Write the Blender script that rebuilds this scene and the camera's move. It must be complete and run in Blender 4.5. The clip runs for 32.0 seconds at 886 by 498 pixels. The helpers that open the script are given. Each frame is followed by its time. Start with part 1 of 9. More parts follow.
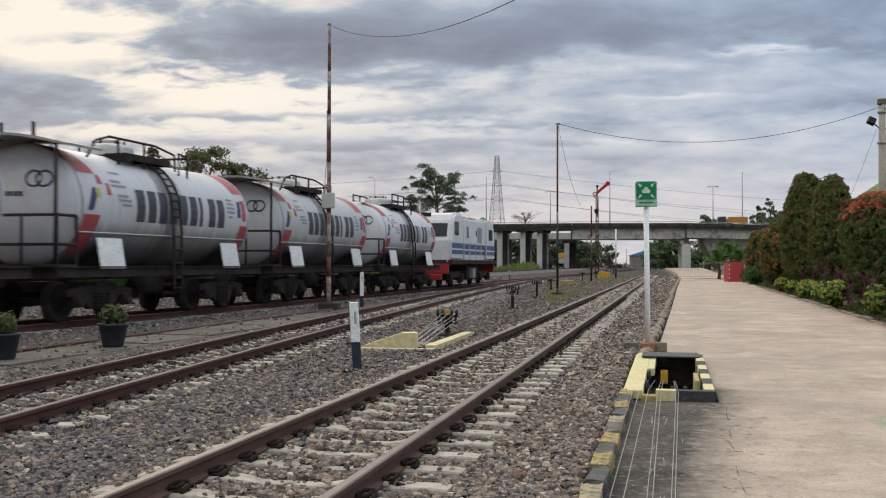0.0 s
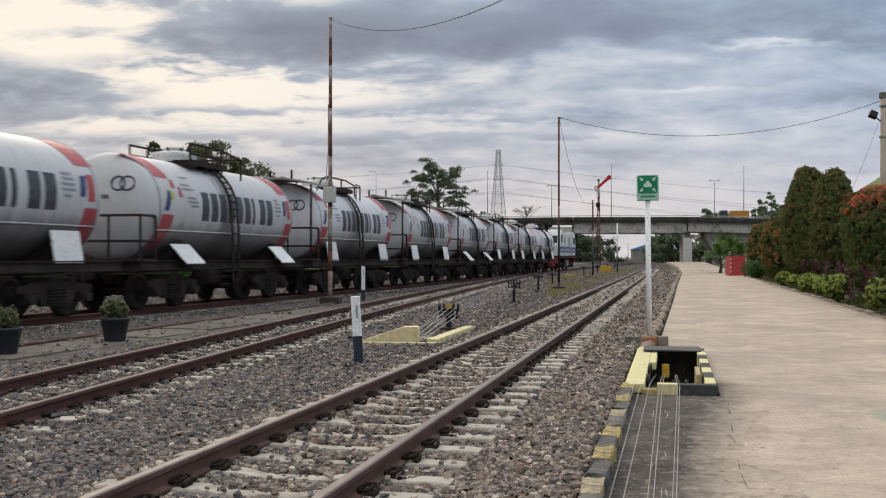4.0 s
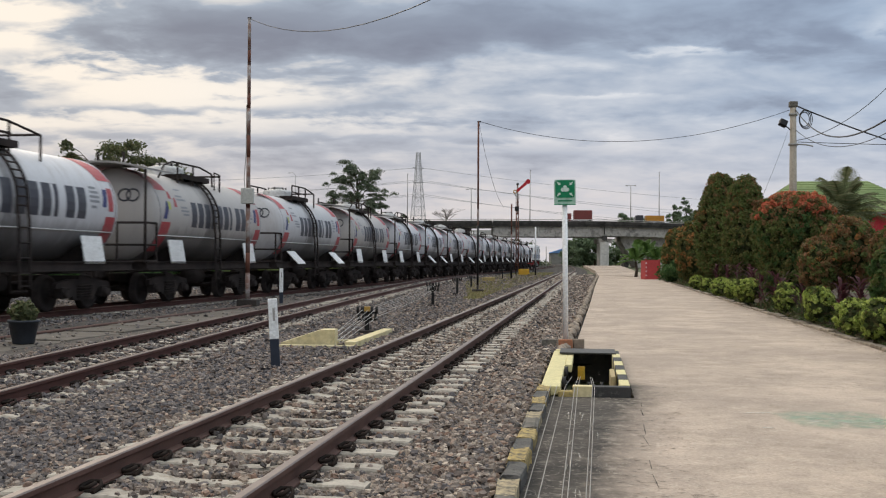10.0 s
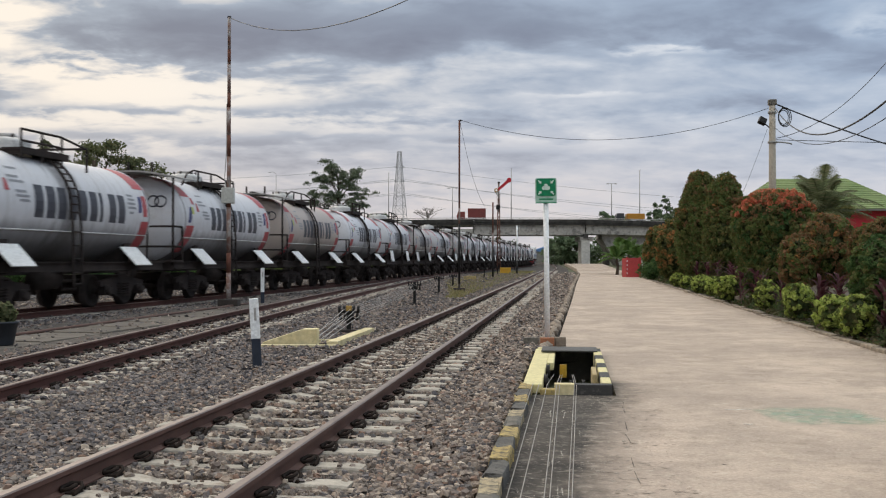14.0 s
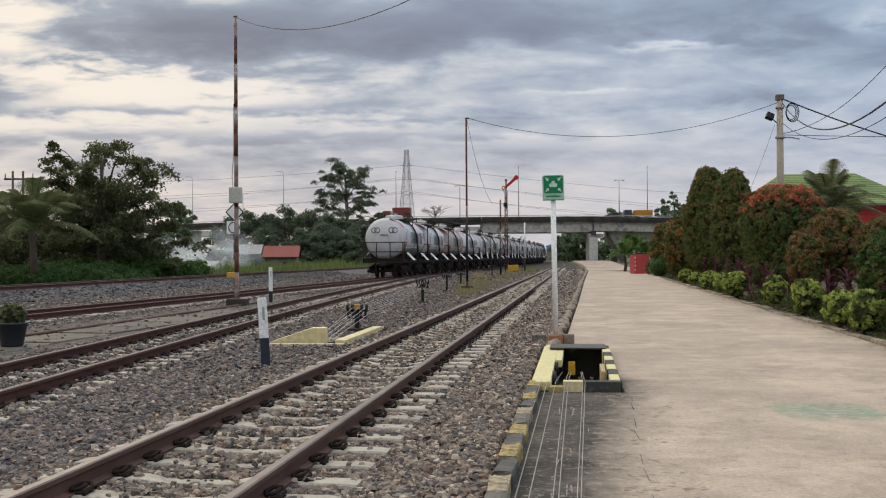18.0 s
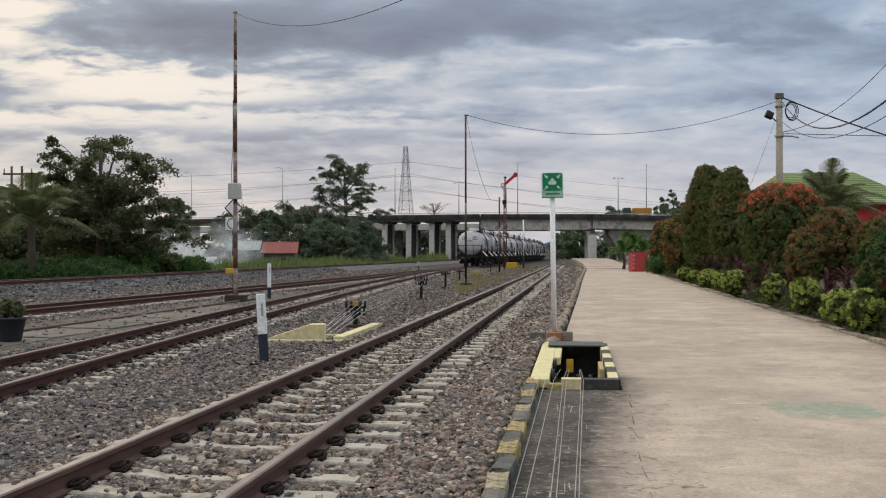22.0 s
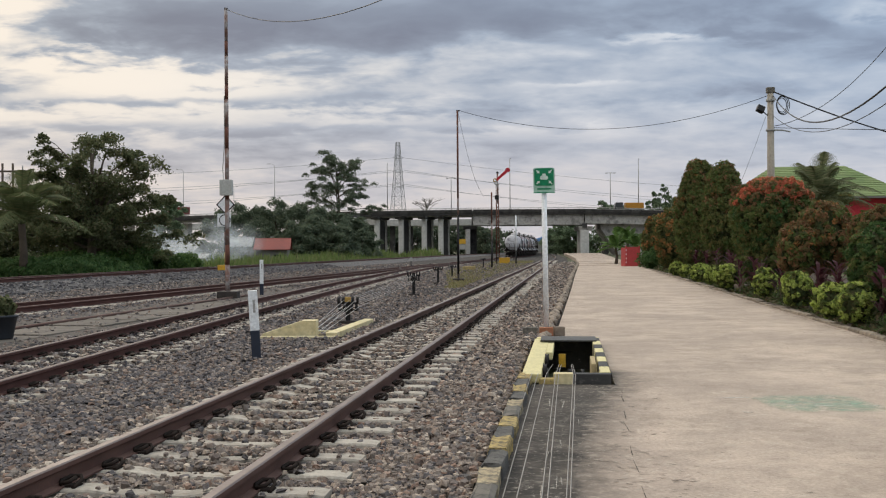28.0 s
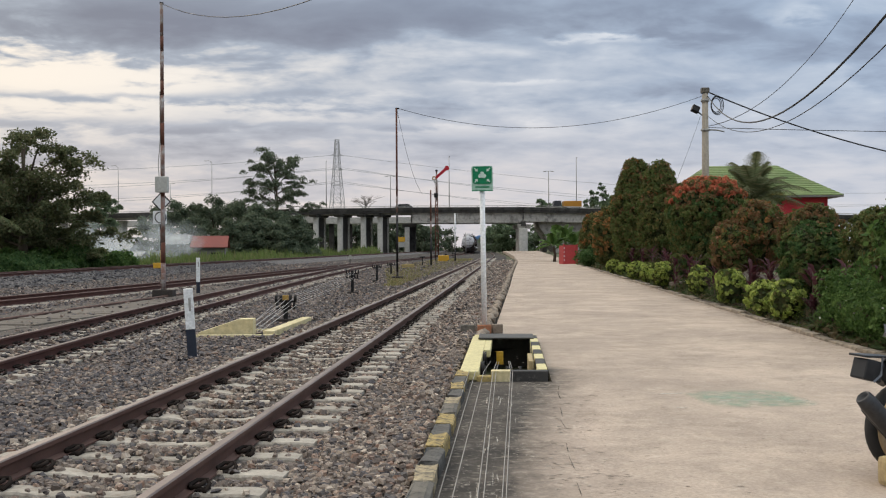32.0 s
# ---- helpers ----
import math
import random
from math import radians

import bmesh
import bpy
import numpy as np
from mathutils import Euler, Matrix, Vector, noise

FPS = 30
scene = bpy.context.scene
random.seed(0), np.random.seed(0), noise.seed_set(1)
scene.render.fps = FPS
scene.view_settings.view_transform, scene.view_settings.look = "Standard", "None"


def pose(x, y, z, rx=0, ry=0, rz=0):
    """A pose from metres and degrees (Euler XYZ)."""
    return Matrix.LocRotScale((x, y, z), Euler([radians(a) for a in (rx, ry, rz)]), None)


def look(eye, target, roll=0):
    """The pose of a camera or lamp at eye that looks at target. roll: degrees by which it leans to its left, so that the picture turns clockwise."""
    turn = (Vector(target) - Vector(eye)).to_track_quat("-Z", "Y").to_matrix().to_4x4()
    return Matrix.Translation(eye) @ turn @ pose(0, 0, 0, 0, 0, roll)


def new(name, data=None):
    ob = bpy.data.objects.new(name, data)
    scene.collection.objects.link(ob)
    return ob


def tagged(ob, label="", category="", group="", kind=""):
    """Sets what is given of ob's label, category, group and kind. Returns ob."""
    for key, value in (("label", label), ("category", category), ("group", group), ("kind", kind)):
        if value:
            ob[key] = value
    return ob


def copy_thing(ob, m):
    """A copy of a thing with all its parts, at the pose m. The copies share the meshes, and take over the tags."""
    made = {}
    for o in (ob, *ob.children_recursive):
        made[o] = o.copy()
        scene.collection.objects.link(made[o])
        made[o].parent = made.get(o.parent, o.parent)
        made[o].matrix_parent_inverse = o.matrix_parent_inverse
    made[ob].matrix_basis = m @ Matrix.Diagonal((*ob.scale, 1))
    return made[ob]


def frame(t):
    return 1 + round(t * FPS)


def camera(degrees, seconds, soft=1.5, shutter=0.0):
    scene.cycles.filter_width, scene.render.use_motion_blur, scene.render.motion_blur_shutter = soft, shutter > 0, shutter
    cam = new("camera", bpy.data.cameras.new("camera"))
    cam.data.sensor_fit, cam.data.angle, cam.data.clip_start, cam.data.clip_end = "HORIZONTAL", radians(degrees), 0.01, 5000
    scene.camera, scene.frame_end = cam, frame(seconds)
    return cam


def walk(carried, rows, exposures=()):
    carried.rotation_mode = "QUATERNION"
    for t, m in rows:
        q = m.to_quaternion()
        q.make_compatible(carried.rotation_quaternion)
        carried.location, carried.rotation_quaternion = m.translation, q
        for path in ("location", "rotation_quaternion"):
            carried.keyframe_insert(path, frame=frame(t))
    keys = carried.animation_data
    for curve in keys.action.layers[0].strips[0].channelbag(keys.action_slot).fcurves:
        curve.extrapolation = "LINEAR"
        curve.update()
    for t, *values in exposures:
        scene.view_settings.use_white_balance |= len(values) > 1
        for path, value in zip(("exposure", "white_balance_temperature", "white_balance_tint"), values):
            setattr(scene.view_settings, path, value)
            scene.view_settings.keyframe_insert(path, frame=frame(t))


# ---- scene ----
# Camera: held by hand on the platform, turning slowly to the right.
cam = camera(44.42, 32.0, soft=1.15, shutter=0.35)
PATH = [
    (0.0, pose(-0.016, 0, 1.197, 90.769, -0.084, 4.689)),
    (0.5, pose(-0.014, 0, 1.197, 90.810, 0.054, 4.582)),
    (1.0, pose(-0.012, 0, 1.197, 90.838, 0.121, 4.585)),
    (1.5, pose(-0.012, 0, 1.197, 90.763, 0.23, 4.729)),
    (2.0, pose(-0.017, 0, 1.197, 90.729, 0.158, 4.821)),
    (2.5, pose(-0.017, 0, 1.197, 90.625, 0.033, 4.85)),
    (3.0, pose(-0.015, 0, 1.197, 90.462, -0.024, 4.834)),
    (3.5, pose(-0.017, 0, 1.197, 90.462, -0.005, 4.764)),
    (5.5, pose(-0.011, 0, 1.197, 90.428, -0.147, 4.827)),
    (6.0, pose(-0.007, 0, 1.197, 90.511, -0.141, 4.66)),
    (6.5, pose(-0.002, 0, 1.197, 90.566, -0.109, 3.891)),
    (7.0, pose(-0.005, 0, 1.197, 90.491, -0.136, 3.127)),
    (7.5, pose(-0.012, 0, 1.197, 90.386, -0.214, 2.589)),
    (8.0, pose(-0.008, 0, 1.197, 90.463, -0.12, 2.214)),
    (8.5, pose(0.002, 0, 1.197, 90.449, -0.036, 1.701)),
    (9.0, pose(-0.005, 0, 1.197, 90.427, -0.085, 1.154)),
    (9.5, pose(-0.006, 0, 1.197, 90.550, -0.381, 0.778)),
    (10.0, pose(-0.003, 0, 1.197, 90.614, -0.34, 0.518)),
    (10.5, pose(0.002, 0, 1.197, 90.753, -0.326, 0.277)),
    (11.0, pose(0.001, 0, 1.197, 90.571, -0.308, -0.037)),
    (11.5, pose(-0.004, 0, 1.197, 90.447, -0.363, -0.441)),
    (12.0, pose(-0.001, 0, 1.197, 90.489, -0.317, -0.859)),
    (12.5, pose(-0.002, 0, 1.197, 90.492, -0.198, -0.875)),
    (13.0, pose(0.0, 0, 1.197, 90.550, -0.074, -0.81)),
    (13.5, pose(0.003, 0, 1.197, 90.571, -0.029, -0.697)),
    (14.0, pose(-0.003, 0, 1.197, 90.555, -0.06, -0.456)),
    (14.5, pose(-0.005, 0, 1.197, 90.609, -0.088, -0.106)),
    (16.5, pose(0.004, 0, 1.197, 90.725, 0.363, 0.166)),
    (17.0, pose(0.001, 0, 1.197, 90.766, 0.456, 0.244)),
    (17.5, pose(0.004, 0, 1.197, 90.660, 0.433, 0.18)),
    (18.0, pose(-0.001, 0, 1.197, 90.450, 0.36, -0.044)),
    (18.5, pose(-0.002, 0, 1.197, 90.429, 0.318, 0.165)),
    (19.0, pose(0.0, 0, 1.197, 90.324, 0.369, 0.234)),
    (19.5, pose(0.003, 0, 1.197, 90.346, 0.236, -0.005)),
    (20.0, pose(0.004, 0, 1.197, 90.394, 0.259, -0.095)),
    (20.5, pose(-0.001, 0, 1.197, 90.459, 0.342, 0.042)),
    (21.0, pose(0.006, 0, 1.197, 90.457, 0.332, 0.094)),
    (21.5, pose(-0.001, 0, 1.197, 90.375, 0.122, -0.058)),
    (22.0, pose(-0.003, 0, 1.197, 90.291, 0.088, -0.111)),
    (22.5, pose(-0.002, 0, 1.197, 90.240, 0.088, -0.151)),
    (23.0, pose(0.0, 0, 1.197, 90.180, 0.2, 0.0)),
    (23.5, pose(0.003, 0, 1.197, 90.164, 0.24, -0.139)),
    (24.0, pose(0.001, 0, 1.197, 90.170, 0.18, -0.235)),
    (24.5, pose(0.006, 0, 1.197, 90.090, 0.165, -0.23)),
    (25.0, pose(0.002, 0, 1.197, 90.047, 0.159, -0.321)),
    (25.5, pose(0.01, 0, 1.197, 90.029, 0.246, -0.276)),
    (27.5, pose(0.004, 0, 1.197, 90.026, 0.256, -0.27)),
    (28.0, pose(0.007, 0, 1.197, 90.053, 0.366, -0.498)),
    (28.5, pose(0.008, 0, 1.197, 90.030, 0.435, -0.785)),
    (29.0, pose(-0.002, 0, 1.197, 89.996, 0.314, -1.364)),
    (29.5, pose(-0.002, 0, 1.197, 89.923, 0.167, -2.085)),
    (30.0, pose(0.002, 0, 1.197, 89.919, 0.167, -2.55)),
    (30.5, pose(0.004, 0, 1.197, 89.892, 0.167, -3.005)),
    (31.0, pose(0.013, 0, 1.197, 89.839, 0.326, -3.299)),
    (31.5, pose(0.016, 0, 1.197, 89.878, 0.343, -3.524)),
    (32.0, pose(0.021, 0, 1.197, 89.921, 0.34, -3.702)),
]
# the phone's exposure settles a little darker once the train has passed
walk(cam, PATH, [(0.0, 0.0), (14.5, 0.0), (17.0, -0.06), (25.0, -0.10), (29.0, -0.04), (32.0, 0.0)])

# ---- light: an overcast evening sky, brightest low behind the train ----
SUN_AZ, SUN_EL = 24.0, 14.0   # degrees left of north (the y axis), and above the horizon


def link(nt, a, i, b, j):
    nt.links.new(a.outputs[i], b.inputs[j])


def node(nt, kind, **values):
    n = nt.nodes.new(kind)
    for k, v in values.items():
        n.inputs[k].default_value = v
    return n


def mathn(nt, op, a, b=None, clamp=False):
    n = nt.nodes.new("ShaderNodeMath")
    n.operation, n.use_clamp = op, clamp
    for i, v in enumerate((a, b)):
        if v is None:
            continue
        if isinstance(v, (int, float)):
            n.inputs[i].default_value = v
        else:
            nt.links.new(v, n.inputs[i])
    return n.outputs[0]


def mixc(nt, fac, a, b, blend="MIX"):
    n = nt.nodes.new("ShaderNodeMix")
    n.data_type, n.blend_type = "RGBA", blend
    for i, v in ((0, fac), (6, a), (7, b)):
        if isinstance(v, (int, float)):
            n.inputs[i].default_value = v
        elif isinstance(v, tuple):
            n.inputs[i].default_value = (*v, 1)
        else:
            nt.links.new(v, n.inputs[i])
    return n.outputs[2]


def ramp(nt, fac, stops):
    n = nt.nodes.new("ShaderNodeValToRGB")
    e = n.color_ramp.elements
    while len(e) < len(stops):
        e.new(0.5)
    for el, (pos, c) in zip(e, stops):
        el.position, el.color = pos, (*(c if isinstance(c, tuple) else (c, c, c)), 1)
    nt.links.new(fac, n.inputs[0])
    return n.outputs[0]


def make_world():
    w = bpy.data.worlds.new("overcast_sky")
    scene.world = w
    w.use_nodes = True
    nt = w.node_tree
    nt.nodes.clear()
    co = nt.nodes.new("ShaderNodeTexCoord")
    sep = nt.nodes.new("ShaderNodeSeparateXYZ")
    link(nt, co, "Generated", sep, 0)
    x, y, z = sep.outputs
    zz = mathn(nt, "MAXIMUM", z, 0.0)
    flat = mathn(nt, "ADD", zz, 0.20)
    comb = nt.nodes.new("ShaderNodeCombineXYZ")
    nt.links.new(mathn(nt, "DIVIDE", x, flat), comb.inputs[0])
    nt.links.new(mathn(nt, "DIVIDE", y, flat), comb.inputs[1])

    def cloud(scale, detail, rough, sx, sy, ox):
        m = nt.nodes.new("ShaderNodeMapping")
        m.inputs["Scale"].default_value = (sx, sy, 1)
        m.inputs["Location"].default_value = (ox, ox * 0.7, 0)
        m.inputs["Rotation"].default_value = (0, 0, radians(8))
        nt.links.new(comb.outputs[0], m.inputs[0])
        n = node(nt, "ShaderNodeTexNoise", Scale=scale, Detail=detail, Roughness=rough, Distortion=0.25)
        link(nt, m, 0, n, 0)
        return n.outputs[0]

    big = cloud(1.3, 6.0, 0.54, 0.8, 1.0, 3.4)
    fine = cloud(4.2, 5.0, 0.54, 0.8, 0.9, 7.1)
    puff = cloud(8.0, 4.5, 0.55, 0.75, 1.0, 1.7)
    cover = mathn(nt, "ADD", mathn(nt, "ADD", mathn(nt, "MULTIPLY", big, 0.40), mathn(nt, "MULTIPLY", fine, 0.38)), mathn(nt, "MULTIPLY", puff, 0.22))
    cover = mathn(nt, "ADD", mathn(nt, "MULTIPLY", mathn(nt, "SUBTRACT", cover, 0.5), 1.35), 0.5)
    # cloud banks and gaps: bearing (x over y), height (z over y), half widths, thickness; their rims are frayed
    front = mathn(nt, "MAXIMUM", y, 0.05)
    px, pz = mathn(nt, "DIVIDE", x, front), mathn(nt, "DIVIDE", z, front)
    fray = mathn(nt, "ADD", mathn(nt, "MULTIPLY", mathn(nt, "SUBTRACT", fine, 0.5), 0.5), mathn(nt, "MULTIPLY", mathn(nt, "SUBTRACT", puff, 0.5), 0.5))
    wx_ = mathn(nt, "ADD", px, mathn(nt, "MULTIPLY", mathn(nt, "SUBTRACT", puff, 0.5), 0.16))
    wz_ = mathn(nt, "ADD", pz, mathn(nt, "MULTIPLY", fray, 0.055))
    banks = (
        (-0.19, 0.205, 0.15, 0.026, 0.19), (0.00, 0.202, 0.20, 0.026, 0.17), (0.24, 0.218, 0.20, 0.024, 0.15), (0.42, 0.17, 0.12, 0.03, 0.05),
        (-0.46, 0.166, 0.075, 0.013, 0.17), (-0.30, 0.137, 0.16, 0.005, 0.09), (0.02, 0.140, 0.20, 0.007, 0.05), (0.28, 0.150, 0.16, 0.016, 0.06), (-0.24, 0.112, 0.20, 0.006, 0.07),
        (-0.44, 0.234, 0.08, 0.016, -0.20), (-0.43, 0.203, 0.07, 0.011, -0.20), (-0.36, 0.176, 0.06, 0.012, -0.22), (-0.29, 0.158, 0.07, 0.011, -0.22), (-0.19, 0.149, 0.07, 0.008, -0.16),
        (-0.06, 0.120, 0.08, 0.006, -0.15), (-0.14, 0.128, 0.10, 0.004, -0.10), (0.06, 0.108, 0.10, 0.004, -0.10), (0.21, 0.193, 0.05, 0.003, -0.18), (0.13, 0.150, 0.045, 0.003, -0.12), (0.40, 0.214, 0.03, 0.010, -0.18), (0.44, 0.15, 0.04, 0.02, -0.10), (-0.34, 0.122, 0.14, 0.005, -0.10))
    for cx, cz, wx, wz, amount in banks:
        dx = mathn(nt, "DIVIDE", mathn(nt, "SUBTRACT", wx_, cx), wx)
        dz = mathn(nt, "DIVIDE", mathn(nt, "SUBTRACT", wz_, cz), wz)
        r2 = mathn(nt, "ADD", mathn(nt, "MULTIPLY", dx, dx), mathn(nt, "MULTIPLY", dz, dz))
        bump = mathn(nt, "EXPONENT", mathn(nt, "MULTIPLY", r2, -1.0))
        cover = mathn(nt, "ADD", cover, mathn(nt, "MULTIPLY", bump, amount))
    # how thick the cloud is: thin gaps pale, thick bellies blue grey
    body = ramp(nt, cover, [(0.32, (0.76, 0.765, 0.78)), (0.43, (0.54, 0.585, 0.65)), (0.54, (0.38, 0.445, 0.54)), (0.64, (0.275, 0.318, 0.40)), (0.80, (0.205, 0.232, 0.305))])
    # the low band along the horizon is paler and slightly rosy
    low = ramp(nt, zz, [(0.0, 1.0), (0.06, 0.80), (0.13, 0.22), (0.26, 0.0)])
    thin = ramp(nt, cover, [(0.42, 1.0), (0.66, 0.50)])
    sky = mixc(nt, mathn(nt, "MULTIPLY", low, thin), body, (0.76, 0.675, 0.64))
    # glow of the hidden sun through the thinner cloud
    az, el = radians(SUN_AZ), radians(SUN_EL)
    sx, sy, sz = -math.sin(az) * math.cos(el), math.cos(az) * math.cos(el), math.sin(el)
    dot = nt.nodes.new("ShaderNodeVectorMath")
    dot.operation = "DOT_PRODUCT"
    link(nt, co, "Generated", dot, 0)
    dot.inputs[1].default_value = (sx, sy, sz)
    near = ramp(nt, dot.outputs["Value"], [(0.88, 0.0), (0.945, 0.42), (0.98, 0.88), (1.0, 0.95)])
    gap = ramp(nt, cover, [(0.41, 1.0), (0.55, 0.03)])
    glow = mathn(nt, "MULTIPLY", mathn(nt, "MULTIPLY", near, gap), ramp(nt, pz, [(0.09, 0.35), (0.15, 1.0)]))
    sky = mixc(nt, glow, sky, (1.0, 0.925, 0.83))
    # warmer towards the sunset, bluer away from it
    sky = mixc(nt, 1.0, sky, ramp(nt, mathn(nt, "ADD", px, 0.5), [(0.15, (1.03, 1.0, 0.96)), (0.5, (0.98, 1.0, 1.025)), (0.95, (0.89, 0.985, 1.09))]), "MULTIPLY")
    # overcast sky is brighter overhead than near the horizon
    up = ramp(nt, zz, [(0.0, 1.0), (0.30, 1.0), (0.60, (2.5, 2.28, 1.95)), (1.0, (3.5, 3.1, 2.55))])
    bg = nt.nodes.new("ShaderNodeBackground")
    out = nt.nodes.new("ShaderNodeOutputWorld")
    nt.links.new(mixc(nt, 1.0, sky, up, "MULTIPLY"), bg.inputs[0])
    bg.inputs[1].default_value = 1.0
    link(nt, bg, 0, out, 0)


make_world()
sun = new("sun", bpy.data.lights.new("sun", "SUN"))
sun.data.energy, sun.data.angle, sun.data.color = 0.9, radians(25), (1.0, 0.86, 0.70)
sun.matrix_world = look((0, 0, 0), (math.sin(radians(SUN_AZ)), -math.cos(radians(SUN_AZ)), -math.tan(radians(32))))
scene.view_settings.exposure = 0.0


# ---- materials ----
def mat(name, c1, c2, rough=0.8, metal=0.0, scale=1.5, fine=25.0, bump=0.3, depth=0.01, vary=0.0, island=0.0, spec=0.3, dirt=None, dirt_at=0.6):
    """Two colours mixed by a broad noise, a fine grain, relief, and stains."""
    m = bpy.data.materials.new(name)
    m.use_nodes = True
    nt = m.node_tree
    bsdf = nt.nodes["Principled BSDF"]
    co = nt.nodes.new("ShaderNodeTexCoord")
    a = node(nt, "ShaderNodeTexNoise", Scale=scale, Detail=5.0, Roughness=0.6)
    b = node(nt, "ShaderNodeTexNoise", Scale=fine, Detail=4.0, Roughness=0.65)
    for n in (a, b):
        link(nt, co, "Object", n, 0)
    wide = ramp(nt, a.outputs[0], [(0.32, 0.0), (0.68, 1.0)])
    col = mixc(nt, wide, c1, c2)
    grain = ramp(nt, b.outputs[0], [(0.25, 0.72), (0.75, 1.18)])
    col = mixc(nt, 1.0, col, grain, "MULTIPLY")
    if dirt:
        d = node(nt, "ShaderNodeTexNoise", Scale=scale * 2.7, Detail=6.0, Roughness=0.7)
        link(nt, co, "Object", d, 0)
        col = mixc(nt, ramp(nt, d.outputs[0], [(dirt_at - 0.06, 0.0), (dirt_at + 0.08, 0.85)]), col, dirt)
    if vary:
        o = nt.nodes.new("ShaderNodeObjectInfo")
        col = mixc(nt, 1.0, col, ramp(nt, o.outputs["Random"], [(0.0, 1 - vary), (1.0, 1 + vary)]), "MULTIPLY")
    if island:
        g = nt.nodes.new("ShaderNodeNewGeometry")
        col = mixc(nt, 1.0, col, ramp(nt, g.outputs["Random Per Island"], [(0.0, 1 - island), (1.0, 1 + island)]), "MULTIPLY")
    nt.links.new(col, bsdf.inputs["Base Color"])
    bsdf.inputs["Metallic"].default_value = metal
    bsdf.inputs["Specular IOR Level"].default_value = spec
    r = ramp(nt, b.outputs[0], [(0.3, max(0.05, rough - 0.12)), (0.7, min(1, rough + 0.1))])
    nt.links.new(r, bsdf.inputs["Roughness"])
    if bump:
        bp = node(nt, "ShaderNodeBump", Strength=bump, Distance=depth)
        link(nt, b, 0, bp, "Height")
        link(nt, bp, 0, bsdf, "Normal")
    return m


def palette(name, colours, rough=0.8, fine=25.0, bump=0.3, depth=0.01, spec=0.3, through_light=0.0):
    """Pieces of one mesh, each in one of several colours."""
    m = bpy.data.materials.new(name)
    m.use_nodes = True
    nt = m.node_tree
    bsdf = nt.nodes["Principled BSDF"]
    g = nt.nodes.new("ShaderNodeNewGeometry")
    n = len(colours)
    col = ramp(nt, g.outputs["Random Per Island"], [(i / n + 0.5 / n, c) for i, c in enumerate(colours)])
    co = nt.nodes.new("ShaderNodeTexCoord")
    b = node(nt, "ShaderNodeTexNoise", Scale=fine, Detail=3.0, Roughness=0.6)
    link(nt, co, "Object", b, 0)
    col = mixc(nt, 1.0, col, ramp(nt, b.outputs[0], [(0.25, 0.75), (0.75, 1.2)]), "MULTIPLY")
    nt.links.new(col, bsdf.inputs["Base Color"])
    bsdf.inputs["Roughness"].default_value = rough
    bsdf.inputs["Specular IOR Level"].default_value = spec
    if through_light:
        bsdf.inputs["Subsurface Weight"].default_value = 0.0
        t = nt.nodes.new("ShaderNodeBsdfTranslucent")
        nt.links.new(col, t.inputs[0])
        mx = nt.nodes.new("ShaderNodeMixShader")
        mx.inputs[0].default_value = through_light
        link(nt, bsdf, 0, mx, 1)
        link(nt, t, 0, mx, 2)
        link(nt, mx, 0, nt.nodes["Material Output"], 0)
    if bump:
        bp = node(nt, "ShaderNodeBump", Strength=bump, Distance=depth)
        link(nt, b, 0, bp, "Height")
        link(nt, bp, 0, bsdf, "Normal")
    return m


M_GROUND = mat("dry_earth_and_weeds", (0.10, 0.085, 0.055), (0.07, 0.09, 0.035), 0.95, scale=0.12, fine=4.0, bump=0.6, depth=0.05)
# bed coloured near black, so the gaps between loose stones look deep in shade
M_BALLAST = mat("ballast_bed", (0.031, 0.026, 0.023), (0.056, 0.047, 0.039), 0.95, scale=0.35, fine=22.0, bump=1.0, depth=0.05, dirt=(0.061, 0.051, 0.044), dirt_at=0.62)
M_STONE = palette("ballast_stone", [(0.102, 0.091, 0.088), (0.275, 0.220, 0.182), (0.158, 0.131, 0.116), (0.357, 0.287, 0.230), (0.122, 0.111, 0.106), (0.265, 0.170, 0.127), (0.510, 0.426, 0.348), (0.194, 0.155, 0.131)], 0.9, 60, 0.5, 0.008)
M_BANKSTONE = palette("bluish_ballast_stone", [(0.060, 0.058, 0.063), (0.125, 0.118, 0.122), (0.085, 0.080, 0.084), (0.185, 0.170, 0.166), (0.105, 0.098, 0.102), (0.15, 0.132, 0.124)], 0.9, 60, 0.5, 0.008)
M_DARKSTONE = palette("dark_ballast_stone", [(0.071, 0.065, 0.069), (0.158, 0.141, 0.141), (0.108, 0.095, 0.095), (0.245, 0.210, 0.194), (0.090, 0.082, 0.086), (0.306, 0.243, 0.201), (0.168, 0.123, 0.103)], 0.9, 60, 0.5, 0.008)


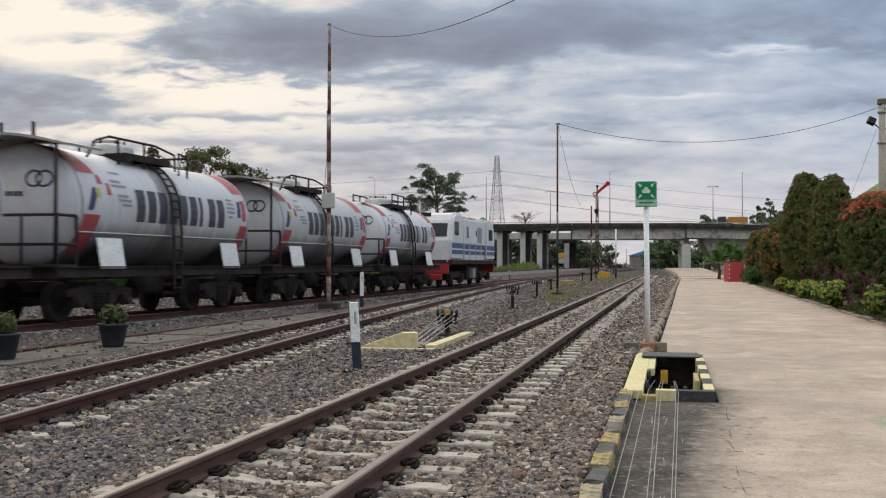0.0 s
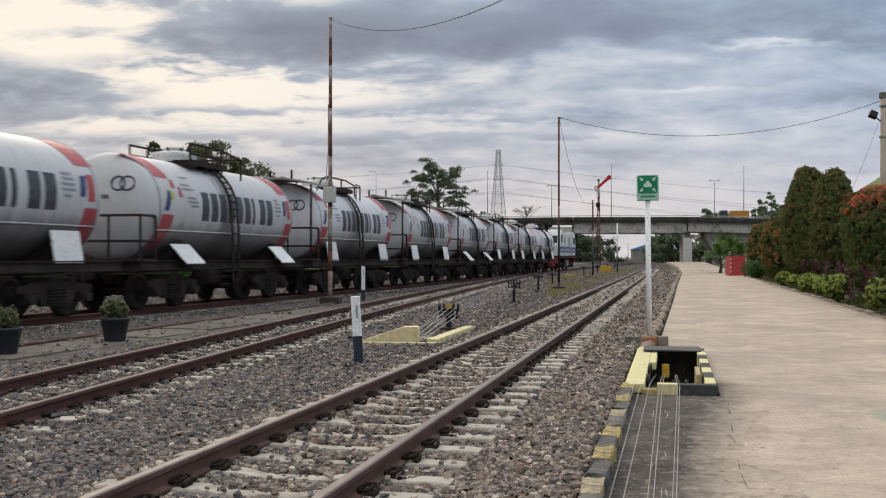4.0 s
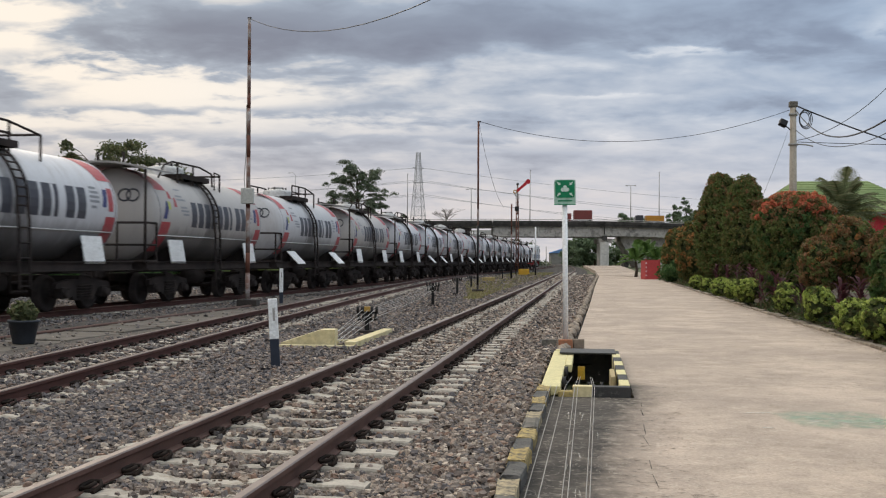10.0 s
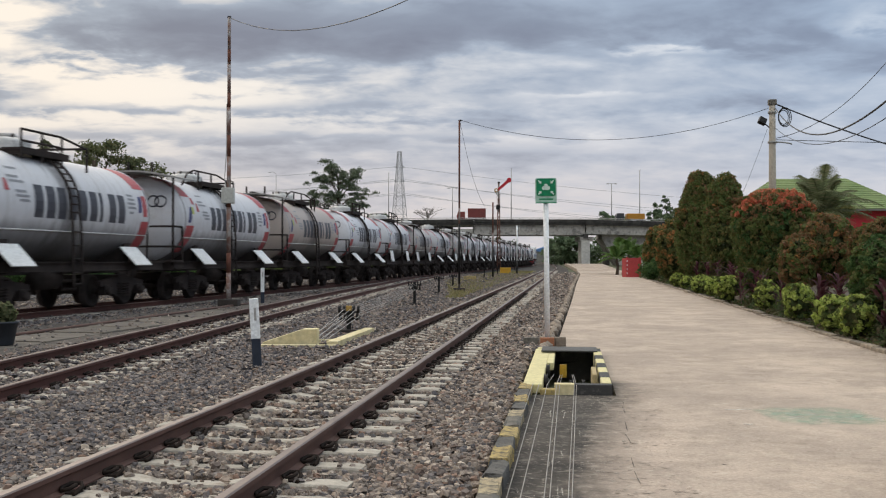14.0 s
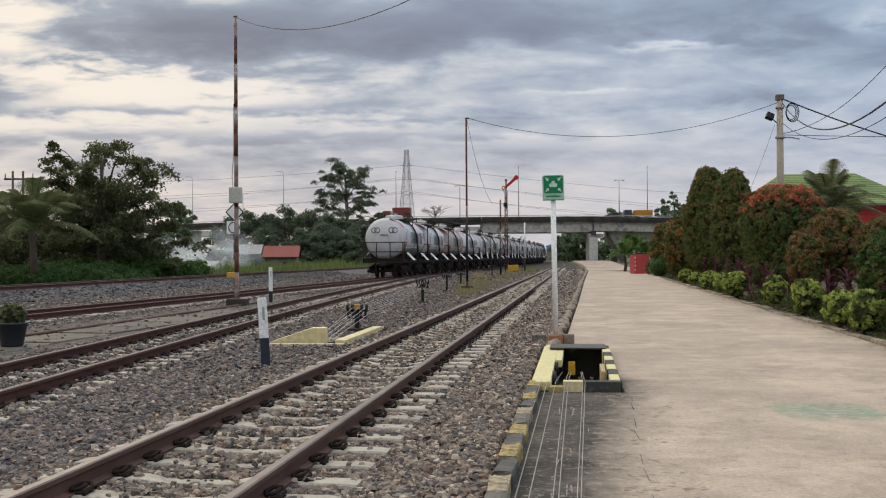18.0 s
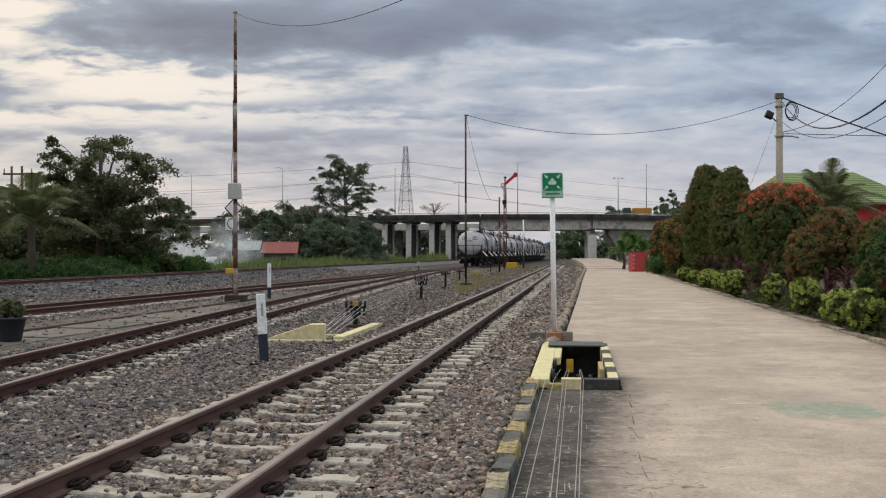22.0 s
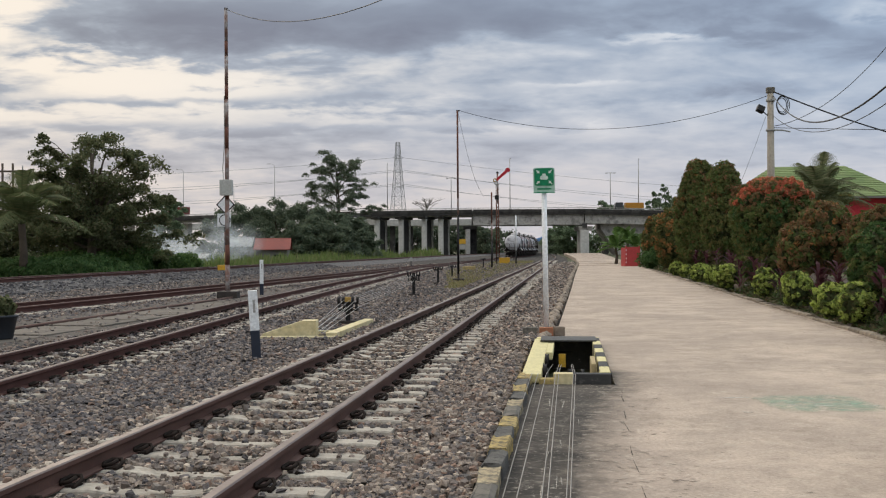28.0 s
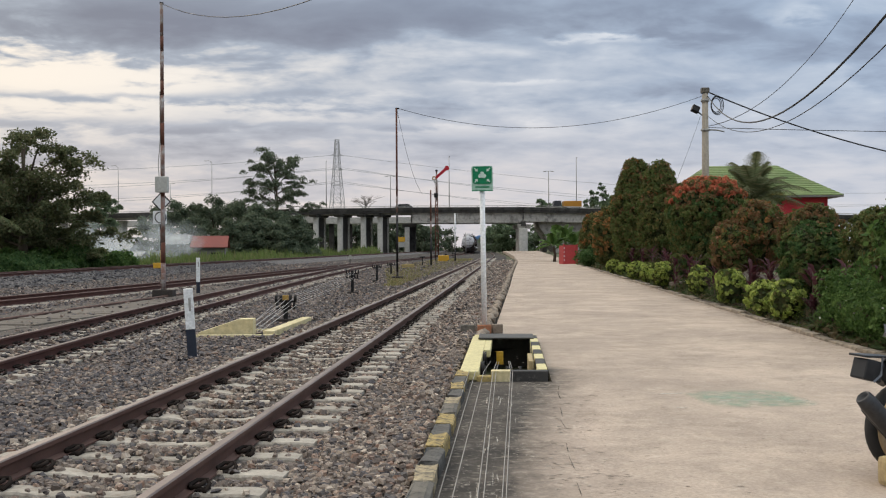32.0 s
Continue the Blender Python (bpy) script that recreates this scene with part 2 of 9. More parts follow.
def paving():
    """Tan concrete, swept and stained; grimy where the signal wires run."""
    m = bpy.data.materials.new("platform_concrete")
    m.use_nodes = True
    nt = m.node_tree
    bsdf = nt.nodes["Principled BSDF"]
    geo = nt.nodes.new("ShaderNodeNewGeometry")
    turn = nt.nodes.new("ShaderNodeMapping")
    turn.inputs["Rotation"].default_value = (0, 0, math.atan(0.125))
    link(nt, geo, "Position", turn, 0)

    def grain(scale, detail, rough, sx=1.0, sy=1.0):
        mp = nt.nodes.new("ShaderNodeMapping")
        mp.inputs["Scale"].default_value = (sx, sy, 1)
        link(nt, turn, 0, mp, 0)
        n = node(nt, "ShaderNodeTexNoise", Scale=scale, Detail=detail, Roughness=rough, Distortion=0.3)
        link(nt, mp, 0, n, 0)
        return n.outputs[0]

    broad, mid, small, fleck = grain(0.55, 6, 0.62), grain(1.9, 9, 0.72, 1.0, 0.9), grain(9, 7, 0.68, 1.0, 1.0), grain(40, 3, 0.65)
    swept, where = grain(2.8, 9, 0.74), grain(0.7, 4, 0.55)
    col = mixc(nt, ramp(nt, broad, [(0.36, 0.0), (0.62, 1.0)]), (0.535, 0.428, 0.343), (0.385, 0.308, 0.250))
    col = mixc(nt, ramp(nt, mid, [(0.42, 0.0), (0.68, 0.72)]), col, (0.305, 0.246, 0.202))
    streak = mathn(nt, "MULTIPLY", ramp(nt, swept, [(0.48, 0.0), (0.66, 0.48)]), ramp(nt, where, [(0.38, 0.25), (0.60, 1.0)]))
    col = mixc(nt, streak, col, (0.22, 0.175, 0.13))
    col = mixc(nt, ramp(nt, small, [(0.54, 0.0), (0.76, 0.42)]), col, (0.60, 0.53, 0.43))
    col = mixc(nt, 1.0, col, ramp(nt, fleck, [(0.30, 0.82), (0.64, 1.10)]), "MULTIPLY")
    pits, scrapes = grain(24, 6, 0.72), grain(7, 8, 0.74, 0.6, 1.2)
    col = mixc(nt, mathn(nt, "MULTIPLY", ramp(nt, pits, [(0.57, 0.0), (0.65, 0.50)]), ramp(nt, mid, [(0.42, 0.15), (0.56, 1.0)])), col, (0.17, 0.134, 0.107))
    col = mixc(nt, mathn(nt, "MULTIPLY", ramp(nt, scrapes, [(0.57, 0.0), (0.67, 0.45)]), ramp(nt, where, [(0.44, 0.0), (0.60, 1.0)])), col, (0.185, 0.148, 0.118))
    spots = grain(11, 8, 0.72)
    col = mixc(nt, ramp(nt, spots, [(0.58, 0.0), (0.70, 0.34)]), col, (0.21, 0.172, 0.135))
    col = mixc(nt, ramp(nt, spots, [(0.30, 0.5), (0.40, 0.0)]), col, (0.62, 0.55, 0.455))
    # grime under the wires, spreading towards the pit
    sep = nt.nodes.new("ShaderNodeSeparateXYZ")
    link(nt, turn, 0, sep, 0)
    v, u, _ = sep.outputs
    flare = mathn(nt, "MULTIPLY", mathn(nt, "MAXIMUM", mathn(nt, "SUBTRACT", u, 7.0), 0.0), 0.10)
    edge = mathn(nt, "SUBTRACT", mathn(nt, "ADD", v, mathn(nt, "MULTIPLY", mathn(nt, "SUBTRACT", mid, 0.5), 0.5)), flare)
    edge = mathn(nt, "ADD", edge, mathn(nt, "MULTIPLY", mathn(nt, "SUBTRACT", small, 0.5), 0.35))
    past = mathn(nt, "MAXIMUM", mathn(nt, "MULTIPLY", mathn(nt, "SUBTRACT", u, 11.5), 1.2), 0.0)
    grime = ramp(nt, mathn(nt, "ADD", mathn(nt, "ADD", edge, 0.5), past), [(0.48, 0.94), (0.62, 0.62), (0.80, 0.22), (1.0, 0.0)])
    tar = mixc(nt, ramp(nt, mid, [(0.40, 0.0), (0.62, 1.0)]), (0.018, 0.017, 0.016), (0.085, 0.073, 0.062))
    tar = mixc(nt, ramp(nt, small, [(0.54, 0.0), (0.68, 0.65)]), tar, (0.22, 0.195, 0.165))
    tar = mixc(nt, ramp(nt, pits, [(0.58, 0.0), (0.64, 0.5)]), tar, (0.40, 0.36, 0.31))
    col = mixc(nt, grime, col, tar)
    nt.links.new(col, bsdf.inputs["Base Color"])
    bsdf.inputs["Roughness"].default_value = 0.9
    bsdf.inputs["Specular IOR Level"].default_value = 0.25
    bp = node(nt, "ShaderNodeBump", Strength=0.35, Distance=0.008)
    nt.links.new(mathn(nt, "ADD", small, mathn(nt, "MULTIPLY", fleck, 0.5)), bp.inputs["Height"])
    link(nt, bp, 0, bsdf, "Normal")
    return m


M_CONCRETE = paving()
M_DARKCONC = mat("stained_channel_concrete", (0.13, 0.12, 0.105), (0.08, 0.075, 0.068), 0.9, scale=1.4, fine=16.0, bump=0.35, depth=0.008, dirt=(0.24, 0.22, 0.19), dirt_at=0.66)
M_SLEEPER = mat("sleeper_concrete", (0.45, 0.405, 0.345), (0.335, 0.298, 0.252), 0.92, scale=3.0, fine=30.0, bump=0.4, depth=0.006, vary=0.18, dirt=(0.22, 0.18, 0.14), dirt_at=0.60)
M_RUST = mat("rusty_rail_steel", (0.094, 0.049, 0.039), (0.134, 0.073, 0.058), 0.75, 0.2, scale=2.5, fine=45.0, bump=0.25, depth=0.003)
M_RAILTOP = mat("worn_rail_head", (0.215, 0.168, 0.148), (0.15, 0.113, 0.099), 0.5, 0.35, scale=3.0, fine=40.0, bump=0.1, depth=0.002)
M_RUSTRED = mat("red_brown_rail_rust", (0.071, 0.029, 0.024), (0.102, 0.043, 0.034), 0.8, 0.1, scale=2.5, fine=45.0, bump=0.25, depth=0.003)
M_POLISHED = mat("bright_worn_rail_head", (0.125, 0.085, 0.074), (0.085, 0.056, 0.048), 0.6, 0.2, scale=3.0, fine=40.0, bump=0.06, depth=0.002)
M_RUSTTOP = mat("dull_rusty_rail_head", (0.16, 0.105, 0.088), (0.105, 0.068, 0.056), 0.7, 0.15, scale=3.0, fine=40.0, bump=0.1, depth=0.002)
M_CLIP = mat("dark_spring_clip_steel", (0.020, 0.016, 0.015), (0.032, 0.024, 0.02), 0.95, 0.0, scale=9, fine=60, bump=0.2, depth=0.002, spec=0.05)
M_YELLOW = mat("yellow_paint_on_concrete", (0.62, 0.51, 0.27), (0.70, 0.61, 0.38), 0.8, scale=3.5, fine=12, bump=0.15, depth=0.004, dirt=(0.30, 0.27, 0.18), dirt_at=0.66)
M_PALEYELLOW = mat("faded_yellow_paint", (0.52, 0.39, 0.14), (0.35, 0.27, 0.12), 0.88, scale=5, fine=26, bump=0.6, depth=0.008, dirt=(0.13, 0.12, 0.10), dirt_at=0.55)
M_BLACKPAINT = mat("black_paint_on_concrete", (0.030, 0.029, 0.030), (0.055, 0.052, 0.05), 0.7, scale=4, fine=30, bump=0.3, depth=0.004, dirt=(0.17, 0.16, 0.14), dirt_at=0.64)
M_KERBYELLOW = mat("worn_yellow_kerb_paint", (0.52, 0.38, 0.14), (0.36, 0.275, 0.125), 0.92, scale=6, fine=30, bump=0.8, depth=0.012, dirt=(0.085, 0.076, 0.062), dirt_at=0.5)
M_KERBPALE = mat("bleached_yellow_kerb_paint", (0.50, 0.40, 0.25), (0.34, 0.28, 0.18), 0.92, scale=6, fine=30, bump=0.8, depth=0.012, dirt=(0.10, 0.09, 0.075), dirt_at=0.5)
M_KERBDARK = mat("worn_black_kerb_paint", (0.075, 0.072, 0.070), (0.15, 0.14, 0.125), 0.92, scale=6, fine=28, bump=0.8, depth=0.012, dirt=(0.035, 0.033, 0.031), dirt_at=0.56)
M_KERBGREY = mat("worn_kerb_concrete", (0.20, 0.18, 0.15), (0.115, 0.105, 0.092), 0.92, scale=6, fine=26, bump=0.7, depth=0.01, dirt=(0.05, 0.047, 0.042), dirt_at=0.57)
M_WHITEPAINT = mat("white_paint", (0.86, 0.87, 0.88), (0.76, 0.77, 0.77), 0.6, scale=3, fine=30, bump=0.12, depth=0.003, dirt=(0.36, 0.33, 0.28), dirt_at=0.70)
M_BLACKMETAL = mat("black_painted_iron", (0.012, 0.012, 0.013), (0.024, 0.021, 0.020), 0.55, 0.2, scale=5, fine=40, bump=0.2, depth=0.003)
M_WIRE = mat("galvanised_wire", (0.36, 0.34, 0.31), (0.26, 0.24, 0.215), 0.45, 0.6, scale=9, fine=60, bump=0.0)
M_CABLE = mat("black_cable", (0.02, 0.02, 0.022), (0.03, 0.03, 0.032), 0.6, scale=5, fine=40, bump=0.0)


# ---- mesh helpers ----
SLOPE = math.atan(0.125)          # the platform and its track bear this far right of north
SA, CA = math.sin(SLOPE), math.cos(SLOPE)


def uv(u, v, z=0.0):
    """A point u metres along the platform and v metres to the right of its line through the camera."""
    return Vector((u * SA + v * CA, u * CA - v * SA, z))


def along(u, v, z=0.0, turn=0.0):
    """A pose at that point whose y axis runs along the platform."""
    p = uv(u, v, z)
    return pose(p.x, p.y, p.z, 0, 0, -math.degrees(SLOPE) + turn)


def thing(name, m=None, label="", category="", group="", kind=""):
    ob = new(name)
    ob.empty_display_size = 0.2
    if m is not None:
        ob.matrix_world = m
    return tagged(ob, label, category, group, kind)


def mesh_of(bm, name, material):
    me = bpy.data.meshes.new(name)
    bm.to_mesh(me)
    bm.free()
    for m in material if isinstance(material, (list, tuple)) else [material]:
        me.materials.append(m)
    return me


def part(name, bm, material, parent=None, label="", m=None):
    me = bm if isinstance(bm, bpy.types.Mesh) else mesh_of(bm, name, material)
    ob = new(name, me)
    if parent is not None:
        ob.parent = parent
    if m is not None:
        ob.matrix_basis = m
    if label:
        ob["label"] = label
    return ob


def box(size, at=(0, 0, 0), bevel=0.0, turn=None, bm=None, taper=1.0):
    """A box with its centre at `at`; taper narrows its top."""
    own = bmesh.new()
    bmesh.ops.create_cube(own, size=1)
    for v in own.verts:
        k = taper if v.co.z > 0 else 1.0
        v.co = Vector((v.co.x * size[0] * k, v.co.y * size[1] * k, v.co.z * size[2]))
    if bevel:
        bmesh.ops.bevel(own, geom=own.edges[:], offset=bevel, segments=2, affect="EDGES", profile=0.6)
    mtx = Matrix.Translation(at) @ (turn if turn is not None else Matrix())
    bmesh.ops.transform(own, matrix=mtx, verts=own.verts)
    return merge(bm, own)


def merge(bm, own):
    if bm is None:
        return own
    me = bpy.data.meshes.new("tmp")
    own.to_mesh(me)
    own.free()
    bm.from_mesh(me)
    bpy.data.meshes.remove(me)
    return bm


def rod(p, q, r, r2=None, seg=8, bm=None, caps=True):
    """A round bar from p to q."""
    p, q = Vector(p), Vector(q)
    own = bmesh.new()
    bmesh.ops.create_cone(own, cap_ends=caps, segments=seg, radius1=r, radius2=r if r2 is None else r2, depth=(q - p).length)
    mtx = Matrix.Translation((p + q) / 2) @ (q - p).to_track_quat("Z", "Y").to_matrix().to_4x4()
    bmesh.ops.transform(own, matrix=mtx, verts=own.verts)
    for f in own.faces:
        f.smooth = len(f.verts) == 4 and seg > 5
    return merge(bm, own)


def tube(points, r, seg=6, bm=None, closed=False, radii=None):
    """A bent bar through points."""
    own = bmesh.new()
    pts = [Vector(p) for p in points]
    rings = []
    n = len(pts)
    for i, p in enumerate(pts):
        d = pts[(i + 1) % n] - pts[i - 1] if closed else pts[min(i + 1, n - 1)] - pts[max(i - 1, 0)]
        d.normalize()
        ref = Vector((0, 0, 1)) if abs(d.z) < 0.95 else Vector((1, 0, 0))
        a = d.cross(ref).normalized()
        b = d.cross(a)
        rr = radii[i] if radii else r
        rings.append([own.verts.new(p + a * math.cos(t) * rr + b * math.sin(t) * rr) for t in [2 * math.pi * k / seg for k in range(seg)]])
    for i in range(n if closed else n - 1):
        A, B = rings[i], rings[(i + 1) % n]
        for k in range(seg):
            f = own.faces.new((A[k], A[(k + 1) % seg], B[(k + 1) % seg], B[k]))
            f.smooth = seg > 5
    if not closed:
        own.faces.new(rings[0])
        own.faces.new(rings[-1][::-1])
    bmesh.ops.recalc_face_normals(own, faces=own.faces)
    return merge(bm, own)


def lathe(profile, seg=24, axis="z", bm=None, smooth=True):
    """Revolve (radius, height) pairs round z, or round x."""
    own = bmesh.new()
    rings = []
    for r, h in profile:
        if r < 1e-5:
            rings.append([own.verts.new((0, 0, h))])
        else:
            rings.append([own.verts.new((r * math.cos(2 * math.pi * k / seg), r * math.sin(2 * math.pi * k / seg), h)) for k in range(seg)])
    for A, B in zip(rings, rings[1:]):
        for k in range(seg):
            j = (k + 1) % seg
            q = [A[k % len(A)], A[j % len(A)], B[j % len(B)], B[k % len(B)]]
            q = list(dict.fromkeys(q))
            if len(q) > 2:
                f = own.faces.new(q)
                f.smooth = smooth
    bmesh.ops.recalc_face_normals(own, faces=own.faces)
    if axis == "x":
        bmesh.ops.transform(own, matrix=pose(0, 0, 0, 0, 90, 0), verts=own.verts)
    return merge(bm, own)


def prism(outline, depth, bm=None, m=None):
    """An outline in x and z, pushed through along y by depth (centred)."""
    own = bmesh.new()
    a = [own.verts.new((x, -depth / 2, z)) for x, z in outline]
    b = [own.verts.new((x, depth / 2, z)) for x, z in outline]
    own.faces.new(a)
    own.faces.new(b[::-1])
    n = len(a)
    for i in range(n):
        own.faces.new((a[i], b[i], b[(i + 1) % n], a[(i + 1) % n]))
    bmesh.ops.recalc_face_normals(own, faces=own.faces)
    if m is not None:
        bmesh.ops.transform(own, matrix=m, verts=own.verts)
    return merge(bm, own)


def quads(name, verts, faces, material, smooth=False):
    """A mesh from numpy arrays of vertices and equal faces."""
    verts, faces = np.asarray(verts, dtype=np.float32), np.asarray(faces, dtype=np.int32)
    me = bpy.data.meshes.new(name)
    k = faces.shape[1]
    me.vertices.add(len(verts))
    me.vertices.foreach_set("co", verts.ravel())
    me.loops.add(faces.size)
    me.loops.foreach_set("vertex_index", faces.ravel())
    me.polygons.add(len(faces))
    me.polygons.foreach_set("loop_start", np.arange(0, faces.size, k, dtype=np.int32))
    me.polygons.foreach_set("loop_total", np.full(len(faces), k, dtype=np.int32))
    me.update(calc_edges=True)
    me.polygons.foreach_set("use_smooth", np.full(len(faces), smooth, dtype=bool))
    for m in material if isinstance(material, (list, tuple)) else [material]:
        me.materials.append(m)
    return me


class Line:
    """A smooth line on the ground through a few points, measured by its length."""

    def __init__(self, pts):
        p = [np.array((x, y)) for y, x in pts]
        p = [2 * p[0] - p[1]] + p + [2 * p[-1] - p[-2]]
        out = []
        for a, b, c, d in zip(p, p[1:], p[2:], p[3:]):
            n = max(4, int(np.linalg.norm(c - b) / 1.5))
            for k in range(n):
                t = k / n
                out.append(0.5 * (2 * b + (c - a) * t + (2 * a - 5 * b + 4 * c - d) * t * t + (3 * b - a - 3 * c + d) * t ** 3))
        out.append(p[-2])
        self.p = np.array(out)
        self.s = np.concatenate([[0], np.cumsum(np.linalg.norm(np.diff(self.p, axis=0), axis=1))])

    def at(self, s):
        return np.array((np.interp(s, self.s, self.p[:, 0]), np.interp(s, self.s, self.p[:, 1])))

    def heading(self, s):
        d = self.at(s + 1.0) - self.at(s - 1.0)
        return math.atan2(d[1], d[0])

    def side(self, s, off, z=0.0):
        """The point `off` metres to the right of the line."""
        h = self.heading(s)
        x, y = self.at(s)
        return Vector((x + math.sin(h) * off, y - math.cos(h) * off, z))

    def s_of_y(self, y):
        return float(np.interp(y, self.p[:, 1], self.s))


TRACK_NEAR = Line([(-12, -3.84), (0, -2.337), (40, 2.66), (80, 7.66), (120, 12.6), (155, 16.9), (200, 21.6), (287, 30.3), (400, 40), (520, 46)])
TRACK_LOOP = Line([(-20, -5.9), (0, -4.98), (12.57, -4.56), (19.4, -4.32), (25.9, -4.03), (40.4, -3.25), (55.3, -2.27), (70.6, -1.2), (88, 0.35), (108, 2.6)])
TRACK_TRAIN = Line([(-190, -45), (-60, -23.6), (0, -13.7), (26.1, -9.39), (50.4, -5.6), (69.3, -3.0), (82.7, -1.2), (122, 4.7), (174, 12.4), (217, 18.9), (290, 26.5), (400, 36), (560, 43)])
TRACK_FAR = Line([(-40, -26), (0, -20.8), (39.7, -15.65), (53.4, -14.1), (69.7, -12.4), (99.7, -8.8), (144, -3.4), (208, 4.8), (300, 17), (400, 27), (520, 35)])


# ---- ground ----
def strip(name, left, right, z, material, kind_label, steps, rough=0.0):
    """A sheet between two edges given as functions of y."""
    vs, fs = [], []
    cols = 7
    for i, y in enumerate(steps):
        a, b = left(y), right(y)
        for k in range(cols):
            t = k / (cols - 1)
            vs.append((a + (b - a) * t, y, z + (random.uniform(-rough, rough) if 0 < k < cols - 1 else 0)))
    for i in range(len(steps) - 1):
        for k in range(cols - 1):
            q = i * cols + k
            fs.append((q, q + 1, q + cols + 1, q + cols))
    ob = new(name, quads(name, vs, fs, material))
    return tagged(ob, kind_label, name, kind="structure")


def ground():
    n = 60
    r = np.concatenate([np.linspace(-1, 1, n) ** 3 * 3000])
    vs = [(x, y + 200, -0.42) for y in r for x in r]
    fs = [(i * n + k, i * n + k + 1, (i + 1) * n + k + 1, (i + 1) * n + k) for i in range(n - 1) for k in range(n - 1)]
    tagged(new("ground", quads("ground", vs, fs, M_GROUND)), "dry earth with weeds reaching to the horizon", "ground", kind="structure")
    steps = list(np.linspace(-20, 60, 60)) + list(np.linspace(63, 430, 100))
    edge = lambda y: float(TRACK_FAR.at(TRACK_FAR.s_of_y(y))[0]) - 2.0
    strip("ballast_bed", edge, lambda y: -0.42 + 0.125 * y if y < 15 else 0.6 + 0.125 * y if y < 116 else float(TRACK_NEAR.at(TRACK_NEAR.s_of_y(y))[0]) + 2.2, -0.175, M_BALLAST, "crushed stone ballast under the tracks, coloured dark as shade between the stones", steps, 0.02)


ground()
M_DIRT = mat("oily_trodden_dirt", (0.105, 0.088, 0.076), (0.065, 0.055, 0.049), 0.95, scale=1.1, fine=24.0, bump=0.8, depth=0.02, dirt=(0.15, 0.125, 0.105), dirt_at=0.58)
strip("dirt_strip", lambda y: -8.5 + 0.134 * (y - 19.4), lambda y: -5.5 + 0.134 * (y - 19.4), -0.155, M_DIRT, "brown oily trodden dirt between the tracks", list(np.linspace(0, 40, 50)), 0.006)


# ---- tracks ----
RAIL = [(-0.0325, -0.008), (-0.0245, 0.0), (0.0245, 0.0), (0.0325, -0.008), (0.0325, -0.034), (0.009, -0.047), (0.008, -0.112), (0.055, -0.124), (0.055, -0.135), (-0.055, -0.135), (-0.055, -0.124), (-0.008, -0.112), (-0.009, -0.047), (-0.0325, -0.034)]


def rail(line, s0, s1, off, parent, head, z0=0.0, step=2.5):
    """One rail: the profile swept along the line."""
    bm = bmesh.new()
    n = max(2, int((s1 - s0) / step))
    prev = None
    for i in range(n + 1):
        s = s0 + (s1 - s0) * i / n
        h = line.heading(s)
        ring = []
        for x, z in RAIL:
            p = line.side(s, off + x, z + z0)
            ring.append(bm.verts.new(p))
        if prev:
            for k in range(len(RAIL)):
                j = (k + 1) % len(RAIL)
                f = bm.faces.new((prev[k], ring[k], ring[j], prev[j]))
                f.material_index = 1 if k in (0, 1, 2) else 0
        prev = ring
    bmesh.ops.recalc_face_normals(bm, faces=bm.faces)
    return part("rail", bm, [M_RUST if line is TRACK_NEAR else M_RUSTRED, head], parent)


def sleeper_mesh():
    bm = bmesh.new()
    # deeper and wider at the ends, waisted in the middle, with sloping flanks
    for x, w, h in ((-1.0, 0.125, 0.0), (-0.93, 0.13, 0.008), (-0.35, 0.12, 0.008), (-0.2, 0.10, -0.018), (0.2, 0.10, -0.018), (0.35, 0.12, 0.008), (0.93, 0.13, 0.008), (1.0, 0.125, 0.0)):
        ring = [bm.verts.new((x, y, z)) for y, z in ((-w, -0.2), (-w * 0.78, h - 0.012), (-w * 0.7, h), (w * 0.7, h), (w * 0.78, h - 0.012), (w, -0.2))]
        bm.verts.ensure_lookup_table()
    vs = bm.verts[:]
    n = 6
    for i in range(7):
        for k in range(n - 1):
            bm.faces.new((vs[i * n + k], vs[i * n + k + 1], vs[(i + 1) * n + k + 1], vs[(i + 1) * n + k]))
    bm.faces.new(vs[:n])
    bm.faces.new(vs[-n:][::-1])
    bmesh.ops.recalc_face_normals(bm, faces=bm.faces)
    return mesh_of(bm, "sleeper", M_SLEEPER)


def clip_mesh():
    """A bent spring clip that holds the rail's foot."""
    pts = [(0.085, -0.06, 0.01), (0.085, 0.03, 0.035), (0.07, 0.065, 0.05), (0.035, 0.06, 0.05), (0.02, 0.0, 0.035), (0.035, -0.045, 0.03), (0.065, -0.04, 0.045), (0.075, 0.0, 0.06)]
    bm = tube([(x * 1.6 - 0.012, y * 1.25, z * 0.85) for x, y, z in pts], 0.0125, 6)
    box((0.09, 0.09, 0.014), (0.085, 0, 0.004), 0.004, bm=bm)
    return mesh_of(bm, "rail_clip", M_CLIP)


SLEEPER, CLIP = sleeper_mesh(), clip_mesh()
GAUGE = 1.132
PITCH = 0.52


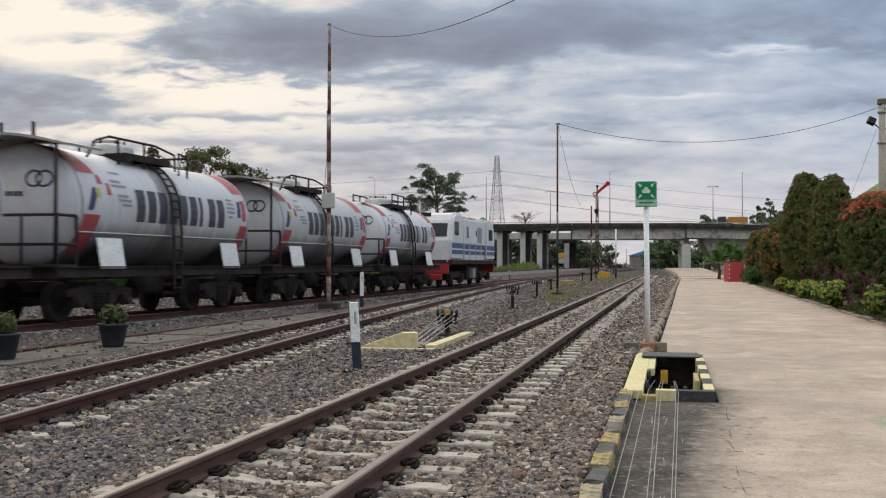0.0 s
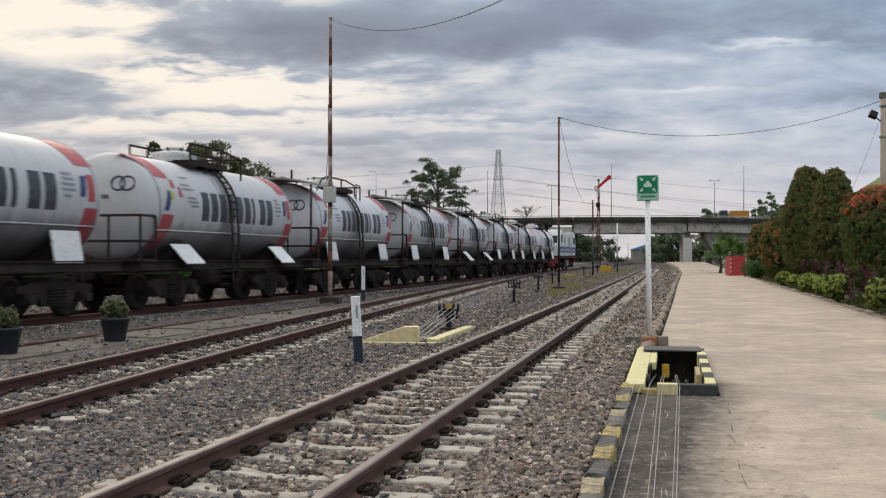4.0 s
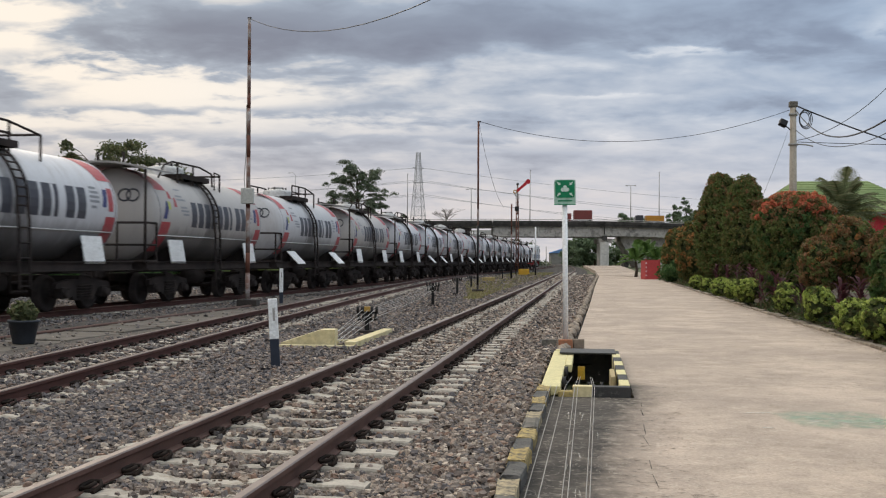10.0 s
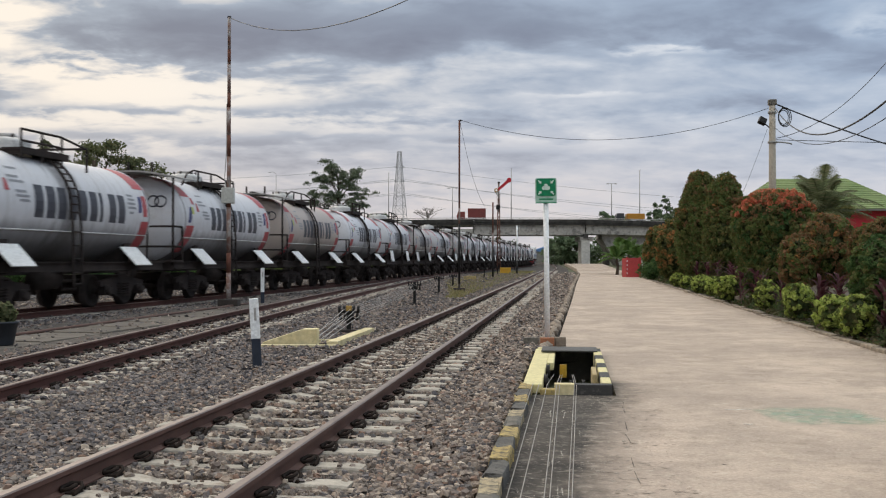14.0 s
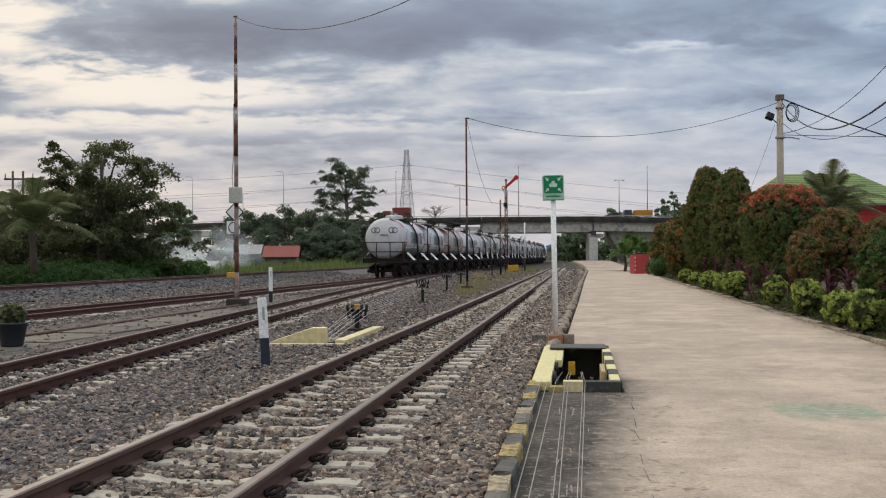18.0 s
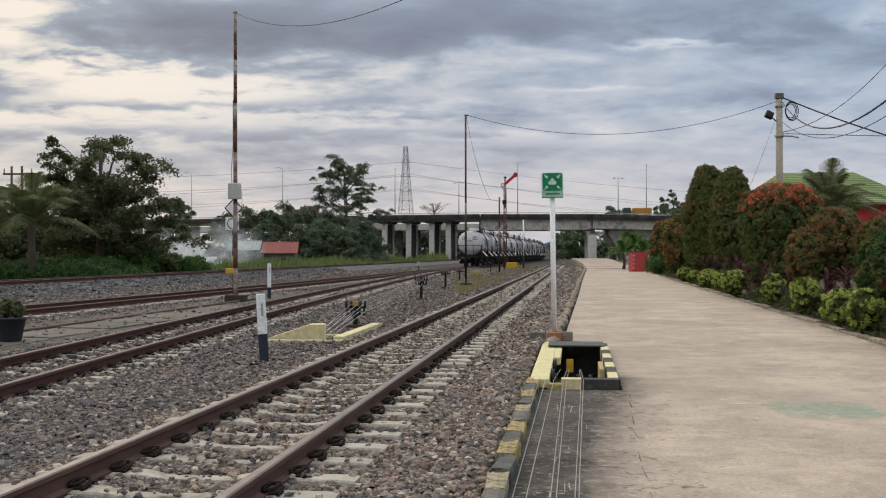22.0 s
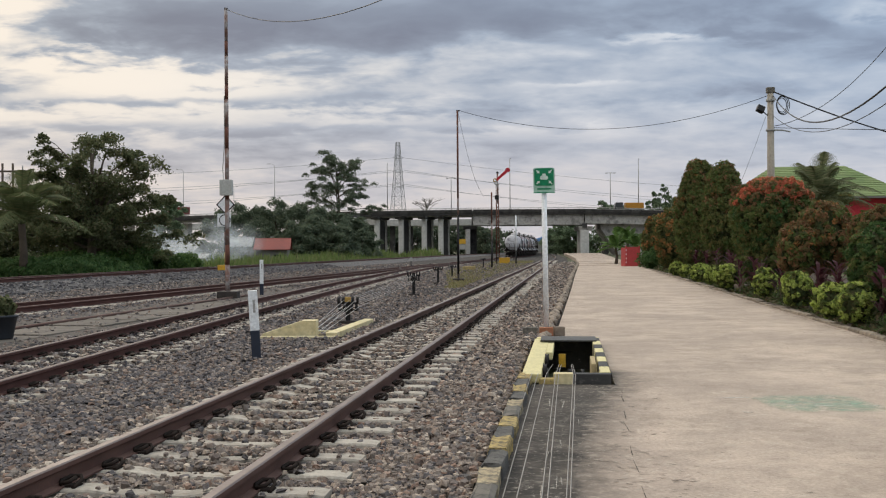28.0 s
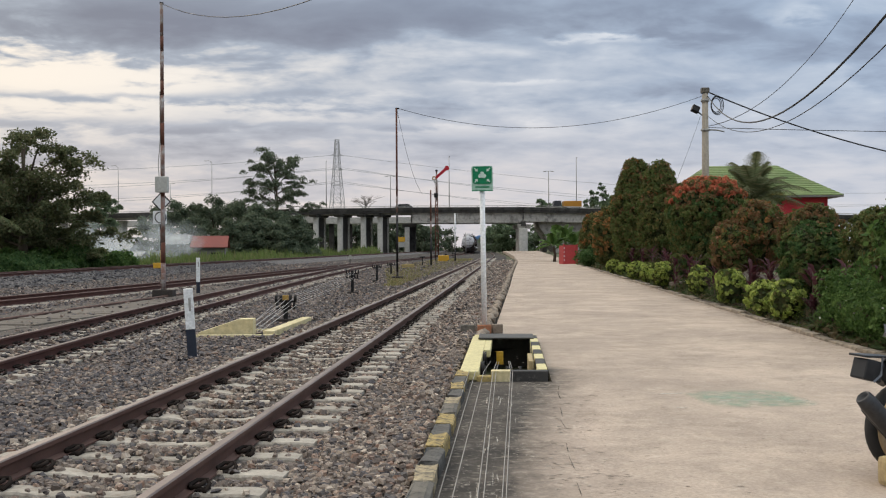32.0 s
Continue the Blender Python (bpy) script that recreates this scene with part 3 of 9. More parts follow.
def lay_sleepers(line, s0, s1, parent, clips_to, first=0.0):
    s, n = s0 + first, 0
    while s < s1 and n < 300:
        p = line.side(s, random.uniform(-0.02, 0.02), -0.142 + random.uniform(-0.006, 0.004))
        h = math.degrees(line.heading(s))
        ob = part("sleeper", SLEEPER, None, parent, m=pose(p.x, p.y, p.z, random.uniform(-0.6, 0.6), random.uniform(-0.3, 0.3), h - 90 + random.uniform(-0.7, 0.7)))
        if s < clips_to:
            for side in (-1, 1):
                for out in (-1, 1):
                    part("rail_clip", CLIP, None, ob, m=pose(side * GAUGE / 2, 0.0, 0.006, 0, 0, 0 if out > 0 else 180))
        s += PITCH
        n += 1


def track(name, line, y0, y1, label, sleepers_y=None, clips_y=0, z0=0.0):
    t = thing(name, label=label, category="railway track", kind="structure")
    s0, s1 = line.s_of_y(y0), line.s_of_y(y1)
    for side in (-1, 1):
        rail(line, s0, s1, side * GAUGE / 2, t, M_RAILTOP if line is TRACK_NEAR else M_POLISHED if line is TRACK_LOOP else M_RUSTTOP, z0)
    if sleepers_y:
        lay_sleepers(line, line.s_of_y(sleepers_y[0]) - 19 * PITCH, line.s_of_y(sleepers_y[1]), t, line.s_of_y(clips_y))
    return t


track("track_near", TRACK_NEAR, -8, 420, "rusty railway track on pale concrete sleepers beside the platform", (2.0, 130), 42)
track("track_loop", TRACK_LOOP, -15, 106, "rusty siding track that joins the train's track", (2.0, 104), 26)
track("track_train", TRACK_TRAIN, -60, 500, "main track under the tank train", (10.0, 110), 0)
track("track_far", TRACK_FAR, -30, 420, "farthest track along the weeds, on a low bank", None, 0, 0.28)


def bank():
    """The farthest track lies on a low bank of ballast."""
    vs, fs = [], []
    ys = list(np.linspace(-30, 120, 90)) + list(np.linspace(124, 420, 50))
    for y in ys:
        s = TRACK_FAR.s_of_y(y)
        low = float(np.interp(y, [60, 140, 220], [0.0, 0.12, 0.25]))
        for off, z in ((-3.2, -0.44), (-1.5, 0.10), (1.3, 0.10), (3.0 - 4 * low, -0.20)):
            vs.append(tuple(TRACK_FAR.side(s, off, z + random.uniform(-0.015, 0.015))))
    for i in range(len(ys) - 1):
        for k in range(3):
            q = i * 4 + k
            fs.append((q, q + 1, q + 5, q + 4))
    tagged(new("track_bank", quads("track_bank", vs, fs, M_BANK)), "low bank of grey ballast under the farthest track", "ballast bank", kind="structure")


M_BANK = mat("bluish_grey_ballast", (0.120, 0.114, 0.117), (0.068, 0.064, 0.068), 0.95, scale=1.6, fine=9.0, bump=1.0, depth=0.12, dirt=(0.19, 0.175, 0.165), dirt_at=0.55)
bank()


# ---- platform ----
EDGE_V, BACK_V = -0.47, 4.25
PLAT_Z = -0.10




# ---- the tank train ----
def tank_paint(c1=(0.62, 0.615, 0.645), c2=(0.48, 0.47, 0.48), film=0.6):
    m = bpy.data.materials.new("grimy_white_tank_paint_with_belly_shade")
    m.use_nodes = True
    nt = m.node_tree
    bsdf = nt.nodes["Principled BSDF"]
    co = nt.nodes.new("ShaderNodeTexCoord")
    sep = nt.nodes.new("ShaderNodeSeparateXYZ")
    link(nt, co, "Object", sep, 0)
    o = nt.nodes.new("ShaderNodeObjectInfo")
    shift = nt.nodes.new("ShaderNodeVectorMath")
    link(nt, co, "Object", shift, 0)
    nt.links.new(mathn(nt, "MULTIPLY", o.outputs["Random"], 50.0), shift.inputs[1])

    def grain(scale, detail, rough, sx, sy, sz):
        mp = nt.nodes.new("ShaderNodeMapping")
        mp.inputs["Scale"].default_value = (sx, sy, sz)
        link(nt, shift, 0, mp, 0)
        n = node(nt, "ShaderNodeTexNoise", Scale=scale, Detail=detail, Roughness=rough)
        link(nt, mp, 0, n, 0)
        return n.outputs[0]

    streak, fine, runs = grain(2.4, 5, 0.65, 2.2, 0.5, 0.35), grain(7, 6, 0.7, 1, 1, 1), grain(3.0, 6, 0.7, 3.0, 0.4, 0.25)
    col = mixc(nt, o.outputs["Random"], c1, c2)
    # rain runs, oil spilt over the flanks below the filling dome, and a film of brake dust
    col = mixc(nt, ramp(nt, runs, [(0.50, 0.0), (0.72, film)]), col, (0.34, 0.31, 0.30))
    spill = ramp(nt, mathn(nt, "ABSOLUTE", mathn(nt, "ADD", mathn(nt, "ADD", sep.outputs[0], mathn(nt, "MULTIPLY", mathn(nt, "SUBTRACT", streak, 0.5), 1.6)), 0.25)), [(0.0, 0.80), (0.30, 0.62), (0.62, 0.0)])
    spill = mathn(nt, "MULTIPLY", spill, ramp(nt, fine, [(0.3, 0.55), (0.6, 1.0)]))
    col = mixc(nt, spill, col, (0.10, 0.092, 0.09))
    col = mixc(nt, ramp(nt, fine, [(0.52, 0.0), (0.78, 0.35)]), col, (0.40, 0.35, 0.32))
    # shade of the lower flank painted in below the pipe, not on the dished ends
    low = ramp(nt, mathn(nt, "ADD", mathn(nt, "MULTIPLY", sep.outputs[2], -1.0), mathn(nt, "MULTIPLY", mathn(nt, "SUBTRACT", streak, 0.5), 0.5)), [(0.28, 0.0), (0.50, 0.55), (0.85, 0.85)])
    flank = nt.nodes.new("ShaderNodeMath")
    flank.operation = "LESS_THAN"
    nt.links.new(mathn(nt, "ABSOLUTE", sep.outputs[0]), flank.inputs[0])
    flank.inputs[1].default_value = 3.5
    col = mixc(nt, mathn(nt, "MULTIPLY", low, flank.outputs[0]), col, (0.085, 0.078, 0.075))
    nt.links.new(col, bsdf.inputs["Base Color"])
    bsdf.inputs["Roughness"].default_value = 0.46
    bsdf.inputs["Specular IOR Level"].default_value = 0.4
    bp = node(nt, "ShaderNodeBump", Strength=0.08, Distance=0.02)
    nt.links.new(fine, bp.inputs["Height"])
    link(nt, bp, 0, bsdf, "Normal")
    return m


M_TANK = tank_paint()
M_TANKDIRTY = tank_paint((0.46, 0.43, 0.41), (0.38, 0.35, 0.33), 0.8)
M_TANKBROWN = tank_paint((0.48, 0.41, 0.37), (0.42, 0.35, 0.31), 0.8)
M_TRAINBLACK = mat("sooty_black_underframe", (0.027, 0.023, 0.022), (0.054, 0.042, 0.038), 0.85, 0.0, scale=2.0, fine=20, bump=0.3, depth=0.006, spec=0.08)
M_REDPAINT = mat("faded_red_paint", (0.44, 0.05, 0.065), (0.36, 0.085, 0.09), 0.5, scale=2.5, fine=20, bump=0.05, dirt=(0.30, 0.14, 0.12), dirt_at=0.58)
M_LETTER = mat("dark_grey_letter_paint", (0.035, 0.035, 0.05), (0.07, 0.07, 0.082), 0.5, scale=3, fine=22, bump=0.05, dirt=(0.22, 0.21, 0.2), dirt_at=0.68)
M_SMALLTEXT = mat("grey_small_print_paint", (0.22, 0.22, 0.24), (0.30, 0.30, 0.31), 0.5, scale=3, fine=22, bump=0.05)
M_NAVY = mat("navy_blue_mark", (0.03, 0.035, 0.13), (0.05, 0.055, 0.16), 0.5, scale=3, fine=22, bump=0.0)
M_GREENMARK = mat("yellow_green_mark", (0.45, 0.48, 0.10), (0.40, 0.42, 0.12), 0.5, scale=3, fine=22, bump=0.0)
M_PLATE = mat("white_saddle_plate", (0.80, 0.79, 0.78), (0.68, 0.66, 0.64), 0.55, scale=2.5, fine=22, bump=0.1, depth=0.004, vary=0.1, dirt=(0.30, 0.27, 0.23), dirt_at=0.66)
M_ROOFPALE = mat("pale_dome_paint", (0.62, 0.61, 0.60), (0.46, 0.45, 0.44), 0.45, scale=2, fine=20, bump=0.1, depth=0.005, dirt=(0.20, 0.18, 0.17), dirt_at=0.58)
M_ROOFGREY = mat("grey_shelter_sheet", (0.34, 0.33, 0.32), (0.26, 0.25, 0.24), 0.6, 0.2, scale=2, fine=20, bump=0.1, depth=0.005)

TANK_R, TANK_Z, TANK_HALF = 1.2, 2.27, 3.62
WAGON = 10.5


def patch(x0, x1, a0, a1, lean=0.0, taper=0.0, bm=None, lift=0.006):
    """A painted patch on the tank's right flank; angles from level, upwards; lean slants it."""
    own = bmesh.new()
    n = max(2, int(abs(a1 - a0) / 7))
    rows = []
    for i in range(n + 1):
        t = i / n
        a = radians(a0 + (a1 - a0) * t)
        r = TANK_R + lift
        xa, xb = x0 + lean * t + taper * t, x1 + lean * t - taper * t
        rows.append([own.verts.new((x, -r * math.cos(a), TANK_Z + r * math.sin(a))) for x in (xa, xb)])
    for p, q in zip(rows, rows[1:]):
        own.faces.new((p[0], p[1], q[1], q[0]))
    bmesh.ops.recalc_face_normals(own, faces=own.faces)
    if own.faces[:][0].normal.y > 0:
        bmesh.ops.reverse_faces(own, faces=own.faces)
    return merge(bm, own)


def head_rings(x, sgn, y0, bm):
    """Two linked rings painted on the dished end."""
    for dy in (-0.10, 0.10):
        pts = []
        for k in range(20):
            t = 2 * math.pi * k / 20
            y, z = y0 + dy + 0.15 * math.cos(t), 0.49 + 0.15 * math.sin(t)
            rr = math.hypot(y, z) / TANK_R
            pts.append((x + sgn * (0.42 * math.sqrt(max(0, 1 - rr * rr)) + 0.004), y, TANK_Z + z))
        tube(pts, 0.022, 4, bm, closed=True)


def bogie(parent, x):
    b = part("bogie_frame", bogie_frame(), M_TRAINBLACK, parent, m=pose(x, 0, 0))
    for ax in (-0.83, 0.83):
        part("wheelset", WHEELSET, None, b, m=pose(ax, 0, 0.39))
    return b


def bogie_frame():
    bm = bmesh.new()
    for y in (-0.92, 0.92):
        # cast side frame: a deep bow between the axle boxes with a spring nest in its middle
        prism([(-1.12, 0.50), (-1.1, 0.62), (-0.5, 0.70), (0.5, 0.70), (1.1, 0.62), (1.12, 0.50), (0.62, 0.50), (0.40, 0.24), (-0.40, 0.24), (-0.62, 0.50)], 0.12, bm, Matrix.Translation((0, y, 0)))
        for ax in (-0.83, 0.83):
            box((0.24, 0.20, 0.24), (ax, y, 0.41), 0.02, bm=bm)
            rod((ax, y * 1.02, 0.39), (ax, y * 1.22, 0.39), 0.115, 0.09, seg=14, bm=bm)
        for k in (-0.2, 0.0, 0.2):
            for z in (0.30, 0.36, 0.42, 0.48, 0.54):
                rod((k, y * 1.07, z), (k, y * 1.07, z + 0.035), 0.08, seg=10, bm=bm)
    box((0.42, 1.95, 0.22), (0, 0, 0.66), 0.02, bm=bm)
    return bm


def wheelset_mesh():
    bm = bmesh.new()
    for y in (-0.56, 0.56):
        s = 1 if y > 0 else -1
        prof = [(0.0, -0.06), (0.12, -0.06), (0.14, -0.02), (0.32, -0.02), (0.33, -0.06), (0.39, -0.06), (0.39, 0.05), (0.42, 0.055), (0.42, 0.08), (0.33, 0.08), (0.32, 0.03), (0.14, 0.03), (0.12, 0.08), (0.0, 0.08)]
        own = lathe(prof, 24)
        bmesh.ops.transform(own, matrix=Matrix.Translation((0, y, 0)) @ pose(0, 0, 0, 90 * s, 0, 0), verts=own.verts)
        merge(bm, own)
    rod((0, -0.95, 0), (0, 0.95, 0), 0.075, seg=10, bm=bm)
    return mesh_of(bm, "wheelset", M_TRAINBLACK)


WHEELSET = wheelset_mesh()


def handrail(points_list, r=0.022):
    bm = bmesh.new()
    for pts in points_list:
        tube(pts, r, 5, bm)
    return bm


def tank_wagon(shelter, lean):
    w = thing("tank_wagon", Matrix.Diagonal((1.11, 1.04, 1.04, 1.0)), label="grimy white tank wagon with red marks" + (" and a sheltered end" if shelter else ""), category="tank wagon", group="wagons of the tank train")
    # tank with dished ends, held by hoops
    prof = [(0.0, -TANK_HALF - 0.42)]
    for k in range(1, 9):
        t = k / 8 * math.pi / 2
        prof.append((TANK_R * math.sin(t), -TANK_HALF - 0.42 * math.cos(t)))
    prof += [(TANK_R, x) for x in (-2.0, 0.0, 2.0)]
    for k in range(8, -1, -1):
        t = k / 8 * math.pi / 2
        prof.append((TANK_R * math.sin(t), TANK_HALF + 0.42 * math.cos(t)))
    bm = lathe(prof, 48, "x")
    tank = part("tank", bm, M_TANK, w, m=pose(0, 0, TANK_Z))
    for x in (-3.58, 3.58):
        part("weld_ring", lathe([(TANK_R, -0.03), (TANK_R + 0.014, -0.02), (TANK_R + 0.014, 0.02), (TANK_R, 0.03)], 48, "x"), M_TANK, tank, m=pose(x, 0, 0))
    # dome, hatch and the walkway round it
    dome = lathe([(0.0, 1.50), (0.28, 1.50), (0.50, 1.45), (0.53, 1.38), (0.53, 1.0)], 28)
    dm = part("filling_dome", dome, M_ROOFPALE, w, "pale round filling dome", m=pose(-0.85, 0, TANK_Z))
    part("hatch", lathe([(0.0, 0.09), (0.22, 0.08), (0.26, 0.03), (0.26, 0.0)], 16), M_ROOFGREY, dm, "grey round hatch", m=pose(0, 0, 1.50))
    for a in range(0, 360, 60):
        part("hatch_bolt", rod((0.32 * math.cos(radians(a)), 0.32 * math.sin(radians(a)), 1.47), (0.32 * math.cos(radians(a)), 0.32 * math.sin(radians(a)), 1.57), 0.03, seg=6), M_TRAINBLACK, dm)
    bm = bmesh.new()
    for y in (-0.58, 0.58):
        box((1.9, 0.46, 0.04), (-0.62, y, TANK_Z + 1.2), 0.006, bm=bm)
        box((1.9, 0.03, 0.14), (-0.62, y * 1.4, TANK_Z + 1.16), 0.0, bm=bm)
    for x in (-1.5, -0.62, 0.26):
        box((0.06, 1.6, 0.12), (x, 0, TANK_Z + 1.14), 0.0, bm=bm)
    part("walkway", bm, M_TRAINBLACK, w)
    top = TANK_Z + 1.60
    if shelter:
        top -= 0.10
        for y in (-0.80, 0.80):
            rails = [[(-2.75, y * 0.9, TANK_Z + 1.02), (-2.55, y, top - 0.12), (-2.1, y, top), (-0.3, y, top), (0.55, y, top - 0.12), (0.6, y, TANK_Z + 1.0)]]
            for x in (-1.75, -0.75):
                rails.append([(x, y, TANK_Z + 0.95), (x, y, top)])
            rails.append([(0.75, y, TANK_Z + 0.92), (0.75, y, top - 0.06), (1.15, y, top - 0.10), (1.15, y, TANK_Z + 0.88)])
            part("walkway_rail", handrail(rails, 0.028), M_TRAINBLACK, w)
    else:
        for y in (-0.80, 0.80):
            rails = [[(-1.55, y, TANK_Z + 1.0), (-1.55, y, top)], [(-1.55, y, top), (0.0, y, top), (0.75, y, top - 0.10), (1.15, y, top - 0.16)], [(-1.5, y, top - 0.24), (0.1, y, top - 0.24)]]
            for x in (-0.75, 0.05):
                rails.append([(x, y, TANK_Z + 0.95), (x, y, top)])
            rails.append([(1.15, y, TANK_Z + 0.9), (1.15, y, top - 0.16)])
            part("walkway_rail", handrail(rails, 0.028), M_TRAINBLACK, w)
    part("end_bar", handrail([[(1.15, -0.80, top - 0.14), (1.15, 0.80, top - 0.14)]], 0.028), M_TRAINBLACK, w)
    # side ladders
    for s in (-1, 1):
        arc = []
        lad = None
        for x in (-0.40, -0.05):
            pts = [(x, s * (TANK_R + 0.09) * math.cos(radians(a)), TANK_Z + (TANK_R + 0.09) * math.sin(radians(a))) for a in range(68, -6, -8)] + [(x, s * 1.33, 1.9), (x, s * 1.36, 0.55)]
            ob = part("ladder" if lad is None else "stile", tube(pts, 0.03, 5), M_TRAINBLACK, lad or w)
            lad = lad or ob
            arc.append(pts)
        steps = list(zip(*arc))[:-2] + [((-0.40, s * 1.35, z), (-0.05, s * 1.35, z)) for z in (1.75, 1.45, 1.15, 0.85, 0.6)]
        for p, q in steps:
            part("rung", tube([p, q], 0.018, 4), M_TRAINBLACK, lad)
        # pale pipe that runs the length of the flank
        ca, sa = math.cos(radians(-25)), math.sin(radians(-25))
        part("flank_pipe", rod((-3.55, s * (TANK_R + 0.02) * ca, TANK_Z + (TANK_R + 0.02) * sa), (3.55, s * (TANK_R + 0.02) * ca, TANK_Z + (TANK_R + 0.02) * sa), 0.016, seg=6), M_ROOFPALE, w, "thin pale pipe along the flank")
    # underframe: channel sills, centre beam and cross beams
    for y in (-1.18, 1.18):
        bm = box((8.7, 0.07, 0.2), (0, y, 0.98), 0.0)
        for z in (0.89, 1.075):
            box((8.7, 0.14, 0.022), (0, y * 1.02, z), 0.0, bm=bm)
        part("side_sill", bm, M_TRAINBLACK, w)
    part("centre_beam", box((8.7, 0.5, 0.3), (0, 0, 0.95), 0.0), M_TRAINBLACK, w)
    for x in (-4.3, -2.6, -1.4, 0, 1.4, 2.6, 4.3):
        part("cross_beam", box((0.12, 2.36, 0.22), (x, 0, 0.97), 0.0), M_TRAINBLACK, w)
    for x in (-2.6, 2.6):
        for s in (-1, 1):
            # plates leaning outwards in front of the saddles
            m = pose(x, s * (1.20 + 0.004 * (lean - 12)), 1.34 - 0.0035 * (lean - 12), s * lean, 0, 0)
            part("saddle_plate", box((0.86, 0.03, 0.62), (0, 0, 0), 0.008), M_PLATE, w, "pale square plate", m=m)
        part("saddle", prism([(-1.05, 1.05), (1.05, 1.05), (1.1, 1.55), (0.85, 1.4), (0.4, 1.15), (-0.4, 1.15), (-0.85, 1.4), (-1.1, 1.55)], 0.3, None, pose(x, 0, 0, 0, 0, 90)), M_TRAINBLACK, w)
    for x in (-2.6, 2.6):
        bogie(w, x)
    # brake gear between the bogies
    bm = lathe([(0.0, -0.45), (0.2, -0.43), (0.2, 0.43), (0.0, 0.45)], 14, "x")
    part("air_reservoir", bm, M_TRAINBLACK, w, m=pose(-0.5, -0.7, 0.68))
    part("brake_rigging", handrail([[(-1.6, -0.4, 0.6), (1.6, -0.4, 0.66)], [(0.6, -0.5, 0.9), (0.6, -0.5, 0.45), (1.2, -0.5, 0.45)]], 0.035), M_TRAINBLACK, w)
    for s in (-1, 1):
        bm = box((0.34, 0.22, 0.26), (s * 4.46, 0, 0.82), 0.03)
        box((0.2, 0.3, 0.3), (s * 4.62, 0, 0.82), 0.04, bm=bm)
        part("coupler", bm, M_TRAINBLACK, w)
    # end platform with its railing at the trailing end
    rails = []
    for y in (-1.15, -0.4, 0.4, 1.15):
        rails.append([(-4.3, y, 1.0), (-4.3, y, 2.05)])
    for z in (1.5, 2.05):
        rails.append([(-4.3, -1.15, z), (-4.3, 1.15, z)])
        for y in (-1.15, 1.15):
            rails.append([(-4.3, y, z), (-3.7, y, z)])
    for y in (-1.15, 1.15):
        rails.append([(-3.7, y, 1.0), (-3.7, y, 2.05)])
    for bar in rails:
        part("end_rail", handrail([bar], 0.03), M_TRAINBLACK, w)
    part("end_platform", box((0.75, 2.4, 0.05), (-4.1, 0, 1.1), 0.0), M_TRAINBLACK, w)
    if shelter:
        own = bmesh.new()
        a = [(y, 3.30 + 0.28 * math.cos(y / 1.25 * 1.2)) for y in np.linspace(-1.25, 1.25, 11)]
        prism([(y, z) for y, z in a] + [(y, z - 0.05) for y, z in a[::-1]], 1.5, own, pose(-3.75, 0, 0, 0, 0, 90))
        part("shelter_roof", own, M_ROOFGREY, w, "curved grey sheet roof")
        for y in (-1.18, 1.18):
            part("shelter_post", rod((-4.38, y, 1.0), (-4.38, y, 3.42), 0.035), M_TRAINBLACK, w)
        for y in (-0.35, 0.35):
            part("vent_pipe", rod((-3.9, y, 3.5), (-3.9, y, 3.85), 0.035), M_TRAINBLACK, w)
    # paint marks on both flanks
    flip = Matrix.Rotation(math.pi, 4, "Z")

    def mark(name, bm, material, label=""):
        a = part(name, bm, material, w, label)
        part(name, a.data, None, w, label, m=flip)

    for x0, s in ((-3.55, 1), (3.05, 1)):
        mark("red_mark", patch(x0, x0 + 0.62, 33, 78, lean=-0.3 * s), M_REDPAINT, "faded red shoulder mark")
    mark("red_mark", patch(-3.62, -3.1, -50, -8, lean=0.12), M_REDPAINT, "faded red lower mark")
    mark("red_mark", patch(3.1, 3.58, -45, -8, lean=0.04), M_REDPAINT, "faded red lower mark")
    mark("slash_mark", patch(-3.42, -3.22, -4, 18, lean=0.22), M_NAVY, "dark blue slash")
    mark("dot_mark", patch(-3.10, -2.94, 8, 18), M_GREENMARK, "yellow green mark")
    mark("diamond_mark", patch(-2.98, -2.80, 22, 32, taper=0.03), M_REDPAINT, "red mark")
    mark("diamond_mark", patch(-2.72, -2.55, 12, 24, taper=0.04), M_REDPAINT, "red diamond")
    mark("slash_mark", patch(2.98, 3.16, 2, 22, lean=0.10), M_NAVY, "dark blue mark")
    mark("diamond_mark", patch(3.24, 3.46, -2, 24, lean=0.04), M_REDPAINT, "red mark")
    for a, x0, x1 in ((2, -2.22, -1.86), (6.5, -2.34, -1.86), (11, -2.34, -1.95), (21, -2.5, -1.95), (26, -2.5, -2.1), (36, -2.4, -2.0)):
        mark("print_bar", patch(x0, x1, a, a + 2.6), M_SMALLTEXT, "row of small grey print")
    for a, x0, x1 in ((0, 2.5, 2.72), (6, 2.45, 2.86), (11, 2.45, 2.86), (16, 2.5, 2.86), (21, 2.5, 2.8)):
        mark("print_bar", patch(x0, x1, a, a + 2.8), M_SMALLTEXT, "row of small grey print")
    for i in range(9):
        # plain blocks in place of the lettering
        x = -1.68 + i * 0.452
        mark("letter_block", patch(x, x + (0.15 if i == 6 else 0.34), -12, 21, lean=0.03), M_LETTER, "dark painted block of the lettering")
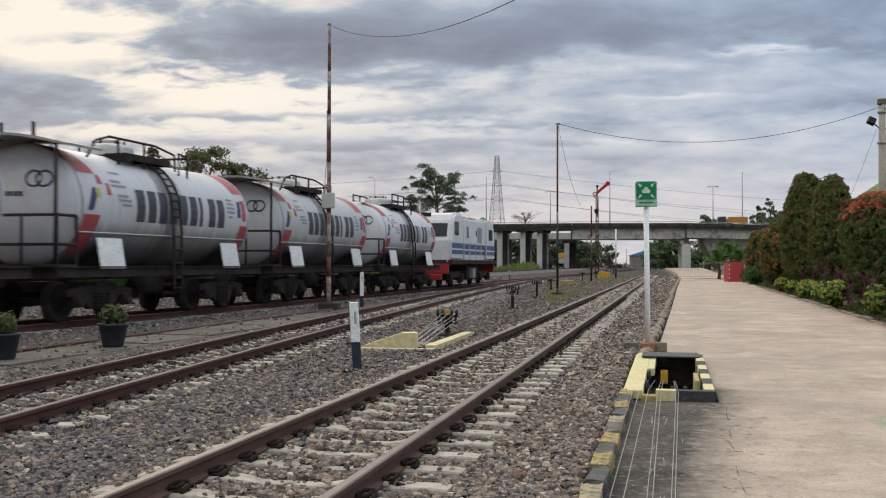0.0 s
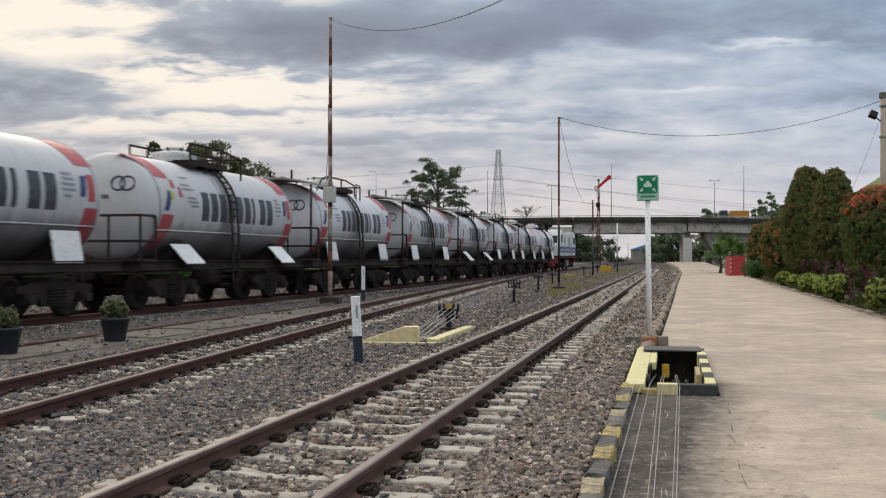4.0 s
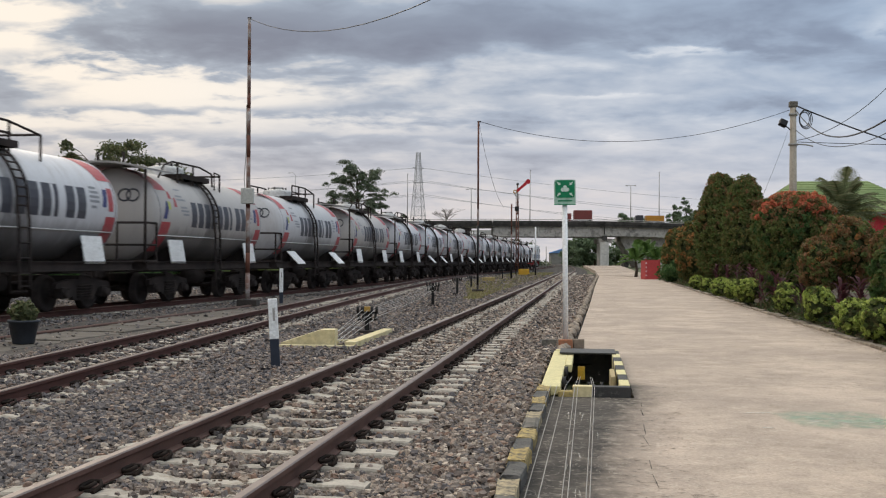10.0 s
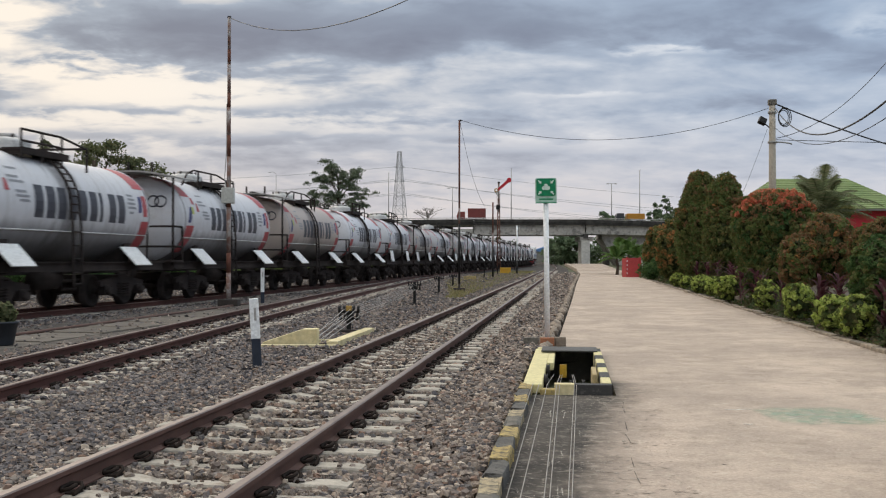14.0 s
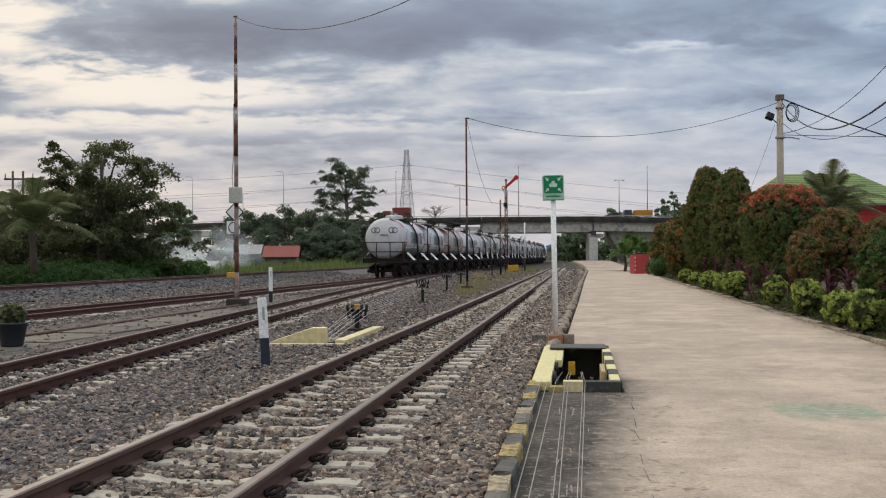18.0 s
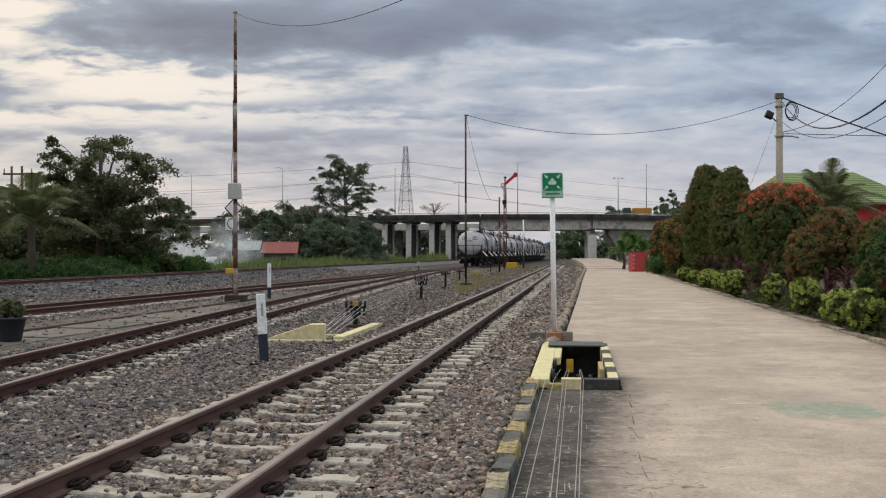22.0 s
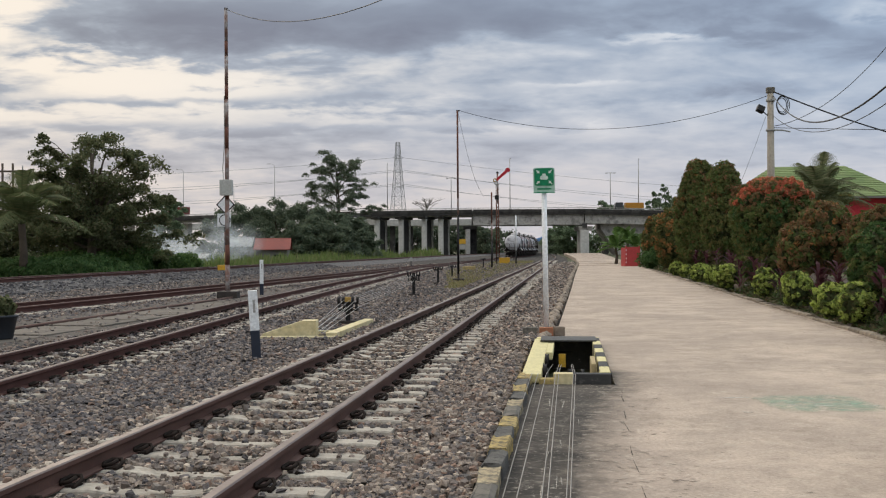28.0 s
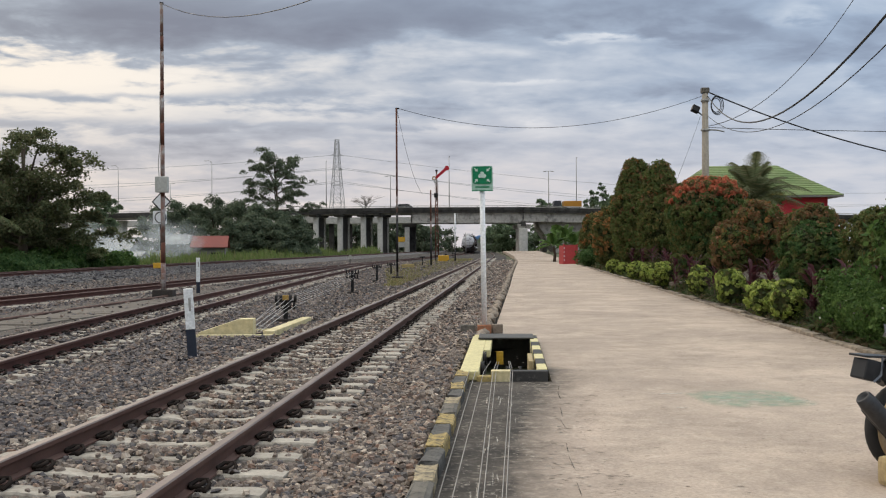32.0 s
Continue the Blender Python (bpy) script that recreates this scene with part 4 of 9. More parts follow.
    for s in (-1, 1):
        for y in (-0.52, 0.52):
            bm = bmesh.new()
            head_rings(s * TANK_HALF, s, y, bm)
            part("ring_mark", bm, M_LETTER, w, "two dark linked rings")
        bm = bmesh.new()
        for k in range(6):
            box((0.01, 0.05, 0.09), (s * (TANK_HALF + 0.425), -0.2 + k * 0.08, TANK_Z + 0.20), 0.0, bm=bm)
        part("end_print", bm, M_LETTER, w, "row of dark bars")
    return w


M_LOCOWHITE = mat("white_locomotive_paint", (0.70, 0.70, 0.71), (0.60, 0.60, 0.61), 0.4, scale=1.5, fine=18, bump=0.05, dirt=(0.38, 0.36, 0.34), dirt_at=0.7)
M_LOCOBLUE = mat("blue_stripe_paint", (0.022, 0.055, 0.17), (0.03, 0.07, 0.19), 0.4, scale=2, fine=20, bump=0.03)
M_LOCORED = mat("red_buffer_beam_paint", (0.34, 0.03, 0.032), (0.27, 0.035, 0.033), 0.5, scale=2, fine=20, bump=0.05)
M_GLASS = mat("dark_window_glass", (0.012, 0.014, 0.018), (0.02, 0.022, 0.026), 0.22, spec=0.25, scale=1, fine=5, bump=0.0)


def locomotive():
    L = thing("diesel_locomotive", Matrix.Scale(1.04, 4), label="white diesel locomotive with blue stripes and red ends heading the train", category="locomotive")
    half = 7.6
    for s in (-1, 1):
        # cab: raked windscreen, rounded roof
        prof = [(3.9, 1.35), (7.15, 1.35), (7.2, 2.35), (6.75, 3.35), (6.5, 3.62), (5.9, 3.74), (3.9, 3.74)]
        bm = prism([(s * x, z) for x, z in prof], 2.7)
        bmesh.ops.bevel(bm, geom=[e for e in bm.edges if abs(e.verts[0].co.y) > 1 and (e.verts[0].co.y * e.verts[1].co.y > 0)], offset=0.12, segments=3, affect="EDGES")
        cab = part("cab", bm, M_LOCOWHITE, L)
        ang = math.degrees(math.atan2(0.45, 1.0))
        for y in (-0.6, 0.6):
            part("windscreen", box((0.02, 1.0, 0.72), (0, 0, 0), 0.02), M_GLASS, cab, "dark windscreen", m=pose(s * 7.0, y, 2.86, 0, -s * ang, 0))
        for y in (-1.352, 1.352):
            part("side_window", box((0.6, 0.02, 0.62), (0, 0, 0), 0.04), M_GLASS, cab, "dark side window", m=pose(s * 5.75, y, 2.85)) if s > 0 else None
            part("side_window", box((0.5, 0.02, 0.62), (0, 0, 0), 0.04), M_GLASS, cab, "dark side window", m=pose(s * 5.05, y, 2.85)) if s > 0 else None
        part("headlamp", box((0.1, 0.5, 0.2), (s * 6.55, 0, 3.62), 0.04), M_GLASS, cab)
        bm = box((0.25, 2.5, 0.5), (s * 7.45, 0, 0.95), 0.04)
        box((0.3, 1.9, 0.3), (s * 7.5, 0, 0.55), 0.08, bm=bm)
        part("buffer_beam", bm, M_LOCORED, L, "red buffer beam and plough")
        bm = box((0.3, 0.25, 0.28), (s * 7.75, 0, 0.82), 0.03)
        part("coupler", bm, M_TRAINBLACK, L)
        part("end_handrail", handrail([[(s * 7.5, y, 1.3), (s * 7.5, y, 2.3)] for y in (-1.2, 1.2)] + [[(s * 7.5, -1.2, 2.3), (s * 7.5, -0.4, 2.3)], [(s * 7.5, 1.2, 2.3), (s * 7.5, 0.4, 2.3)]], 0.022), M_LOCOWHITE, L)
    part("engine_hood", box((7.84, 2.5, 2.22), (0, 0, 2.46), 0.1), M_LOCOWHITE, L)
    bm = bmesh.new()
    for x in np.arange(-3.0, 3.1, 1.5):
        box((1.1, 1.6, 0.14), (x, 0, 3.62), 0.02, bm=bm)
    part("roof_grilles", bm, M_ROOFGREY, L)
    for x in (2.1,):
        part("radiator_grille", box((1.5, 0.02, 0.9), (x, -1.262, 2.75), 0.01), M_ROOFGREY, L)
    part("deck", box((15.0, 2.86, 0.22), (0, 0, 1.28), 0.02), M_TRAINBLACK, L, "black deck and side sill")
    for y in (-1, 1):
        for z, h in ((2.10, 0.26), (1.78, 0.20)):
            part("stripe", box((7.8, 0.01, h), (0, y * 1.257, z), 0.0), M_LOCOBLUE, L, "dark blue stripe")
            for s in (-1, 1):
                part("stripe", box((3.2, 0.01, h), (s * 5.5, y * 1.357, z), 0.0), M_LOCOBLUE, L, "dark blue stripe")
        part("emblem", prism([(-0.32, -0.3), (-0.12, -0.3), (-0.12, 0.3), (-0.32, 0.3)], 0.01, None, pose(-1.9, y * 1.262, 2.85)), M_LOCOBLUE, L, "plain blue emblem bar")
        part("emblem", prism([(-0.06, 0.3), (0.12, -0.3), (0.30, -0.3), (0.12, 0.3)], 0.01, None, pose(-1.9, y * 1.262, 2.85)), M_LOCORED, L, "plain red emblem bar")
        for k in range(3):
            part("cab_window", prism([(-0.15, -0.34), (0.15, -0.34), (0.13, 0.34), (-0.17, 0.34)], 0.02, None, pose(-6.25 + 0.42 * k, y * 1.362, 2.95)), M_GLASS, L, "dark narrow cab window")
        part("number_patch", box((0.34, 0.01, 0.3), (0.9, y * 1.262, 2.85), 0.0), M_GLASS, L, "small dark square")
        part("grab_rail", handrail([[(-3.95, y * 1.40, 1.3), (-3.95, y * 1.40, 3.2)]], 0.025), M_LOCOWHITE, L)
        part("handrail", handrail([[(-3.8, y * 1.36, 2.3), (3.8, y * 1.36, 2.3)]] + [[(x, y * 1.36, 1.3), (x, y * 1.36, 2.3)] for x in (-3.8, -1.9, 0, 1.9, 3.8)], 0.02), M_LOCOWHITE, L)
    part("fuel_tank", box((3.6, 2.4, 0.75), (0, 0, 0.72), 0.1), M_TRAINBLACK, L)
    for s in (-1, 1):
        part("roof_fan", lathe([(0.0, 0.16), (0.5, 0.14), (0.6, 0.05), (0.6, 0.0)], 20), M_ROOFGREY, L, m=pose(s * 1.7, 0, 3.68))
        part("horn", rod((s * 6.0, 0.2, 3.8), (s * 6.35, 0.2, 3.84), 0.05, 0.09, seg=10), M_ROOFGREY, L)
    part("equipment_box", box((0.8, 0.3, 0.5), (-0.6, -1.24, 0.7), 0.03), M_ROOFGREY, L, "grey box under the deck")
    for s in (-1, 1):
        b = part("bogie_frame", box((2.9, 0.2, 0.3), (0, -0.98, 0.62), 0.03), M_TRAINBLACK, L, m=pose(s * 4.6, 0, 0))
        part("bogie_side", box((2.9, 0.2, 0.3), (0, 0.98, 0.62), 0.03), M_TRAINBLACK, b)
        for ax in (-1.25, 1.25):
            part("wheelset", WHEELSET, None, b, m=pose(ax, 0, 0.42))
            part("axle_box", box((0.36, 0.3, 0.4), (ax, -1.05, 0.45), 0.04), M_TRAINBLACK, b)
    # short and low machine: body drawn in to its true length and height
    fit = Matrix.Diagonal((0.82, 1.0, 0.955, 1.0))
    for o in L.children:
        if o.name.startswith("bogie"):
            o.location.x *= 0.82
        else:
            o.matrix_basis = fit @ o.matrix_basis
    return L


N_WAGONS = 18
SHELTERED = (1, 2, 3, 4, 5, 7, 8, 9, 10, 12, 15, 16)
LEANING = (3, 6, 8, 11, 14, 15, 16, 17)
TRAIN_S0, SPEED = 54.2, 11.27


def build_train():
    first = {}
    cars = []
    for k in range(N_WAGONS):
        key = (k in SHELTERED, k in LEANING)
        if key not in first:
            first[key] = tank_wagon(key[0], 44 if key[1] else 10)
            cars.append(first[key])
        else:
            cars.append(copy_thing(first[key], Matrix()))
    # some wagons are grimier than the rest
    for k, dirty in ((10, M_TANKDIRTY), (12, M_TANKDIRTY), (15, M_TANKBROWN)):
        for o in cars[k].children:
            if o.name.startswith("tank"):
                o.data = o.data.copy()
                o.data.materials[0] = dirty
    return locomotive(), cars


LOCO, CARS = build_train()


def run_train():
    s_rear = TRACK_TRAIN.s_of_y(TRAIN_S0)
    for ob, s0 in [(LOCO, s_rear + 4.4)] + [(c, s_rear - 8.45 - WAGON * k) for k, c in enumerate(CARS)]:
        rows = []
        for i in range(0, 33):
            s = s0 + SPEED * i
            x, y = TRACK_TRAIN.at(s)
            a, b = TRACK_TRAIN.at(s + 2.7), TRACK_TRAIN.at(s - 2.7)
            rows.append((float(i), pose(x, y, 0, 0, 0, math.degrees(math.atan2(*(a - b)[::-1])))))
        walk(ob, rows)
def edge_v(u):
    """The broken edge of the platform drifts away from the track, then back with its curve."""
    return float(np.interp(u, [15, 35, 57, 96, 140, 200, 260], [-0.35, -0.06, 0.2, 0.78, 0.7, -0.2, -1.5]))


def platform():
    plat = tagged(new("platform"), "pale stained concrete platform paving", "platform", kind="structure")
    # poured in slabs with narrow joints; the back edge widens slowly
    cuts = [-6.0, -0.6, 5.0, 10.48, 14.95, 20.2, 25.4, 30.6, 35.8, 41.0, 46.2, 51.4, 56.6, 62] + [62 + 12 * k for k in range(1, 17)]
    for c, d in zip(cuts, cuts[1:]):
        left = EDGE_V + 0.085 if d < 10.5 else 0.43 if d < 15 else edge_v((c + d) / 2) + 0.12
        back = 4.12 + 0.012 * d
        rise = 0.0022 * max(0, d - 90)
        bm = box((back - left - 0.010, d - c - 0.008, 0.5), (0, 0, -0.25), 0.004)
        if d > 15.5:
            for w in bm.verts:
                if w.co.x < 0:
                    w.co.x += (edge_v(d) - edge_v(c)) * w.co.y / (d - c)
        part("slab", bm, M_CONCRETE, plat, m=along((c + d) / 2, (left + back) / 2, PLAT_Z + rise + random.uniform(-0.001, 0.001)))
    return plat


platform()


def kerb():
    k = tagged(new("kerb"), "worn kerb of yellow and grey painted blocks along the platform edge", "kerb", kind="structure")
    u, i = 1.0 - 16 * 0.46, 0
    shared = []
    for j, mm in enumerate((M_KERBYELLOW, M_KERBGREY, M_KERBPALE, M_KERBDARK, M_KERBYELLOW, M_KERBDARK)):
        bm = box((0.125, 0.455, 0.42), (0, 0, -0.21), 0.022)
        rng = random.Random(j)
        for w in bm.verts:
            w.co += Vector([rng.uniform(-0.011, 0.011) for _ in range(3)])
        shared.append(mesh_of(bm, "kerb_block", mm))
    while u < 10.4:
        me = shared[i % 6]
        part("kerb_block", me, None, k, m=along(u + 0.23, EDGE_V + 0.04, -0.004 + random.uniform(-0.012, 0.006), random.uniform(-2, 2)))
        u += 0.46
        i += 1
    # past the pit the edge is of rough broken stones
    stones = []
    for j in range(5):
        bm = bmesh.new()
        bmesh.ops.create_icosphere(bm, subdivisions=1, radius=0.5)
        rng = random.Random(j)
        for v in bm.verts:
            v.co = Vector((v.co.x * 0.17, v.co.y * rng.uniform(0.30, 0.44), v.co.z * 0.17)) * rng.uniform(0.7, 1.2)
        stones.append(mesh_of(bm, "kerb_stone", M_KERBSTONE))
    u, n = 15.2, 0
    while u < 125 and n < 290:
        part("kerb_stone", stones[random.randrange(5)], None, k, m=along(u, edge_v(u) + random.uniform(-0.05, 0.05), -0.08 + random.uniform(-0.03, 0.03), random.uniform(-15, 15)))
        u += random.uniform(0.3, 0.42)
        n += 1
    # low border along the planting
    u, n = 8.0, 0
    me = mesh_of(box((0.16, 0.62, 0.3), (0, 0, -0.09), 0.03), "border_stone", M_BORDER)
    b = tagged(new("bed_border"), "low worn stone border between platform and planting", "border", kind="structure")
    while u < 80:
        part("border_stone", me, None, b, m=along(u, 4.2 + 0.012 * u + random.uniform(-0.02, 0.02), PLAT_Z - 0.012 + random.uniform(-0.03, 0.02), random.uniform(-4, 4)))
        u += 0.66
    soil = [(u, v) for u in np.arange(0, 84, 3.0) for v in (4.3 + 0.012 * u, 7.5, 12.0)]
    vs = [tuple(uv(u, v, PLAT_Z - 0.02 + 0.05 * math.sin(u * 1.7 + v))) for u, v in soil]
    fs = [(i * 3 + c, i * 3 + c + 1, i * 3 + c + 4, i * 3 + c + 3) for i in range(len(soil) // 3 - 1) for c in range(2)]
    tagged(new("planting_bed", quads("planting_bed", vs, fs, M_SOIL)), "dark soil bed under the shrubs", "soil", kind="structure")


M_KERBSTONE = mat("broken_kerb_stone", (0.34, 0.275, 0.215), (0.19, 0.155, 0.125), 0.92, scale=5, fine=24, bump=0.5, depth=0.01, vary=0.25)
M_BORDER = mat("mossy_border_stone", (0.30, 0.245, 0.185), (0.16, 0.132, 0.10), 0.95, scale=3.5, fine=22, bump=0.6, depth=0.012, vary=0.3, dirt=(0.06, 0.05, 0.04), dirt_at=0.56)
M_SOIL = mat("dark_garden_soil", (0.06, 0.045, 0.032), (0.09, 0.07, 0.05), 0.97, scale=1, fine=14, bump=0.7, depth=0.03)
M_BRICK = mat("orange_brick", (0.40, 0.17, 0.09), (0.32, 0.14, 0.08), 0.9, scale=6, fine=40, bump=0.4, depth=0.005)
kerb()


# ---- wire pit in the platform ----
def pulley(parent, at, r=0.09, label="black pulley wheel"):
    bm = lathe([(0.0, -0.02), (r * 0.3, -0.022), (r * 0.3, -0.008), (r * 0.75, -0.008), (r * 0.8, -0.02), (r, -0.02), (r * 0.86, 0.0), (r, 0.02), (r * 0.8, 0.02), (r * 0.75, 0.008), (r * 0.3, 0.008), (r * 0.3, 0.022), (0.0, 0.02)], 18, "x")
    return part("pulley", bm, M_BLACKMETAL, parent, label, m=Matrix.Translation(at))


def wire_pit():
    p = thing("wire_pit", along(10.56, -0.01, PLAT_Z), "open signal wire pit with a yellow and black painted rim", "pit")
    # local: x across, y along the platform
    part("front_rim", box((0.53, 0.13, 0.17), (0.145, 0, 0.015), 0.008), M_BLACKPAINT, p, "black painted rim")
    part("yellow_block", box((0.19, 0.136, 0.173), (-0.045, -0.001, 0.015), 0.008), M_YELLOW, p, "yellow painted block")
    part("yellow_block", box((0.16, 0.13, 0.11), (-0.20, 0, -0.005), 0.012), M_PALEYELLOW, p, "chipped yellow block")
    part("side_slab", box((0.19, 4.2, 0.09), (0, 0, 0), 0.012), M_CREAM, p, "cream yellow slab", m=pose(-0.355, 2.1, 0.045))
    part("side_slab", box((0.08, 1.9, 0.09), (0, 0, 0), 0.012), M_CREAM, p, "cream yellow slab", m=pose(-0.222, 3.2, 0.043))
    y = 0.07
    for i in range(8):
        part("rim_block", box((0.10, 0.5, 0.18), (0.36, y + 0.255, 0.015), 0.01), M_CREAM if i % 2 == 0 else M_BLACKPAINT, p)
        y += 0.515
    part("back_rim", box((0.84, 0.14, 0.17), (-0.01, 4.27, 0.012), 0.01), M_CREAM, p, "faded yellow back rim")
    part("lid", box((0.72, 0.66, 0.02), (0.0, 3.88, 0.112), 0.004), M_LID, p, "dark steel lid over the end of the pit")
    bm = box((0.62, 4.2, 0.03), (0.03, 2.1, -0.72), 0.0)
    box((0.03, 4.2, 0.62), (-0.27, 2.1, -0.42), 0.0, bm=bm)
    box((0.03, 4.2, 0.68), (0.33, 2.1, -0.41), 0.0, bm=bm)
    box((0.62, 0.03, 0.8), (0.03, 4.18, -0.35), 0.0, bm=bm)
    box((0.62, 0.03, 0.68), (0.03, 0.05, -0.41), 0.0, bm=bm)
    part("pit_lining", bm, M_DARKCONC, p)
    for x in (-0.13, 0.02, 0.17):
        part("bracket", box((0.03, 0.05, 0.44), (x, 2.35, -0.5), 0.0), M_BLACKMETAL, p)
        for yy in (1.9, 2.6):
            pulley(p, (x, yy, -0.24), 0.10)
    for yy in (0.55, 1.6):
        pulley(p, (-0.235, yy, 0.05), 0.085)
    part("yellow_tag", box((0.085, 0.02, 0.16), (-0.075, 2.75, -0.06), 0.004), M_YELLOWTAG, p, "orange yellow tag plate")
    part("plank", box((0.05, 0.8, 0.44), (0.262, 1.1, -0.10), 0.01), M_PLANK, p, "worn yellowish plank")
    # signal wires run along the strip and dip into the pit
    for i, (va, vb) in enumerate(((-0.40, -0.36), (-0.34, -0.30), (-0.27, -0.22), (-0.14, -0.13), (-0.11, -0.10), (-0.02, 0.04), (0.0, 0.06))):
        w = thing("signal_wire", label="thin grey signal wire over the dark strip", category="wire", group="signal wires on the platform")
        pts = [uv(-2, va - 0.03, -0.06), uv(5, va, -0.068), uv(10.5, vb, -0.006), uv(12.5, vb * 0.8 - 0.01, -0.12)]
        part("strand", tube(pts, 0.0033, 5), M_WIRE, w)
    return p


M_CREAM = mat("cream_yellow_paint", (0.70, 0.62, 0.33), (0.60, 0.53, 0.29), 0.8, scale=3.5, fine=28, bump=0.25, depth=0.004, dirt=(0.36, 0.32, 0.24), dirt_at=0.68)
M_PLANK = mat("worn_yellowish_plank", (0.48, 0.37, 0.20), (0.36, 0.28, 0.15), 0.85, scale=4, fine=30, bump=0.3, depth=0.004)
M_YELLOWTAG = mat("orange_yellow_tag_paint", (0.62, 0.36, 0.03), (0.55, 0.33, 0.05), 0.5, scale=4, fine=30, bump=0.1, depth=0.002)
M_LID = mat("dark_steel_lid", (0.06, 0.058, 0.055), (0.10, 0.095, 0.085), 0.6, 0.4, scale=4, fine=30, bump=0.25, depth=0.004)
wire_pit()


# ---- assembly point sign ----
M_SIGNGREEN = mat("green_sign_enamel", (0.005, 0.20, 0.085), (0.006, 0.23, 0.10), 0.35, scale=3, fine=20, bump=0.0)
M_SIGNPALE = mat("pale_green_sign_border", (0.36, 0.55, 0.45), (0.42, 0.60, 0.50), 0.35, scale=3, fine=20, bump=0.0)
M_SIGNWHITE = mat("white_sign_print", (0.62, 0.75, 0.68), (0.58, 0.72, 0.64), 0.4, scale=3, fine=20, bump=0.0)


def rounded(w, h, r, n=5):
    pts = []
    for cx, cz, a0 in ((w / 2 - r, h / 2 - r, 0), (-w / 2 + r, h / 2 - r, 90), (-w / 2 + r, -h / 2 + r, 180), (w / 2 - r, -h / 2 + r, 270)):
        for k in range(n + 1):
            a = radians(a0 + 90 * k / n)
            pts.append((cx + r * math.cos(a), cz + r * math.sin(a)))
    return pts


def assembly_sign():
    s = thing("assembly_sign", pose(1.70, 16.3, PLAT_Z, 0, -0.75, 0), "green square assembly point sign on a white round post", "sign")
    s.scale = (1.07, 1.07, 1.042)
    part("post", rod((0, 0, 0), (0, 0, 2.12), 0.037, seg=16), M_WHITEPAINT, s)
    part("backing", prism(rounded(0.30, 0.36, 0.03), 0.012, None, pose(0, -0.04, 2.24)), M_SIGNPALE, s, "pale green backing sheet")
    part("panel", prism(rounded(0.268, 0.25, 0.035), 0.006, None, pose(0, -0.052, 2.285)), M_SIGNGREEN, s, "green enamel panel")
    part("bottom_edge", box((0.30, 0.03, 0.012), (0, -0.045, 2.062), 0.002), M_SIGNGREEN, s)
    for sx in (-1, 1):
        for sz in (-1, 1):
            # arrows that point to the middle
            bm = prism([(-0.030, 0.008), (0.004, 0.008), (0.004, 0.026), (0.036, 0.0), (0.004, -0.026), (0.004, -0.008), (-0.030, -0.008)], 0.004)
            a = math.degrees(math.atan2(-sz, -sx))
            part("arrow", bm, M_SIGNWHITE, s, "white arrow", m=pose(sx * 0.088, -0.058, 2.285 + sz * 0.08, 0, -a, 0))
    bm = prism(rounded(0.11, 0.055, 0.02), 0.004, None, pose(0, -0.058, 2.275))
    part("emblem", bm, M_SIGNWHITE, s, "plain white emblem")
    bm = prism(rounded(0.05, 0.04, 0.015), 0.004, None, pose(0, -0.058, 2.315))
    part("emblem", bm, M_SIGNWHITE, s, "plain white emblem")
    part("text_bar", box((0.2, 0.004, 0.02), (0, -0.048, 2.115), 0.0), M_SIGNGREEN, s, "green bar of small print")
    for x, y, w, mm in ((-0.02, -0.14, 0.19, M_BRICK), (-0.24, -0.05, 0.2, M_KERBGREY), (0.17, -0.05, 0.15, M_KERBSTONE), (0.0, 0.1, 0.2, M_KERBSTONE)):
        part("foot_brick", box((w, 0.11, 0.13), (x, y, 0.065), 0.01, pose(0, 0, 0, 0, 0, random.uniform(-8, 8))), mm, s)


assembly_sign()


# ---- posts and signal gear beside the tracks ----
BED_Z = -0.19
M_BLOCK = mat("sooty_concrete_block", (0.035, 0.03, 0.027), (0.06, 0.05, 0.044), 0.95, scale=3, fine=20, bump=0.5, depth=0.01)


def marker_post(x, y, h, lean, label):
    p = thing("marker_post", pose(x, y, BED_Z, 0, lean, 8), label, "post", "white marker posts")
    part("foot", box((0.115, 0.10, 0.42), (0, 0, 0.17), 0.008), M_BLACKBLUE, p, "dark blue black foot")
    part("shaft", box((0.115, 0.10, h - 0.38), (0, 0, 0.38 + (h - 0.38) / 2), 0.008), M_WHITEPAINT, p)
    part("number_plate", box((0.03, 0.004, 0.16), (0.01, -0.053, h - 0.2), 0.0), M_SMALLGREY, p, "grey worn patch")


M_BLACKBLUE = mat("blue_black_paint", (0.02, 0.026, 0.042), (0.035, 0.042, 0.06), 0.6, scale=4, fine=30, bump=0.2, depth=0.003)
M_SMALLGREY = mat("worn_grey_patch", (0.40, 0.39, 0.37), (0.34, 0.33, 0.31), 0.7, scale=9, fine=60, bump=0.1, depth=0.002)
marker_post(-2.25, 13.83, 0.89, -3.4, "white square marker post with a dark blue foot")
marker_post(-5.3, 33.5, 1.12, 0, "white square marker post between the tracks")


